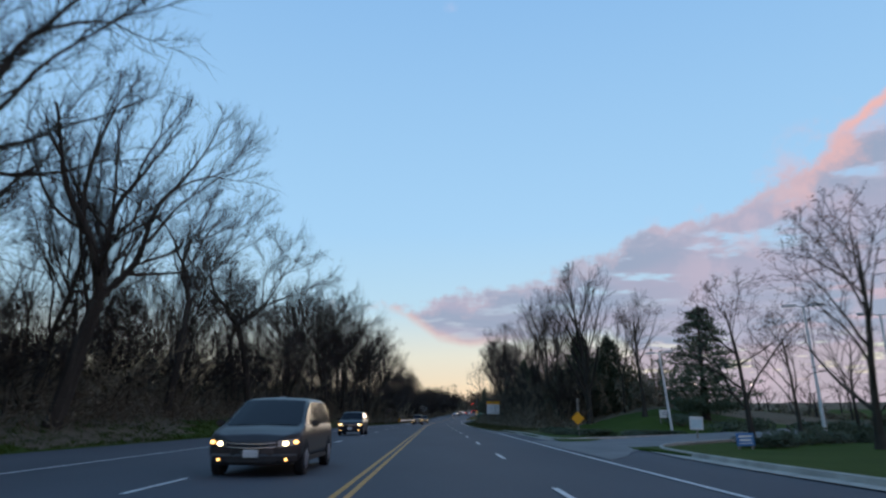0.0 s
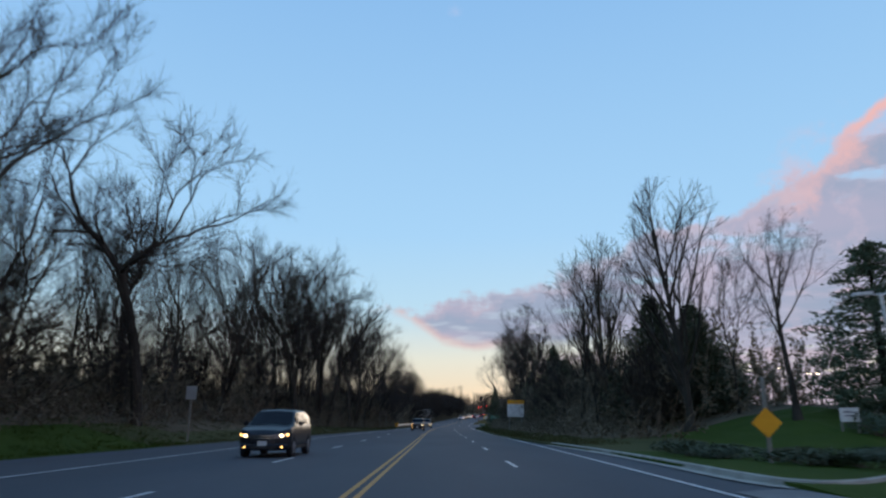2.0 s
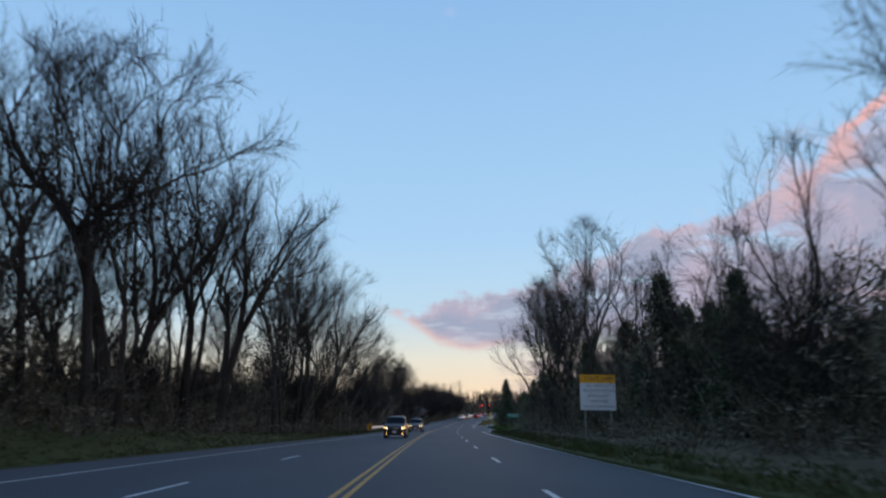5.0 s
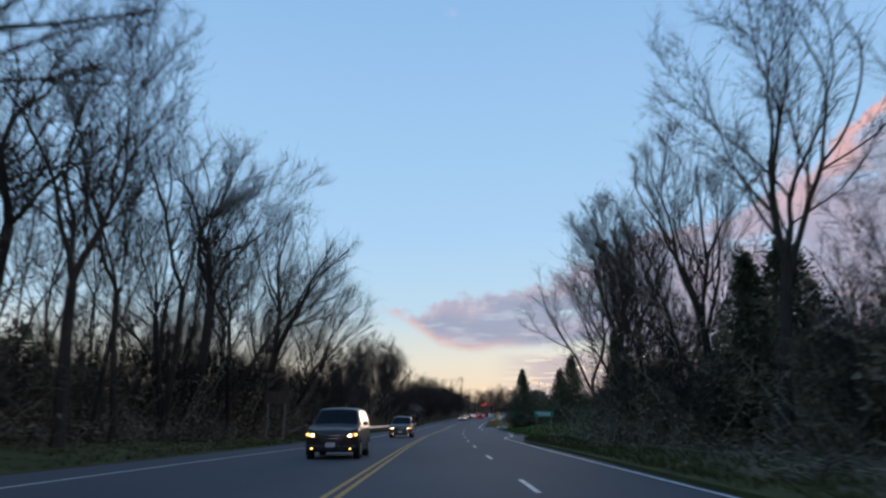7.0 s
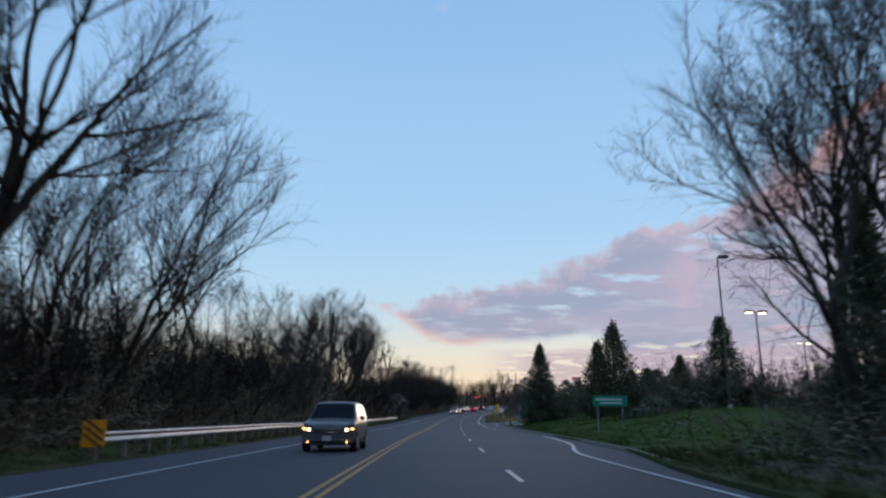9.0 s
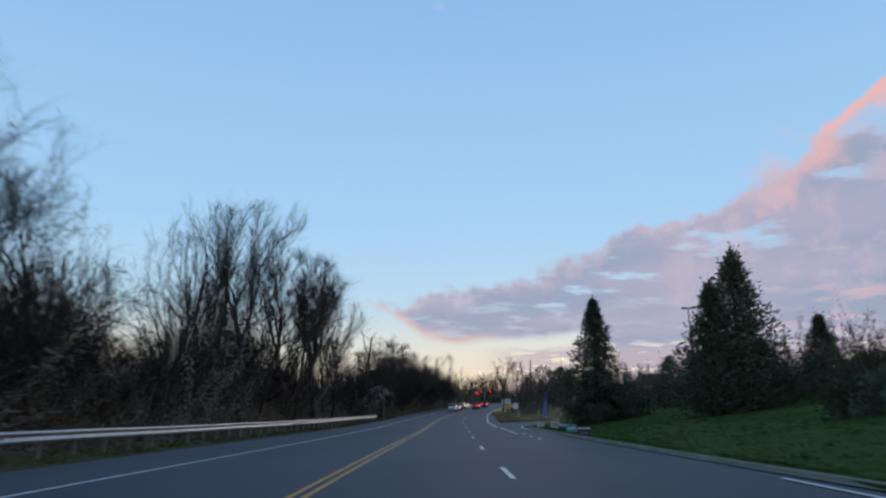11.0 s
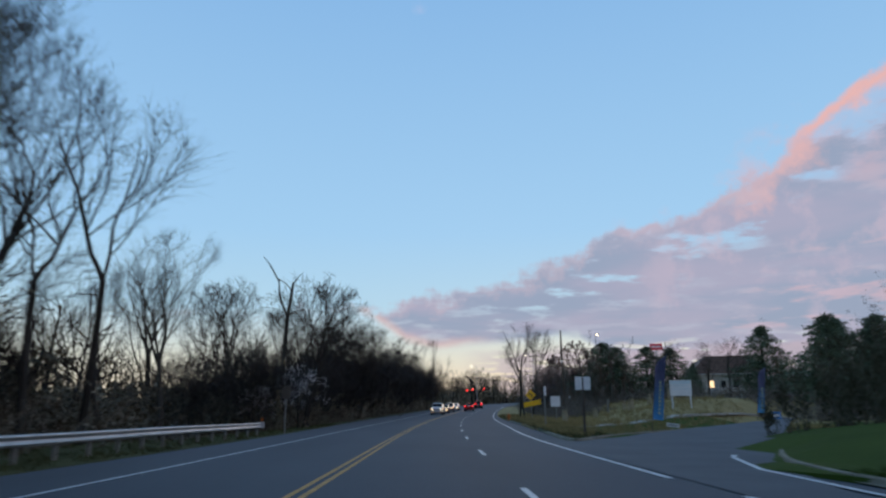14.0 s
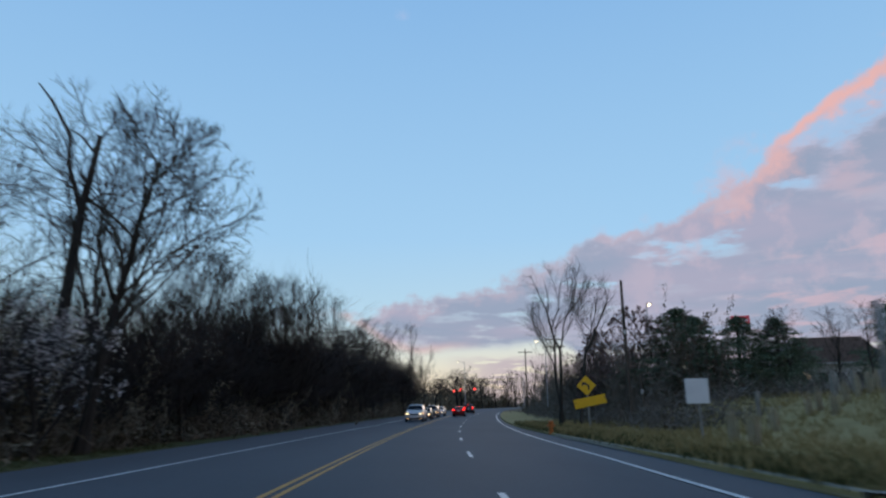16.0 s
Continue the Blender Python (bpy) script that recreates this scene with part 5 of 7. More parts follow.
for x, y, tall, w, kind, label in (
        (25.6, 66, 12.5, 1.15, PINE[0], "tall dark green pine beside the driveway"),
        (16.6, 79.7, 11.4, 1.5, CEDAR[0], "dark green conifer standing in the thicket"), (20.6, 82, 11.0, 1.6, CEDAR[1], "dark green conifer standing in the thicket"), (18.6, 76, 8.5, 1.8, CEDAR[0], "dark green conifer standing in the thicket"),
        (14.2, 104, 8.5, 1.1, CEDAR[0], "dark green conifer standing in the thicket"), (20.2, 144.4, 12.1, 1.2, CEDAR[1], "dark green conifer behind the thicket"), (24.4, 138.5, 12.9, 1.3, CEDAR[0], "dark green conifer behind the thicket"), (16.5, 113, 8.5, 1.2, CEDAR[1], "dark green conifer standing in the thicket"), (15, 117, 11.5, 1.2, SPRUCE, "dark green conifer standing in the thicket"),
        (14.5, 137, 9.5, 1.0, CEDAR[0], "dark green conifer standing in the thicket"), (15.2, 163.5, 9.0, 0.75, CEDAR[0], "narrow dark conifer among bare trees at the wood's end"),
        (23.6, 224.5, 13.0, 1.05, CEDAR[1], "dark green cedar on the grass mound"), (21.3, 223.2, 10.6, 1.25, CEDAR[0], "dark green cedar on the grass mound"),
        (16.65, 236.4, 11.9, 1.2, GREAT_SPRUCE, "tall dark spruce on the grass mound"), (28.3, 205, 11.2, 1.4, SPRUCE, "broad dark spruce on the grass mound"), (35.6, 235, 10.0, 1.5, CEDAR[0], "dark green cedar behind the hedge"), (32.0, 238, 8.2, 1.4, CEDAR[1], "dark green cedar behind the hedge"),
        (32.4, 329, 12.3, 1.5, PINE[1], "green pine standing behind the meadow"), (34.8, 331, 11.9, 1.5, PINE[0], "green pine standing behind the meadow"), (39.9, 332.4, 12.1, 1.4, PINE[0], "green pine standing behind the meadow"), (42.9, 331, 11.7, 1.4, PINE[1], "green pine standing behind the meadow"),
        (58.5, 334, 15.5, 1.15, PINE[1], "tall dark conifer beside the car park"), (57, 315, 14.5, 1.35, PINE[0], "tall dark conifer beside the car park"), (50, 340, 10, 1.0, CEDAR[1], "dark conifer beside the car park"), (61, 320, 14.5, 1.4, PINE[1], "dark pine in the row beside the car park"), (65.5, 318, 15.0, 1.4, PINE[0], "dark pine in the row beside the car park"), (69, 324, 14.0, 1.3, CEDAR[1], "dark conifer beside the car park")):
    plant(kind, x, y, tall - on_land(x, y), rng.uniform(0, 360), label, name="conifer", group="conifers", width=w)


# ---- signs ----
def face_m(x, y, z, yaw=0.0, tilt=0.0, roll=0.0):
    """A pose whose front looks back along the road (towards -y)."""
    return pose(x, y, z, tilt, roll, yaw)


def board(parent, w, h, z, mat, back=None, thick=0.03, y=-0.05, name="panel", label=""):
    ob = part(name, bm_box((w, thick, h), (0, y, z), 0.008), mat, parent, label)
    if back:
        part("back", bm_box((w - 0.02, 0.006, h - 0.02), (0, y + thick / 2 + 0.004, z)), back, parent, "bare metal back")
    return ob


def print_bars(parent, rows, mat, y=-0.069, name="printed_line"):
    """Plain bars in place of writing: rows of (x, z, width, height)."""
    for x, z, w, h in rows:
        part(name, bm_box((w, 0.004, h), (x, y, z)), mat, parent)


def signpost(parent, x, top, half=0.035, mat=None, bottom=-0.3, name="post"):
    return part(name, bm_box((half * 2, half * 2, top - bottom), (x, 0, (top + bottom) / 2), 0.006), mat or M_POST, parent)


def lettering(parent, text, x, z, tall, mat, y, width=None, name="lettering"):
    """Raised letters on a sign's face, centred at (x, z); width: squeezed or stretched to it."""
    cu = bpy.data.curves.new(name, "FONT")
    cu.body, cu.size, cu.extrude, cu.resolution_u, cu.align_x, cu.align_y = text, tall * 1.38, 0.002, 2, "CENTER", "CENTER"
    tmp = new(name, cu)
    me = bpy.data.meshes.new_from_object(tmp.evaluated_get(bpy.context.evaluated_depsgraph_get()))
    bpy.data.objects.remove(tmp)
    bpy.data.curves.remove(cu)
    me.materials.clear()
    me.materials.append(mat)
    ob = new(name, me)
    wide = max(v.co.x for v in me.vertices) - min(v.co.x for v in me.vertices)
    k = width / wide if width else 1.0
    ob.matrix_basis = Matrix.Translation((x, y, z)) @ Matrix.Rotation(radians(90), 4, "X") @ Matrix.Diagonal((k, 1, 1, 1))
    ob.parent = parent
    return ob


def large_notice(x, y):
    ob = thing("notice_board", face_m(x, y, on_land(x, y, -0.25), -4, 0, 1.2), "white notice board with an orange header on two posts", "sign")
    signpost(ob, -0.72, 3.55, 0.05)
    signpost(ob, 0.72, 3.55, 0.05)
    p = board(ob, 1.98, 1.50, 2.60, M_SIGNWHITE, M_SIGNGREY, 0.04, -0.08)
    h = board(ob, 1.98, 0.46, 3.58, M_SIGNORANGE, M_SIGNGREY, 0.04, -0.08, "header", "orange header strip")
    for text, lx, lz, lw in (("ALL VEHICLES", 0.0, 3.20, 1.30), ("MUST STOP FOR", 0.02, 2.92, 1.66), ("SCHOOL BUS", 0.05, 2.63, 1.16), ("WHEN RED", 0.08, 2.34, 1.02), ("LIGHTS FLASHING", 0.05, 2.05, 1.66)):
        lettering(p, text, lx, lz, 0.15, M_BARTEXT, -0.103, lw)
    lettering(h, "STATE LAW", 0.05, 3.58, 0.24, M_INK, -0.103, 1.62)
    return ob


def diamond_sign(x, y, zc, size, mat, label, post_top, arrow=False, plaque=False, roll=0.0, post_mat=None):
    z0 = on_land(x, y)
    ob = thing("warning_sign", face_m(x, y, z0, -3, 0, roll), label, "road sign")
    signpost(ob, 0.03, post_top, 0.05, post_mat)
    bm = bmesh.new()
    bm_box((size, 0.02, size), (0, 0, 0), 0.012, bm)
    bmesh.ops.rotate(bm, verts=bm.verts, cent=(0, 0, 0), matrix=Matrix.Rotation(radians(45), 3, "Y"))
    bmesh.ops.translate(bm, verts=bm.verts, vec=(0, -0.07, zc))
    p = part("diamond_panel", bm, mat, ob)
    if arrow:
        bm = bmesh.new()
        s = size
        bm_box((0.11 * s, 0.006, 0.34 * s), (0.16 * s, -0.086, zc - 0.14 * s), 0, bm)
        bm_box((0.36 * s, 0.006, 0.11 * s), (0.02 * s, -0.086, zc + 0.08 * s), 0, bm, Matrix.Rotation(radians(25), 4, "Y"))
        bm_box((0.30 * s, 0.006, 0.09 * s), (-0.16 * s, -0.086, zc + 0.16 * s), 0, bm, Matrix.Rotation(radians(-20), 4, "Y"))
        bm_box((0.09 * s, 0.006, 0.30 * s), (-0.24 * s, -0.086, zc + 0.10 * s), 0, bm, Matrix.Rotation(radians(15), 4, "Y"))
        part("arrow_mark", bm, M_INK, p)
    if plaque:
        bm = bm_box((2.0, 0.025, 0.56), (0, 0, 0), 0.01)
        bmesh.ops.rotate(bm, verts=bm.verts, cent=(0, 0, 0), matrix=Matrix.Rotation(radians(-9), 3, "Y"))
        bmesh.ops.translate(bm, verts=bm.verts, vec=(0.15, -0.075, zc - size * 0.71 - 0.34))
        part("plaque", bm, mat, ob, "tilted yellow plaque")
        for bx in (-0.75, 1.05):
            part("bolt", bm_tube(0.035, 0.035, (bx, -0.10, zc - size * 0.71 - 0.34 + (bx - 0.15) * 0.158 + 0.08), (bx, -0.085, zc - size * 0.71 - 0.34 + (bx - 0.15) * 0.158 + 0.08), 8), M_INK, ob)
    return ob


def plain_sign(x, y, w, h, top, mat, back, label, yaw=0, posts=(0.0,), rows=(), ink=None, roll=0.0, name="road_sign", post_mat=None, extra=0.0):
    ob = thing(name, face_m(x, y, on_land(x, y), yaw, 0, roll), label, "sign")
    for px in posts:
        signpost(ob, px, top + extra - 0.02, 0.04, post_mat)
    p = board(ob, w, h, top - h / 2, mat, back)
    if rows:
        print_bars(p, rows, ink or M_BARTEXT)
    return ob


large_notice(9.22, 112.1)
diamond_sign(9.55, 47.0, 1.12, 0.62, M_SIGNORANGE, "orange diamond sign on a tall weathered post", 2.45)
plain_sign(19.8, 60.3, 0.95, 0.66, 1.12, M_SIGNWHITE, M_SIGNGREY, "white board sign beside the leaning lamp post", 0, (-0.4, 0.4), ((0, 0.92, 0.6, 0.06), (0, 0.74, 0.5, 0.06)))
plain_sign(15.4, 41.5, 0.80, 0.76, 1.40, M_SIGNWHITE, M_SIGNGREY, "white notice with pale green print on a thin post", 0, (0.05,), ((0, 0.98, 0.66, 0.48),), M_PALEPRINT, 2.0)
plain_sign(12.1, 27.5, 0.66, 0.48, 0.62, M_SIGNBLUE, M_SIGNBLUE, "blue yard sign with white print in the grass", -6, (-0.26, 0.26), ((0, 0.50, 0.5, 0.08), (0, 0.36, 0.42, 0.08), (0, 0.24, 0.5, 0.03)), M_SIGNWHITE, -2.0, "yard_sign")
plain_sign(-14.7, 67.8, 0.62, 0.78, 3.15, M_SIGNGREY, M_SIGNGREY, "grey back of a road sign at the wood's edge", 2, (0.0,))
plain_sign(-10.2, 153, 1.55, 0.80, 3.15, M_WOODPOLE, M_SIGNGREY, "weathered back of a wide sign on two posts", 3, (-0.55, 0.55))
plain_sign(-3.3, 277.5, 0.55, 0.75, 2.9, M_WOODPOLE, M_WOODPOLE, "dark weathered back of a road sign by the guardrail", 2, (0.0,))
g = thing("street_name_sign", face_m(12.78, 187, on_land(12.78, 187), -3), "green road sign with pale border on two posts", "road sign")
for px in (-0.8, 0.8):
    signpost(g, px, 2.55 - on_land(12.78, 187), 0.04)
zt = 2.66 - on_land(12.78, 187)
gp = board(g, 2.2, 0.68, zt - 0.32, M_SIGNGREEN, M_SIGNGREY)
print_bars(gp, [(-0.1, zt - 0.22, 1.7, 0.12), (0.05, zt - 0.44, 1.4, 0.11)], M_PALEPRINT)
w = thing("double_sign", face_m(12.75, 265.6, on_land(12.75, 265.6), -4, 0, 0.5), "two white sign panels side by side on a dark leaning post", "road sign")
signpost(w, 0, 2.75, 0.05, M_WOODPOLE)
for px in (-0.20, 0.20):
    part("panel", bm_box((0.33, 0.025, 0.62), (px, -0.065, 2.45), 0.008), M_SIGNWHITE, w)
plain_sign(13.7, 279.4, 0.34, 0.62, 2.75, M_SIGNWHITE, M_SIGNGREY, "narrow grey sign turned edge-on, on a square post", 55, (0.0,), name="road_sign")
plain_sign(17.7, 294.4, 0.86, 0.90, 2.2, M_SIGNWHITE, M_SIGNGREY, "pale blank back of a sign on a single post", -3, (0.05,), name="road_sign")
diamond_sign(18.7, 311.5, 2.55, 0.86, M_SIGNYELLOW, "yellow bend warning sign with a tilted plaque below", 3.1, True, True, -2.0)
wb = thing("entrance_board", face_m(26.85, 288.5, on_land(26.85, 288.5), -6), "large white entrance board with pale blue heading", "sign")
for px in (-0.74, 0.74):
    signpost(wb, px, 4.2 - on_land(26.6, 288.5), 0.05, M_SIGNWHITE)
zt = 4.28 - on_land(26.6, 288.5)
wp = board(wb, 1.75, 1.25, zt - 0.63, M_SIGNWHITE, M_SIGNWHITE, 0.05)
print_bars(wp, [(0, zt - 0.16, 1.6, 0.24), (0, zt - 0.45, 1.2, 0.07), (0, zt - 0.7, 1.35, 0.05)], M_PALEPRINT, -0.079)


def yard_sign(x, y, w, h, mat, ink, label, yaw=0, roll=0.0, lift=0.22):
    ob = thing("yard_sign", face_m(x, y, on_land(x, y), yaw, 0, roll), label, "yard sign", "yard signs along the kerb")
    for px in (-w * 0.35, w * 0.35):
        part("stake", bm_tube(0.006, 0.006, (px, 0, -0.2), (px, 0, lift + h * 0.6), 6), M_STEEL, ob)
    p = part("panel", bm_box((w, 0.012, h), (0, -0.012, lift + h / 2), 0.004), mat, ob)
    part("print", bm_box((w * 0.7, 0.004, h * 0.32), (0, -0.022, lift + h * 0.52)), ink, p)
    return ob


yard_sign(12.3, 239.0, 0.62, 0.42, M_CREAM, M_PALEPRINT, "small cream yard sign in the grass", 5, -2, 0.1)
yard_sign(12.95, 236.4, 0.78, 0.54, M_CREAM, M_STRAW, "tilted cream yard sign with faded print", 12, 14, 0.08)
lw = yard_sign(12.8, 231.8, 0.78, 0.42, M_INK, M_BARTEXT, "low navy yard sign with a white heading", 0, 2, 0.02)
part("top_strip", bm_box((0.80, 0.02, 0.14), (0, -0.017, 0.39)), M_SIGNWHITE, lw, "white heading")
yard_sign(11.75, 224.2, 0.72, 0.48, M_TEAL, M_PALEPRINT, "teal yard sign with pale print", 0, -1, 0.08)
ys = yard_sign(11.3, 218.8, 0.72, 0.42, M_INK, M_BARTEXT, "dark navy yard sign with a white top edge", 0, -1, 0.06)
part("top_strip", bm_box((0.74, 0.02, 0.09), (0, -0.016, 0.53)), M_SIGNWHITE, ys, "white top strip")
yard_sign(20.5, 274.6, 0.75, 0.22, M_SIGNWHITE, M_BARTEXT, "white yard sign tipped over in the meadow", -10, 8, 0.15)


def feather_flag(x, y, tall, label, yaw):
    ob = thing("feather_flag", face_m(x, y, on_land(x, y), yaw, 0, 7), label, "flag", "feather flags")
    bm = bmesh.new()
    bm_tube(0.02, 0.012, (-0.32, 0, -0.2), (-0.32, 0, tall * 0.9), 8, bm)
    bm_tube(0.012, 0.008, (-0.32, 0, tall * 0.9), (0.10, 0, tall), 8, bm)
    part("pole", bm, M_POLE_DARK, ob)
    bm = bmesh.new()
    n, cols = 14, 4
    grid = []
    for i in range(n + 1):
        f = i / n
        z = 0.75 + f * (tall - 0.77)
        right = 0.24
        w = right + 0.30
        left = -0.30 if f < 0.78 else -0.30 + ((f - 0.78) / 0.22) ** 2.2 * 0.60
        w = right - left
        grid.append([bm.verts.new((left + w * c / cols, 0.06 * math.sin(f * 9 + c * 0.8), z)) for c in range(cols + 1)])
    for i in range(n):
        for c in range(cols):
            bm.faces.new((grid[i][c], grid[i][c + 1], grid[i + 1][c + 1], grid[i + 1][c]))
    bmesh.ops.solidify(bm, geom=bm.faces[:], thickness=0.012)
    f = part("banner", bm, M_FLAGBLUE, ob)
    for k in range(9):
        part("printed_letter", bm_box((0.085 if k % 3 else 0.11, 0.004, 0.13), (0.0, -0.085, 1.12 + k * 0.21)), M_FLAGPRINT, f)
    return ob


feather_flag(18.15, 270.7, 4.35, "blue feather flag with yellow vertical print", -8)
feather_flag(33.4, 288.6, 4.6, "blue feather flag beside the side entrance", -8)
yard_sign(36.5, 292.0, 0.9, 0.7, M_SIGNBLUE, M_SIGNWHITE, "blue yard sign with white print beyond the entrance", -8, 0, 0.2)


# ---- lamp posts, utility poles, signals ----
def tee_lamp(x, y, tall, label, mat, lean=(0, 0), arm=0.85, head=(0.75, 0.28, 0.12), glow_mat=None, yaw=0, name="lamp_post", group="car park lamps", z=None, sides=(-1, 1)):
    ob = thing(name, pose(x, y, on_land(x, y) if z is None else z, lean[1], lean[0], yaw), label, "lamp post", group)
    part("pole", bm_tube(0.10, 0.06, (0, 0, -0.3), (0, 0, tall), 10), mat, ob)
    part("base", bm_tube(0.19, 0.17, (0, 0, -0.2), (0, 0, 0.28), 12), M_KERB, ob)
    for s in sides:
        part("arm", bm_tube(0.035, 0.03, (0, 0, tall - 0.1), (s * arm * 0.5, 0, tall), 8), mat, ob)
        h = part("lamp_head", bm_box(head, (s * arm * 0.8, 0, tall + 0.02), 0.03), mat, ob)
        part("lens", bm_box((head[0] * 0.8, head[1] * 0.8, 0.02), (s * arm * 0.8, 0, tall - head[2] / 2 + 0.01)), glow_mat or M_SIGNGREY, h)
    return ob


def street_lamp(x, y, top, label, glow_mat, reach=1.4, side=1):
    z = on_land(x, y)
    tall = top - z
    ob = thing("street_lamp", pose(x, y, z), label, "street lamp", "street lamps")
    part("pole", bm_tube(0.11, 0.06, (0, 0, -0.3), (0, 0, tall), 10), M_SIGNGREY, ob)
    part("arm", bm_tube(0.035, 0.03, (0, 0, tall - 0.15), (side * reach, 0, tall + 0.1), 8), M_SIGNGREY, ob)
    h = part("lamp_head", bm_box((0.7, 0.28, 0.14), (side * reach, 0, tall + 0.1), 0.04), M_SIGNGREY, ob)
    part("lens", bm_ball(0.13, (side * reach, 0, tall + 0.0), None, (1.3, 1, 0.7)), glow_mat, h, "lit lens")
    return ob


tee_lamp(17.75, 52.6, 6.15, "white double-headed lamp post leaning to one side", M_POLE_WHITE, (-5.5, 0))
tee_lamp(20.6, 37.0, 7.2, "white double-headed lamp post in the planting", M_POLE_WHITE, (-3, 0), 1.0)
tee_lamp(23.0, 34.5, 6.4, "white double-headed lamp post in the planting", M_POLE_WHITE, (-2, 0), 1.0)
tee_lamp(36.9, 265.7, 15.0 - on_land(36.9, 265.7), "tall dark twin-headed car park lamp", M_POLE_DARK, (-1.0, 0), 0.6, (0.7, 0.4, 0.2))
tee_lamp(29.4, 200, 10.3 - on_land(29.4, 200), "tall dark twin-headed car park lamp, lit", M_POLE_DARK, (0, 0), 0.75, (0.7, 0.4, 0.2), M_LAMP)
tee_lamp(26.9, 201, 15.4 - on_land(26.9, 201), "tall dark single-headed car park lamp", M_POLE_DARK, (0, 0), 0.7, (0.8, 0.45, 0.28), sides=(1,))
tee_lamp(50.2, 230, 11.0 - on_land(50.2, 230), "tall twin-headed car park lamp, lit", M_POLE_DARK, (0, 0), 0.7, (0.7, 0.35, 0.18), M_LAMP)
for lx, ly, top in ((46.6, 120, 8.5), (50.6, 120, 7.8), (54.3, 120, 7.1), (40, 108, 6.5)):
    tee_lamp(lx, ly, top - on_land(lx, ly), "distant car park lamp with lit heads", M_POLE_DARK, (0, 0), 0.7, (0.7, 0.35, 0.18), M_LAMP)
street_lamp(35.9, 344.4, 14.8, "tall grey street lamp with a lit head", M_LAMP, 0.3)
street_lamp(30.5, 372, 14.0, "tall grey street lamp with a lit head", M_LAMP, 1.4, -1)
street_lamp(26.0, 440, 17.0, "tall grey street lamp with a lit head", M_LAMP, 1.6, -1)
street_lamp(8.0, 440, 14.5, "tall grey street lamp with a lit head", M_LAMP, 1.6, 1)


def utility_pole(x, y, top, label, arms=1, lean=0.0):
    z = on_land(x, y)
    tall = top - z
    ob = thing("utility_pole", pose(x, y, z, 0, lean, -8), label, "utility pole", "utility poles")
    part("pole", bm_tube(0.16, 0.10, (0, 0, -0.4), (0, 0, tall), 9), M_WOODPOLE, ob)
    for i in range(arms):
        c = part("crossarm", bm_box((2.5, 0.1, 0.12), (0, -0.12, tall - 0.6 - i * 0.9), 0.01), M_WOODPOLE, ob)
        for k in (-1.1, -0.55, 0.55, 1.1):
            part("insulator", bm_tube(0.05, 0.03, (k, -0.12, tall - 0.55 - i * 0.9), (k, -0.12, tall - 0.38 - i * 0.9), 8), M_SIGNGREY, c)
    if not arms:
        part("bracket", bm_box((0.14, 0.5, 0.3), (0, -0.2, tall * 0.62), 0.02), M_STEEL, ob)
    return ob


utility_pole(24.5, 320.4, 12.5, "bare wooden utility pole behind the bend sign", 0)
utility_pole(28.0, 356.3, 12.9, "wooden utility pole with two crossarms", 2)
utility_pole(31.5, 392, 15.0, "wooden utility pole with crossarm", 1)
utility_pole(24.9, 319.0, 5.2, "pale short wooden post beside the utility pole", 0)


def traffic_signal():
    """Three red signal heads hang from a wire between two poles."""
    y = 430.0
    c = float(centre(y))
    for px in (c - 13, c + 13):
        p = thing("signal_pole", pose(px, y, on_land(px, y)), "grey steel pole that carries the signal wire", "pole", "signal poles")
        part("pole", bm_tube(0.16, 0.11, (0, 0, -0.3), (0, 0, 7.6), 10), M_SIGNGREY, p)
        part("cap", bm_ball(0.13, (0, 0, 7.6), None, (1, 1, 0.6), 1), M_SIGNGREY, p)
    zl, zr = on_land(c - 13, y) + 7.3, on_land(c + 13, y) + 7.3
    bm = bmesh.new()
    pts = [Vector((c - 13 + 26 * i / 12, y, zl + (zr - zl) * i / 12 - 1.0 * (1 - (2 * i / 12 - 1) ** 2))) for i in range(13)]
    for a, b in zip(pts, pts[1:]):
        bm_tube(0.025, 0.025, a, b, 5, bm)
    wob = new("span_wire", bpy.data.meshes.new("span_wire"))
    bm.to_mesh(wob.data)
    bm.free()
    wob.data.materials.append(M_POLE_DARK)
    tagged(wob, "dark wire strung across the road for signals", "wire")
    for x, z in ((22.2, 9.42), (23.7, 9.79), (26.95, 9.9)):
        s = thing("traffic_light", pose(x, y - 0.3, z), "dark traffic light showing red, hung from a wire", "traffic light", "traffic lights")
        part("housing", bm_box((0.36, 0.24, 1.05), (0, 0, -0.35), 0.03), M_SIGNALBODY, s)
        part("hanger", bm_tube(0.03, 0.03, (0, 0.25, 0.15), (0, 0.25, 1.0), 6), M_SIGNALBODY, s)
        for k, m in ((0, M_RED), (-0.34, M_SIGNALBODY), (-0.68, M_SIGNALBODY)):
            part("lens", bm_ball(0.16 if k == 0 else 0.13, (0, -0.13, k), None, (1, 0.5, 1)), m, s, "lit red lens" if k == 0 else "")


traffic_signal()


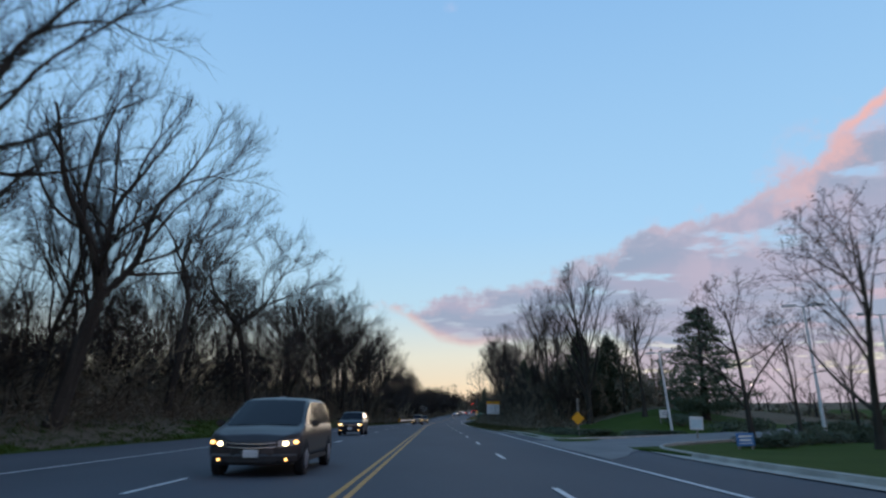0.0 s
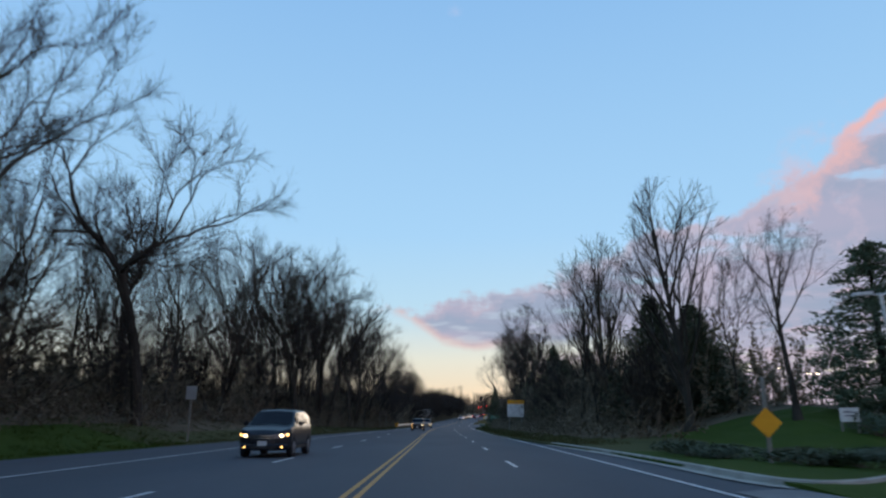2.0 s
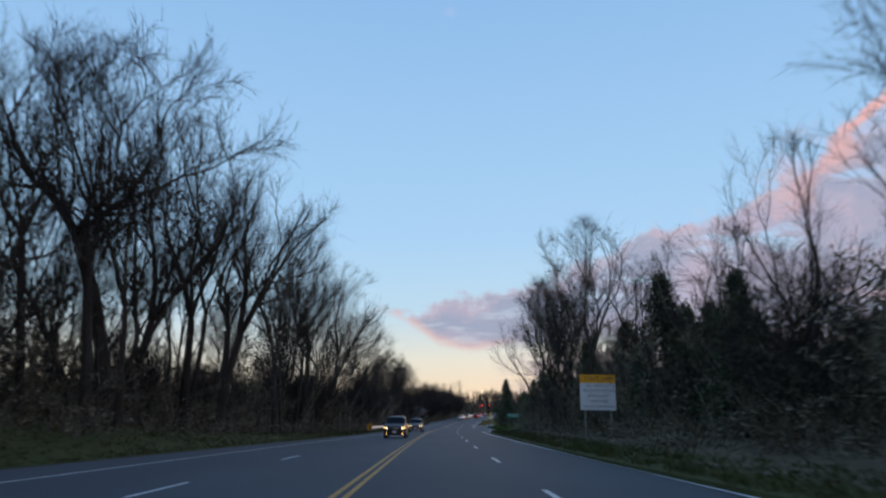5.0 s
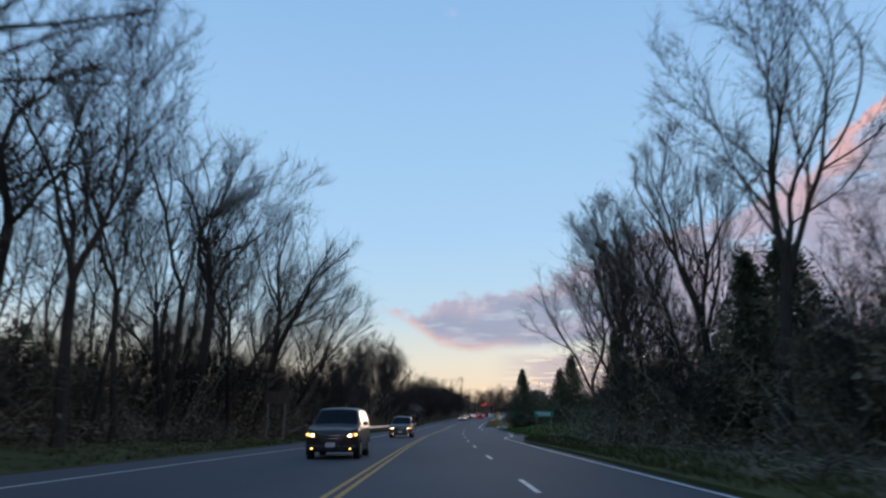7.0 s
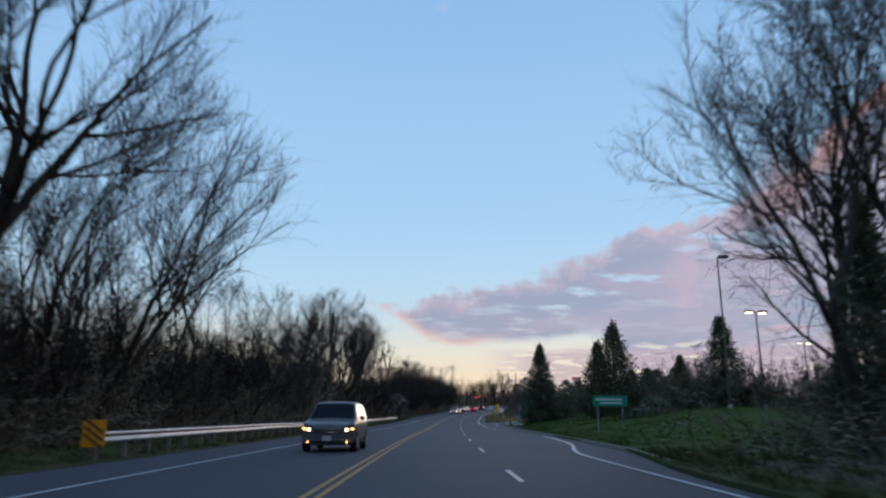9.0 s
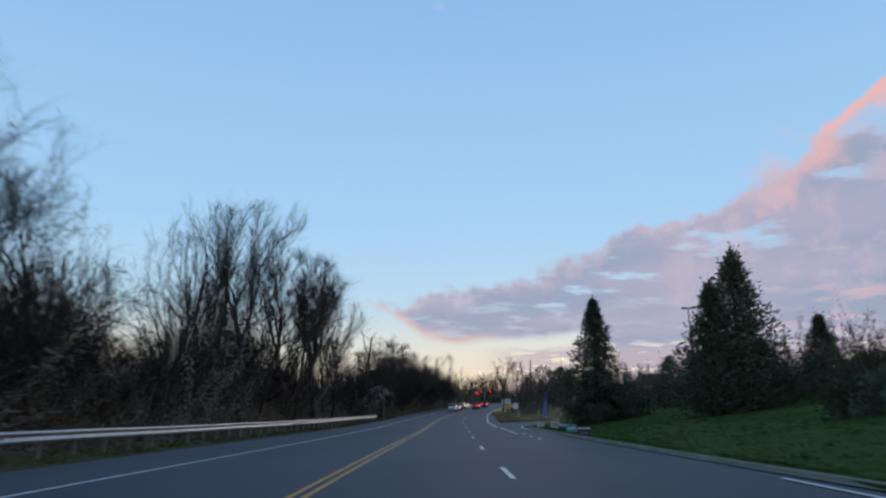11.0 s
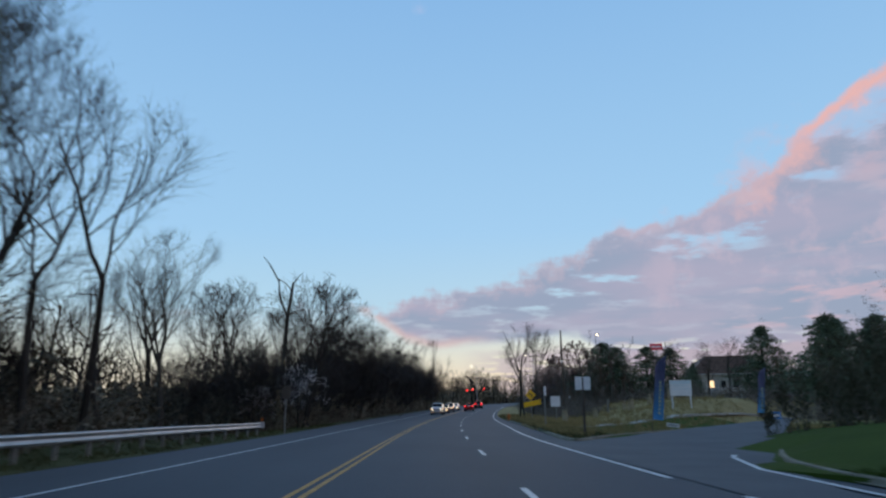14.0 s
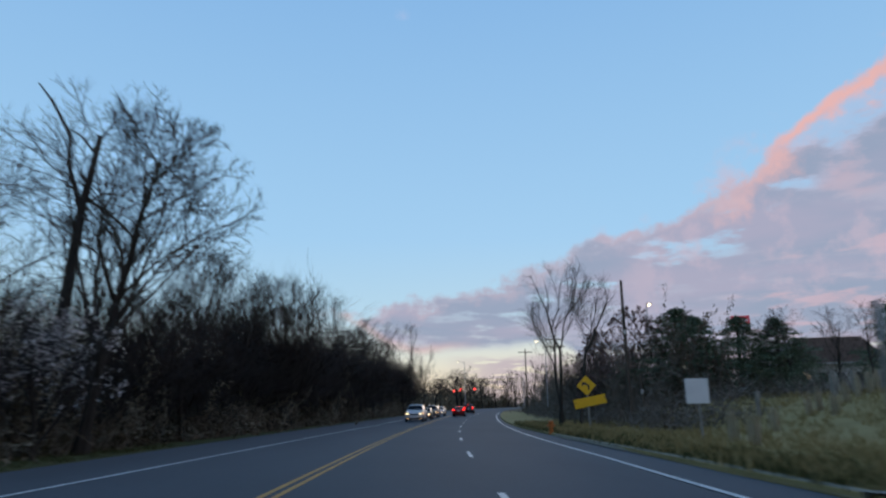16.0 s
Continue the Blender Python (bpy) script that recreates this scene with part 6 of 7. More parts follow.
# ---- guardrail ----
def guardrail():
    y0, y1 = 162.0, 274.6
    u_at = spline([(150, -7.3), (162, -7.4), (190, -8.6), (280, -8.3)])
    ob = thing("guardrail", Matrix(), "long galvanised steel guardrail on steel posts", "guardrail")
    ys = np.arange(y0, y1 + 0.1, 1.905)
    post = None
    for y in ys:
        x = float(centre(y)) + float(u_at(y))
        z = float(land_z(x, y))
        if post is None:
            post = part("post", bm_box((0.12, 0.1, 1.05), (0, 0, 0.22), 0.008), M_POST, ob)
            me = post.data
        else:
            post = new("post", me)
            post.parent = ob
        post.matrix_basis = Matrix.Translation((x - 0.1, y, z))
    prof = [(0.0, 0.76), (0.035, 0.74), (0.05, 0.70), (0.02, 0.645), (0.005, 0.605), (0.02, 0.565), (0.05, 0.51), (0.035, 0.465), (0.0, 0.445)]
    fine = np.linspace(y0 - 0.4, y1 + 0.4, 60)
    for k in range(6):
        seg = fine[k * 10:min(k * 10 + 11, 60)]
        verts = []
        for y in seg:
            x = float(centre(y)) + float(u_at(y))
            z = float(land_z(x, y))
            verts.extend([(x + dx, y, z + h) for dx, h in prof] + [(x + dx - 0.012, y, z + h) for dx, h in reversed(prof)])
        n = len(prof) * 2
        faces = []
        for i in range(len(seg) - 1):
            for j in range(n):
                faces.append((i * n + j, i * n + (j + 1) % n, (i + 1) * n + (j + 1) % n, (i + 1) * n + j))
        link_mesh("beam", verts, faces, M_STEEL, ob)
    for y in (y0 - 0.5, y1 + 0.5):
        x = float(centre(y)) + float(u_at(y))
        z = float(land_z(x, y))
        e = part("end_panel", bm_box((0.62, 0.03, 0.72), (x + 0.05, y, z + 0.72), 0.02) if y < 200 else bm_tube(0.16, 0.16, (x - 0.02, y - 0.1, z + 0.44), (x - 0.02, y - 0.1, z + 0.77), 12), M_SIGNORANGE if y < 200 else M_STEEL, ob, "orange striped end panel" if y < 200 else "steel end piece")
        if y > 200:
            part("reflector", bm_box((0.14, 0.04, 0.22), (x + 0.02, y - 0.25, z + 0.92), 0.02), M_HYDRANT, ob, "small red reflector")
        if y < 200:
            for k in range(3):
                part("stripe", bm_box((0.62, 0.006, 0.07), (x + 0.05, y - 0.02, z + 0.52 + k * 0.2), 0, None, Matrix.Rotation(radians(35), 4, "Y")), M_INK, e)
    return ob


guardrail()
h = thing("hydrant", pose(15.6, 308.5, on_land(15.6, 308.5)), "small orange hydrant in the verge grass", "hydrant")
part("barrel", bm_tube(0.13, 0.11, (0, 0, -0.1), (0, 0, 0.55), 12), M_HYDRANT, h)
part("bonnet", bm_ball(0.14, (0, 0, 0.56), None, (1, 1, 0.8)), M_HYDRANT, h)
part("outlet", bm_tube(0.06, 0.06, (-0.22, 0, 0.4), (0.22, 0, 0.4), 10), M_HYDRANT, h)
# plain box posts stand in for tan clumps of dead stalks
for px, py in ((25.3, 304), (31.5, 307), (33.5, 308), (35.5, 308.5)):
    p = thing("wooden_post", pose(px, py, on_land(px, py), 0, rng.uniform(-4, 4), 0), "post-shaped stand-in for a clump of dead stalks in the dry meadow", "post", "meadow posts")
    part("post", bm_box((0.18, 0.18, 1.6), (0, 0, 0.55), 0.02), M_POST, p)


# ---- buildings beyond the meadow ----
def building(x, y, w, d, wall_h, roof_h, wall_mat, label, z=None, yaw=0, windows=5, flat=False):
    ob = thing("building", pose(x, y, on_land(x, y) if z is None else z, 0, 0, yaw), label, "building")
    part("wall", bm_box((w, d, wall_h + 1), (0, 0, (wall_h - 1) / 2)), wall_mat, ob)
    if flat:
        part("parapet", bm_box((w + 0.4, d + 0.4, 0.7), (0, 0, wall_h + 0.2), 0.03), M_SIDING, ob)
    else:
        bm = bm_prism([(-w / 2 - 0.6, wall_h - 0.1), (w / 2 + 0.6, wall_h - 0.1), (w * 0.30, wall_h + roof_h), (-w * 0.30, wall_h + roof_h)], -d / 2 - 0.6, d / 2 + 0.6)
        part("roof", bm, M_ROOF, ob)
        part("eave", bm_box((w + 1.3, d + 1.3, 0.22), (0, 0, wall_h - 0.12)), M_SIDING, ob)
    for i in range(windows):
        wx = -w / 2 + w * (i + 0.5) / windows
        win = part("window", bm_box((w / windows * 0.5, 0.12, 1.3), (wx, -d / 2 - 0.03, wall_h * 0.55), 0.02), M_SIDING, ob)
        part("pane", bm_box((w / windows * 0.42, 0.05, 1.12), (wx, -d / 2 - 0.10, wall_h * 0.55)), M_WINDOWLIT if i == 1 else M_GLASS, win)
    return ob


building(62, 356, 12, 14, 4.0, 3.0, M_SIDING, "low building with a brown hipped roof and pale walls", None, -15, 6)
building(88, 352, 34, 16, 4.6, 0, M_BRICK, "long low brick building behind the car park", None, -12, 8, True)
building(70, 300, 20, 18, 6.4, 0, M_BRICK, "flat-roofed brick building showing above the hedge", None, -10, 0, True)
rs = thing("shop_sign", pose(44.2, 339.6, on_land(44.2, 339.6), 0, 0, -12), "red shop sign with a pale band on a tall pole", "sign")
part("pole", bm_tube(0.15, 0.13, (0, 0, -0.3), (0, 0, 12.0 - on_land(44.2, 339.6)), 8), M_SIGNGREY, rs)
part("panel", bm_box((1.9, 0.3, 1.0), (0, 0, 12.3 - on_land(44.2, 339.6)), 0.03), M_REDSIGN, rs)
part("band", bm_box((1.5, 0.02, 0.22), (0, -0.17, 12.3 - on_land(44.2, 339.6))), M_SIGNWHITE, rs)


# ---- shrubs, blossom and grass ----
def shrub_mesh(seed, leaves=900, mat=None, leaf=(0.04, 0.10)):
    """A rounded evergreen shrub of small leaves, one metre high and two wide, with gaps."""
    r = random.Random(seed)
    lumps = [(Vector((r.uniform(-0.65, 0.65), r.uniform(-0.65, 0.65), r.uniform(0.25, 0.62))), r.uniform(0.28, 0.45)) for _ in range(9)]
    verts, faces = [], []
    for _ in range(leaves):
        c, rad = r.choice(lumps)
        d = Vector((r.gauss(0, 1), r.gauss(0, 1), r.gauss(0.2, 0.9))).normalized()
        p = c + d * rad * r.uniform(0.75, 1.1)
        if p.z < 0.0:
            p.z = r.uniform(0, 0.2)
        a = (d + Vector((r.gauss(0, 0.6), r.gauss(0, 0.6), r.gauss(0, 0.6)))).normalized() * r.uniform(*leaf)
        b = a.orthogonal().normalized() * a.length * 0.5
        i = len(verts)
        verts.extend((p - a, p + b, p + a, p - b))
        faces.append((i, i + 1, i + 2, i + 3))
    me = bpy.data.meshes.new("foliage")
    me.from_pydata([tuple(v) for v in verts], [], faces)
    me.update()
    me.materials.append(mat or M_NEEDLE)
    ch = [(2, [Vector((0, 0, -0.1)), c * 0.6, c], [0.03, 0.02, 0.012]) for c, _ in lumps]
    return me, chains_mesh("branch_frame", ch, M_BRUSH)


SHRUBS = [shrub_mesh(90 + i) for i in range(3)]


def shrub(x, y, wide, tall, label, group, kind=None):
    k = kind or rng.choice(SHRUBS)
    ob = thing("shrub", Matrix.LocRotScale((x, y, on_land(x, y, -0.03)), Euler((0, 0, rng.uniform(0, 6.28))), (wide / 2, wide / 2, tall)), label, "shrub", group)
    for me in k:
        p = new(me.name.split(".")[0], me)
        p.parent = ob


for i in range(9):
    shrub(8.3 + rng.uniform(0, 3.2), 45.2 + i * 0.95, rng.uniform(1.6, 2.4), rng.uniform(0.45, 0.62), "low dark evergreen shrub in the verge bed", "verge shrubs")
for i in range(7):
    shrub(13.2 + i * 0.7, 48.4 + i * 0.55 + rng.uniform(-0.5, 0.5), rng.uniform(1.6, 2.4), rng.uniform(0.36, 0.5), "low dark evergreen shrub at the driveway corner", "driveway shrubs")
for i in range(12):
    shrub(13.2 + i * 0.85, 28.6 + i * 0.5 + rng.uniform(-0.6, 0.6), rng.uniform(1.4, 2.2), rng.uniform(0.5, 0.9), "low dark shrub in the mulched corner bed", "corner shrubs")
for i in range(16):
    shrub(21 + i * 1.9, 57 + rng.uniform(-3, 3) - i * 0.5, rng.uniform(3, 4.5), rng.uniform(0.9, 1.5), "dark hedge shrub beyond the driveway", "driveway hedge")
for i in range(7):
    shrub(17.2 + rng.uniform(-2.4, 2.6), 235 + rng.uniform(-1.8, 2.2), rng.uniform(2.2, 3.2), rng.uniform(1.4, 2.4), "dark evergreen shrub under the tall spruce", "spruce shrubs")
for i in range(8):
    shrub(19 + i * 1.2, 205 + rng.uniform(-3, 3) + i * 0.8, rng.uniform(2.2, 3.4), rng.uniform(1.2, 2.0), "dark evergreen shrub among the cedars", "cedar shrubs")
BLOSSOM = budding_kind(161, 5, M_BLOSSOM, limbs=9, spread=0.75, kids=(5, 4, 3), fork=0.12, dome=0.5, twig=0.008)
for x, y, t, turn in ((-4.9, 293.5, 5.4, 0), (-6.6, 297, 5.0, 100), (-7.0, 287.5, 3.6, 200)):
    plant(BLOSSOM, x, y, t, turn, "small spreading tree covered in pale spring blossom", name="blossom_tree", group="blossoming trees")


def grass_tuft(seed, blades=7):
    r = random.Random(seed)
    verts, faces = [], []
    for _ in range(blades):
        a = r.uniform(0, 6.28)
        p = Vector((r.gauss(0, 0.10), r.gauss(0, 0.10), -0.02))
        out = Vector((math.cos(a), math.sin(a), 0)) * r.uniform(0.03, 0.12)
        side = Vector((-math.sin(a), math.cos(a), 0)) * r.uniform(0.008, 0.016)
        t = r.uniform(0.10, 0.24)
        i = len(verts)
        verts.extend((p - side, p + side, p + out * 0.5 + side * 0.6 + Vector((0, 0, t * 0.7)), p + out + Vector((0, 0, t))))
        faces.extend(((i, i + 1, i + 2), (i, i + 2, i + 3)))
    me = bpy.data.meshes.new("tuft")
    me.from_pydata([tuple(v) for v in verts], [], faces)
    me.update()
    return [me]


TUFTS = [grass_tuft(100 + i) for i in range(4)]


def grass(name, label, n, y0, y1, u0, u1, mat, seed, tall=1.0):
    r = random.Random(seed)
    places = []
    while len(places) < n:
        y = r.uniform(y0, y1)
        edge = float(pave_r(y)) if u0 > 0 else float(pave_l(y))
        u = edge + math.copysign(0.25 + (r.random() ** 1.6) * (u1 - u0), u0)
        x = float(centre(y)) + u
        if float(driveway_amount(x, y)) > 0.05:
            continue
        places.append((x, y, on_land(x, y), r.uniform(0, 6.28), r.uniform(0.8, 1.8), tall * r.uniform(0.6, 1.3)))
    return scatter(name, TUFTS, places, [mat], label, "grass")


grass("grass", "short green grass on the mound", 3200, 172, 246, 1, 11, M_GRASS, 21, 0.5)
grass("grass", "rough olive and straw grass of the verge", 2600, 262, 330, 1, 3, M_VERGE, 22, 1.0)
grass("meadow_grass", "dry straw-coloured meadow grass", 4200, 264, 330, 3, 22, M_MEADOW, 23, 1.7)
grass("grass", "short green grass beside the shoulder", 1500, 10, 66, -1, 5, M_GRASS, 24, 0.9)
grass("grass", "short olive grass beside the shoulder", 1700, 62, 150, -1, 5, M_VERGE, 27, 0.8)
grass("grass", "short olive grass below the guardrail", 2000, 150, 300, -1, 4, M_VERGE, 25, 0.9)
grass("grass", "rough olive grass along the thicket", 2200, 62, 168, 1, 4, M_VERGE, 26, 1.0)


def straw_clump(seed):
    """A stiff upright clump of last year's tall grass, about one metre high."""
    r = random.Random(seed)
    verts, faces = [], []
    for _ in range(70):
        a = r.uniform(0, 6.28)
        p = Vector((r.gauss(0, 0.07), r.gauss(0, 0.07), -0.05))
        out = Vector((math.cos(a), math.sin(a), 0)) * r.uniform(0.02, 0.16)
        side = Vector((-math.sin(a), math.cos(a), 0)) * r.uniform(0.006, 0.014)
        t = r.uniform(0.6, 1.1)
        i = len(verts)
        verts.extend((p - side, p + side, p + out * 0.5 + side + Vector((0, 0, t * 0.6)), p + out * 0.5 - side + Vector((0, 0, t * 0.6)), p + out + Vector((0, 0, t))))
        faces.extend(((i, i + 1, i + 2, i + 3), (i + 3, i + 2, i + 4)))
    me = bpy.data.meshes.new("straw")
    me.from_pydata([tuple(v) for v in verts], [], faces)
    me.update()
    me.materials.append(M_STRAW)
    return me


STRAW = [straw_clump(140 + i) for i in range(3)]
for i, (x, y, t) in enumerate(((26.0, 300.8, 1.0), (27.1, 301.7, 1.1), (25.8, 298.6, 0.9), (31.2, 304.5, 1.2), (32.2, 305.0, 1.3), (33.0, 305.5, 1.2), (18.0, 292.6, 1.0), (17.7, 290.7, 1.1), (22.0, 297.0, 0.9), (29.4, 303.0, 1.1))):
    c = new("grass_clump", STRAW[i % 3])
    c.matrix_basis = Matrix.LocRotScale((x, y, on_land(x, y)), Euler((0, 0, i * 1.3)), (1.3, 1.3, t * 1.15))
    tagged(c, "stiff clump of straw-coloured dead grass in the meadow", "grass clump", "dead grass clumps")


# ---- vehicles ----
def vehicle(name, label, paint, u, y, length=4.7, width=1.84, height=1.70, hood=1.02, nose=0.95, rake=0.75, tail="wagon", away=False, bed=False, lights=True, clearance=0.22, brake=True):
    """A car at rest on the road: y is its end nearest the camera; away: its back is turned to the camera."""
    slope = math.degrees(math.atan2(float(centre(y + 4) - centre(y)), 4))
    grade = math.degrees(math.atan2(float(road_z(y + 4) - road_z(y)), 4))
    cx = float(centre(y + length / 2)) + u
    ob = thing(name, pose(cx, y + length / 2, float(road_z(y + length / 2)) + 0.01, grade, 0, -slope + (180 if away else 0)), label, "car", "traffic on the road")
    L, W, H = length, width / 2, height
    f, b = -L / 2, L / 2
    belt = hood + 0.05
    ws, rs = f + nose, f + nose + rake
    re = f + L * 0.60 if bed else b - (0.42 if tail == "wagon" else 1.25)
    top_line = [(f, 0.62), (f + 0.05, hood - 0.26), (f + 0.20, hood - 0.13), (f + 0.55, hood - 0.03), (ws, hood + 0.05), (rs, H - 0.07), (rs + 0.25, H - 0.02), (rs + 0.6, H), (re - 0.5, H), (re, H - 0.06)]
    if bed:
        top_line += [(re + 0.18, belt + 0.03), (b - 0.02, belt + 0.03), (b, belt)]
    elif tail == "wagon":
        top_line += [(re + 0.10, H - 0.13), (b - 0.10, belt + 0.02), (b - 0.03, belt - 0.12), (b, 0.75)]
    else:
        top_line += [(b - 0.62, belt + 0.05), (b - 0.10, belt - 0.01), (b - 0.03, belt - 0.12), (b, 0.72)]
    ty, tz = [p[0] for p in top_line], [p[1] for p in top_line]

    def top(yy):
        return float(np.interp(yy, ty, tz))

    def wide(yy):
        """Half width in plan: both ends are rounded."""
        return W * min(1.0, max(0.10, ((yy - f) / 0.34)) ** 0.36, max(0.10, ((b - yy) / 0.22)) ** 0.30)

    def front(x):
        return f + 0.34 * (abs(x) / W) ** 2.8

    def rail(yy):
        """Half width of the roof or bonnet edge."""
        t = top(yy)
        return wide(yy) * (0.93 - 0.19 * min(1.0, max(0.0, (t - belt) / (H - belt))))

    ys = sorted(set([f, f + 0.012, f + 0.04, f + 0.09, f + 0.16, f + 0.25, f + 0.36] + ty + list(np.linspace(f + 0.5, b - 0.3, 16)) + [b - 0.16, b - 0.08, b - 0.03, b]))
    bm, rings = bmesh.new(), []
    for yy in ys:
        t, w, r = top(yy), wide(yy), rail(yy)
        low = clearance + (0.10 if f + 0.3 < yy < b - 0.3 else 0.02)
        sh = min(belt, t - 0.02)
        half = [(w * 0.90, low), (w * 0.985, low + 0.10), (w, 0.50 if sh > 0.56 else low + 0.14), (w * 0.992, sh * 0.82), (w * 0.965, sh - 0.03), (w * 0.945, sh), (r + (w * 0.945 - r) * 0.5, sh + (t - sh) * 0.5), (r, t - 0.045 * min(1, (t - sh) * 4)), (r * 0.82, t - 0.012), (r * 0.45, t), (0, t + 0.012)]
        rings.append([bm.verts.new((x, yy, z)) for x, z in half] + [bm.verts.new((-x, yy, z)) for x, z in reversed(half[:-1])])
    for a, c in zip(rings, rings[1:]):
        for i in range(len(a) - 1):
            bm.faces.new((a[i], a[i + 1], c[i + 1], c[i]))
        bm.faces.new((a[-1], a[0], c[0], c[-1]))
    bm.faces.new(rings[0])
    bm.faces.new(rings[-1][::-1])
    bmesh.ops.recalc_face_normals(bm, faces=bm.faces)
    body = part("body", bm, paint, ob)
    for poly in body.data.polygons:
        poly.use_smooth = True

    def sheet(grid, nm, mat, parent=ob, lab="", thick=0.012):
        """A curved plate through a grid of points."""
        b2 = bmesh.new()
        vs = [[b2.verts.new(p) for p in row] for row in grid]
        for r0, r1 in zip(vs, vs[1:]):
            for k in range(len(r0) - 1):
                b2.faces.new((r0[k], r0[k + 1], r1[k + 1], r1[k]))
        bmesh.ops.recalc_face_normals(b2, faces=b2.faces)
        bmesh.ops.solidify(b2, geom=b2.faces[:], thickness=thick)
        return part(nm, b2, mat, parent, lab)

    def across(yy, k, lift=0.016):
        r = rail(yy)
        return (k * r, yy, top(yy) + lift - 0.035 * abs(k) ** 3)

    xs = [-0.93, -0.6, -0.2, 0.2, 0.6, 0.93]
    sheet([[across(ws + 0.05 + (rs - ws - 0.09) * q / 3, k) for k in xs] for q in range(4)], "windscreen", M_GLASS)
    if not bed:
        y0, y1 = (re + 0.04, b - 0.13) if tail == "wagon" else (re + 0.02, b - 0.66)
        sheet([[across(y0 + (y1 - y0) * q / 3, k) for k in xs] for q in range(4)], "rear_window", M_GLASS)
    mid = (rs + re) / 2
    for s in (-1, 1):
        for a0, a1 in ((ws + 0.42, mid - 0.05), (mid + 0.05, re + (0.0 if bed else 0.12))):
            rows_ = []
            for q in range(5):
                yy = a0 + (a1 - a0) * q / 4
                w, r, t = wide(yy) * 0.945, rail(yy), top(yy)
                hi = min(0.84, max(0.12, (H - 0.07 - belt) / (H - belt)))
                rows_.append([(s * (w + (r - w) * k + 0.014), yy, belt + (t - belt) * k) for k in (0.07, hi * 0.5, hi)])
            sheet(rows_, "side_window", M_GLASS)
        part("mirror", bm_box((0.22, 0.11, 0.16), (s * (W + 0.10), ws + 0.46, belt + 0.06), 0.045), paint if not bed else M_TRIM, ob)
        part("sill", bm_box((0.05, L * 0.5, 0.12), (s * (W - 0.015), 0, clearance + 0.10), 0.02), M_TRIM, ob)
        for yy in (mid, ws + 0.50):
            part("door_handle", bm_box((0.03, 0.17, 0.03), (s * (W * 0.985 + 0.005), yy + 0.55, belt - 0.12), 0.01), paint, ob)
    # front
    nz = hood - 0.27
    gx = [k * W * 0.52 for k in (-1, -0.6, -0.2, 0.2, 0.6, 1)]
    sheet([[(x, front(x) - 0.014, z) for x in gx] for z in (nz - 0.16, nz - 0.03)], "grille", M_TRIM, thick=0.03)
    for k in (-0.13, -0.05):
        sheet([[(x, front(x) - 0.034, nz + k + 0.10 * (abs(x) / W) ** 2 + o) for x in gx] for o in (-0.014, 0.014)], "grille_bar", M_CHROME, lab="chrome bar", thick=0.02)
    bx = [k * W * 0.92 for k in (-1, -0.7, -0.35, 0, 0.35, 0.7, 1)]
    sheet([[(x, front(x) - o, z) for x in bx] for z, o in ((clearance + 0.06, 0.0), (clearance + 0.10, 0.035), (0.42, 0.045), (0.47, 0.01))], "bumper", M_TRIM if bed else paint, thick=0.03)
    sheet([[(x, front(x) - 0.05, z) for x in gx] for z in (0.30, 0.39)], "air_intake", M_TRIM, thick=0.02)
    part("number_plate", bm_box((0.32, 0.02, 0.16), (0, f - 0.06, 0.48), 0.005), M_PLATE, ob)
    part("number_plate", bm_box((0.32, 0.02, 0.16), (0, b + 0.012, 0.74), 0.005), M_PLATE, ob)
    for s in (-1, 1):
        hx = [s * W * k for k in (0.55, 0.66, 0.77, 0.88, 0.95)]
        hl = sheet([[(x, front(x) - 0.012, nz + d + 0.13 * (abs(x) / W - 0.55)) for x in hx] for d in (-0.12, -0.05, 0.02)], "headlight", M_CHROME, thick=0.03)
        if lights and not away:
            lx, ax = s * W * 0.69, s * W * 0.89
            part("lamp", bm_ball(0.062, (lx, front(lx) - 0.01, nz - 0.04), None, (1.2, 0.6, 0.85)), M_HEAD, hl, "lit headlamp")
            part("indicator", bm_ball(0.055, (ax, front(ax) - 0.005, nz - 0.01), None, (1.3, 0.8, 0.75)), M_AMBER, hl, "lit amber side lamp")
            part("fog_lamp", bm_ball(0.032, (s * W * 0.72, front(W * 0.72) - 0.04, 0.35), None, (1, 0.6, 1)), M_AMBER, ob, "lit fog lamp")
        part("tail_light", bm_box((0.30, 0.10, 0.17) if tail == "sedan" else (0.17, 0.10, 0.36), (s * W * 0.80, b - 0.07, 0.86 if tail == "sedan" else 0.95), 0.03), M_TAIL if away else M_HYDRANT, ob, "lit red tail light" if away else "red tail light")
    if away and brake:
        part("brake_light", bm_box((0.30, 0.03, 0.03), (0, re + 0.06, H - 0.04), 0.005), M_TAIL, ob, "lit high brake light")
    for wy in (f + 0.90, b - 0.90):
        for s in (-1, 1):
            part("wheel_arch", bm_tube(0.40, 0.40, (s * (W - 0.16), wy, 0.36), (s * (W + 0.003), wy, 0.36), 24), M_TRIM, ob)
            tyre = part("tyre", bm_tube(0.335, 0.335, (s * (W - 0.20), wy, 0.335), (s * (W + 0.018), wy, 0.335), 24), M_TYRE, ob)
            bm = bm_tube(0.215, 0.20, (s * (W + 0.014), wy, 0.335), (s * (W + 0.028), wy, 0.335), 18)
            for k in range(5):
                a = 1.2566 * k
                bm_box((0.012, 0.045, 0.19), (s * (W + 0.034), wy + math.sin(a) * 0.10, 0.335 + math.cos(a) * 0.10), 0, bm, Matrix.Rotation(-a, 4, "X"))
            part("rim", bm, M_RIM, tyre)
    return ob


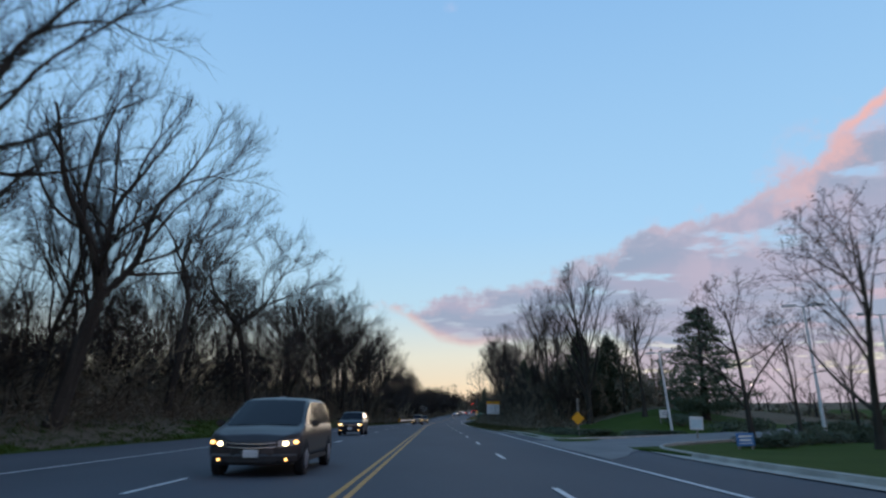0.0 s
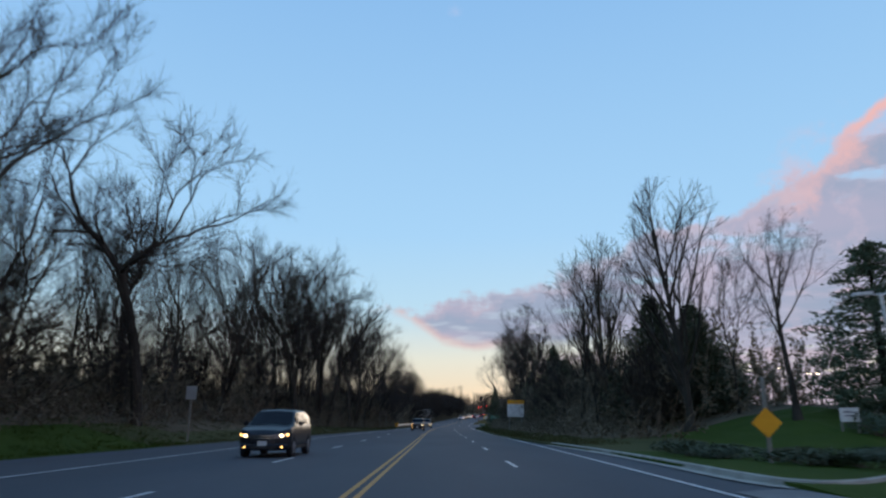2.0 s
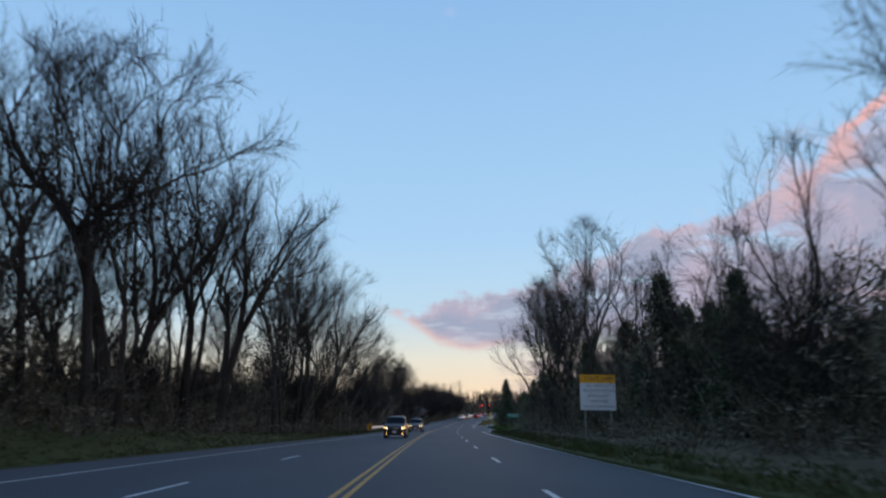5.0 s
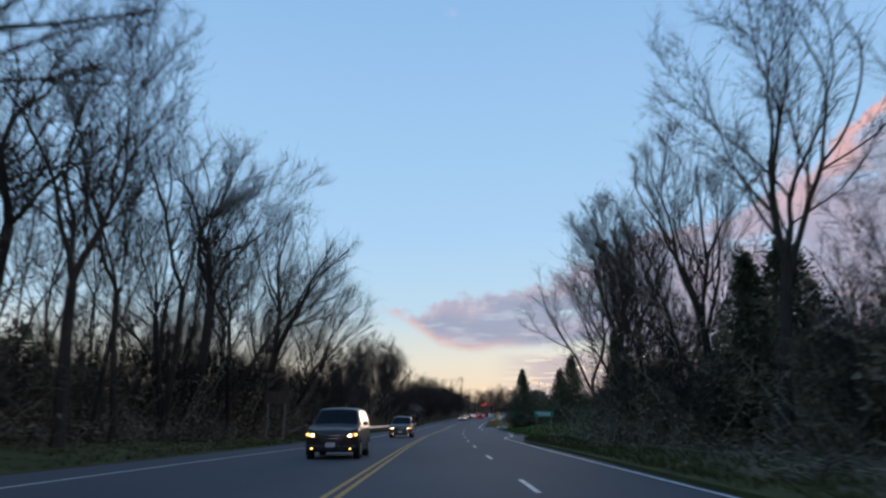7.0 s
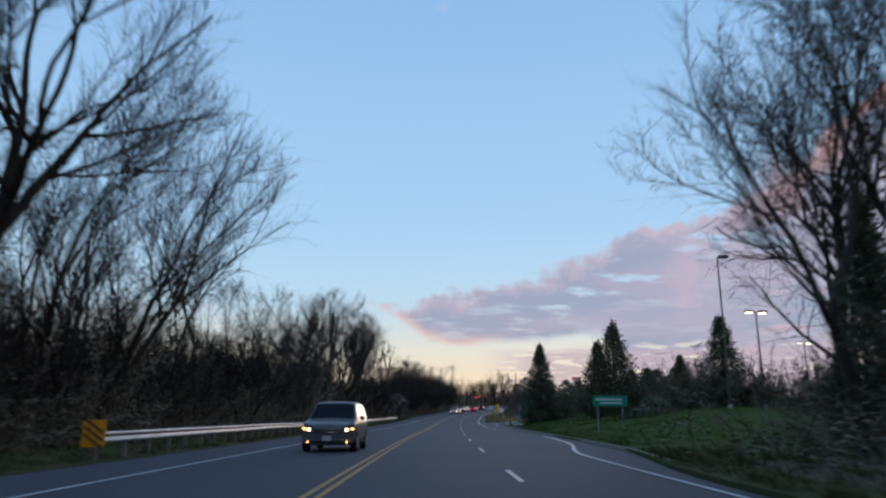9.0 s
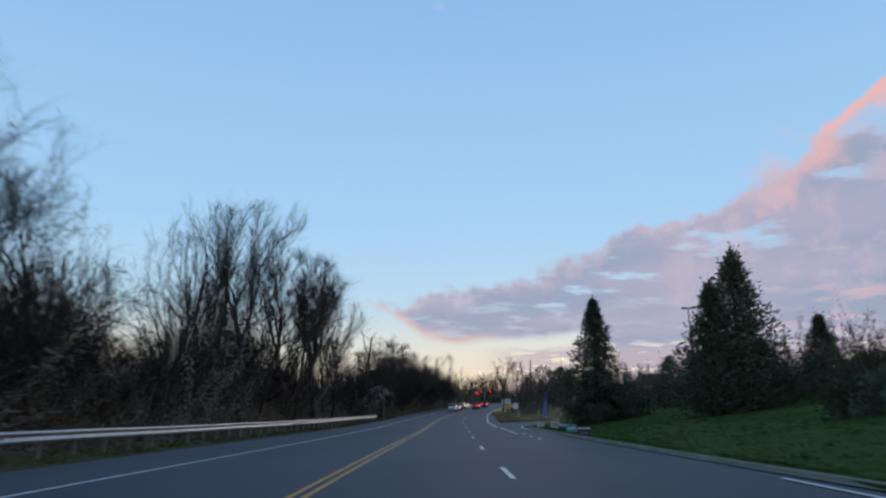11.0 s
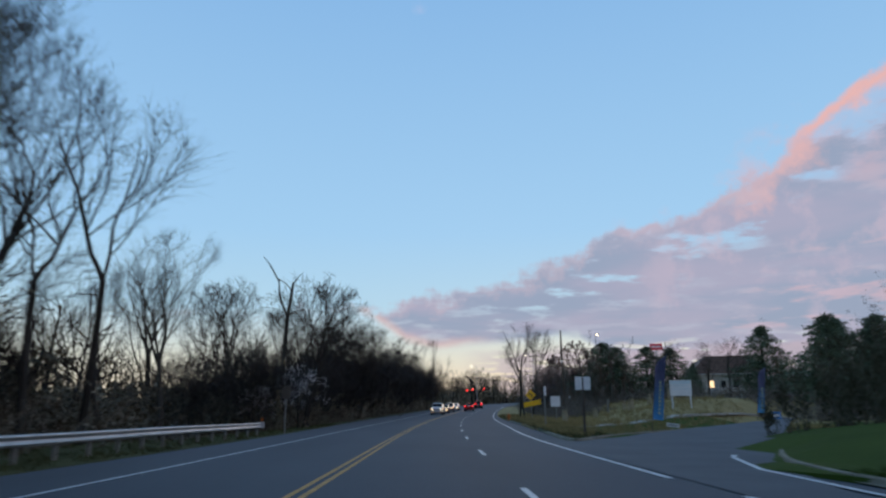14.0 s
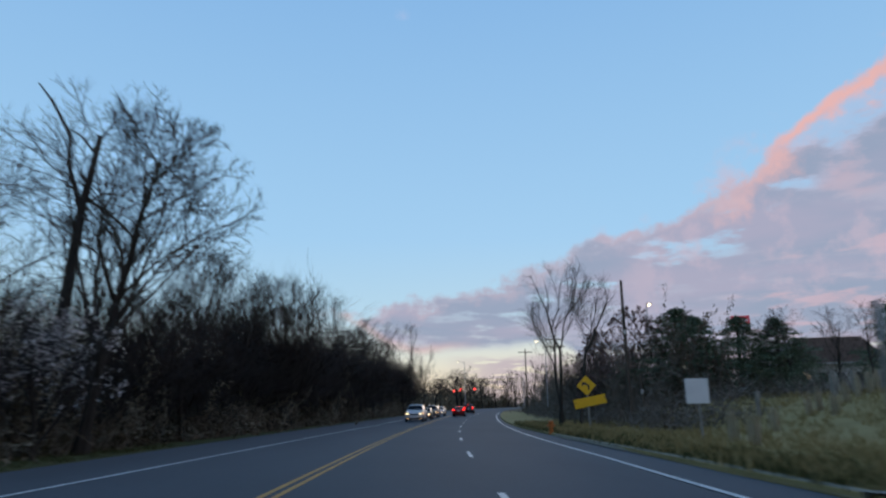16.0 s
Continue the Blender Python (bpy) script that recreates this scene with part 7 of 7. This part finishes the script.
P_SILVER = car_paint("silver_paint", (0.11, 0.11, 0.115))
P_TAUPE = car_paint("taupe_paint", (0.036, 0.033, 0.033))
P_DARK = car_paint("charcoal_paint", (0.035, 0.036, 0.04))
P_BLUE = car_paint("dark_blue_paint", (0.011, 0.013, 0.019))
P_WHITE = car_paint("white_paint", (0.55, 0.55, 0.56))
P_BROWN = car_paint("brown_paint", (0.035, 0.027, 0.024))
P_RED = car_paint("red_paint", (0.22, 0.02, 0.02))
vehicle("minivan", "dark taupe minivan with lit headlights in the oncoming lane", P_TAUPE, -2.4, 15.2, 5.1, 2.0, 1.72, 0.99, 0.90, 1.25)
vehicle("suv", "dark blue sport utility car with lit headlights, oncoming", P_BLUE, -4.7, 51.3, 4.55, 1.82, 1.68, 1.05, 1.05, 0.75)
vehicle("suv", "dark brown boxy car with lit headlights, oncoming", P_BROWN, -1.95, 131.0, 4.5, 1.85, 1.78, 1.10, 1.1, 0.6)
vehicle("suv", "grey sport utility car with lit headlights beside the guardrail", P_SILVER, -1.95, 167.2, 4.7, 1.92, 1.80, 1.08, 1.05, 0.75)
vehicle("pickup_truck", "white pickup heading a queue of oncoming cars", P_WHITE, -1.95, 347, 5.5, 2.0, 1.86, 1.18, 1.25, 0.65, bed=True)
vehicle("sedan", "dark saloon car with lit headlights in the oncoming queue", P_DARK, -1.9, 358, 4.7, 1.84, 1.46, 0.92, 1.1, 0.8, "sedan")
vehicle("suv", "grey sport utility car with lit headlights in the queue", P_SILVER, -1.9, 369, 4.6, 1.86, 1.70, 1.05, 1.0, 0.75)
vehicle("sedan", "pale saloon car with lit headlights in the queue", P_WHITE, -1.9, 381, 4.7, 1.84, 1.46, 0.92, 1.1, 0.8, "sedan")
vehicle("sedan", "dark red saloon car with lit brake lights ahead", P_RED, 1.85, 372, 4.7, 1.84, 1.45, 0.92, 1.1, 0.8, "sedan", True)
vehicle("suv", "dark car with lit brake lights waiting at the signal", P_DARK, 1.85, 402, 4.6, 1.86, 1.66, 1.05, 1.0, 0.75, "wagon", True)
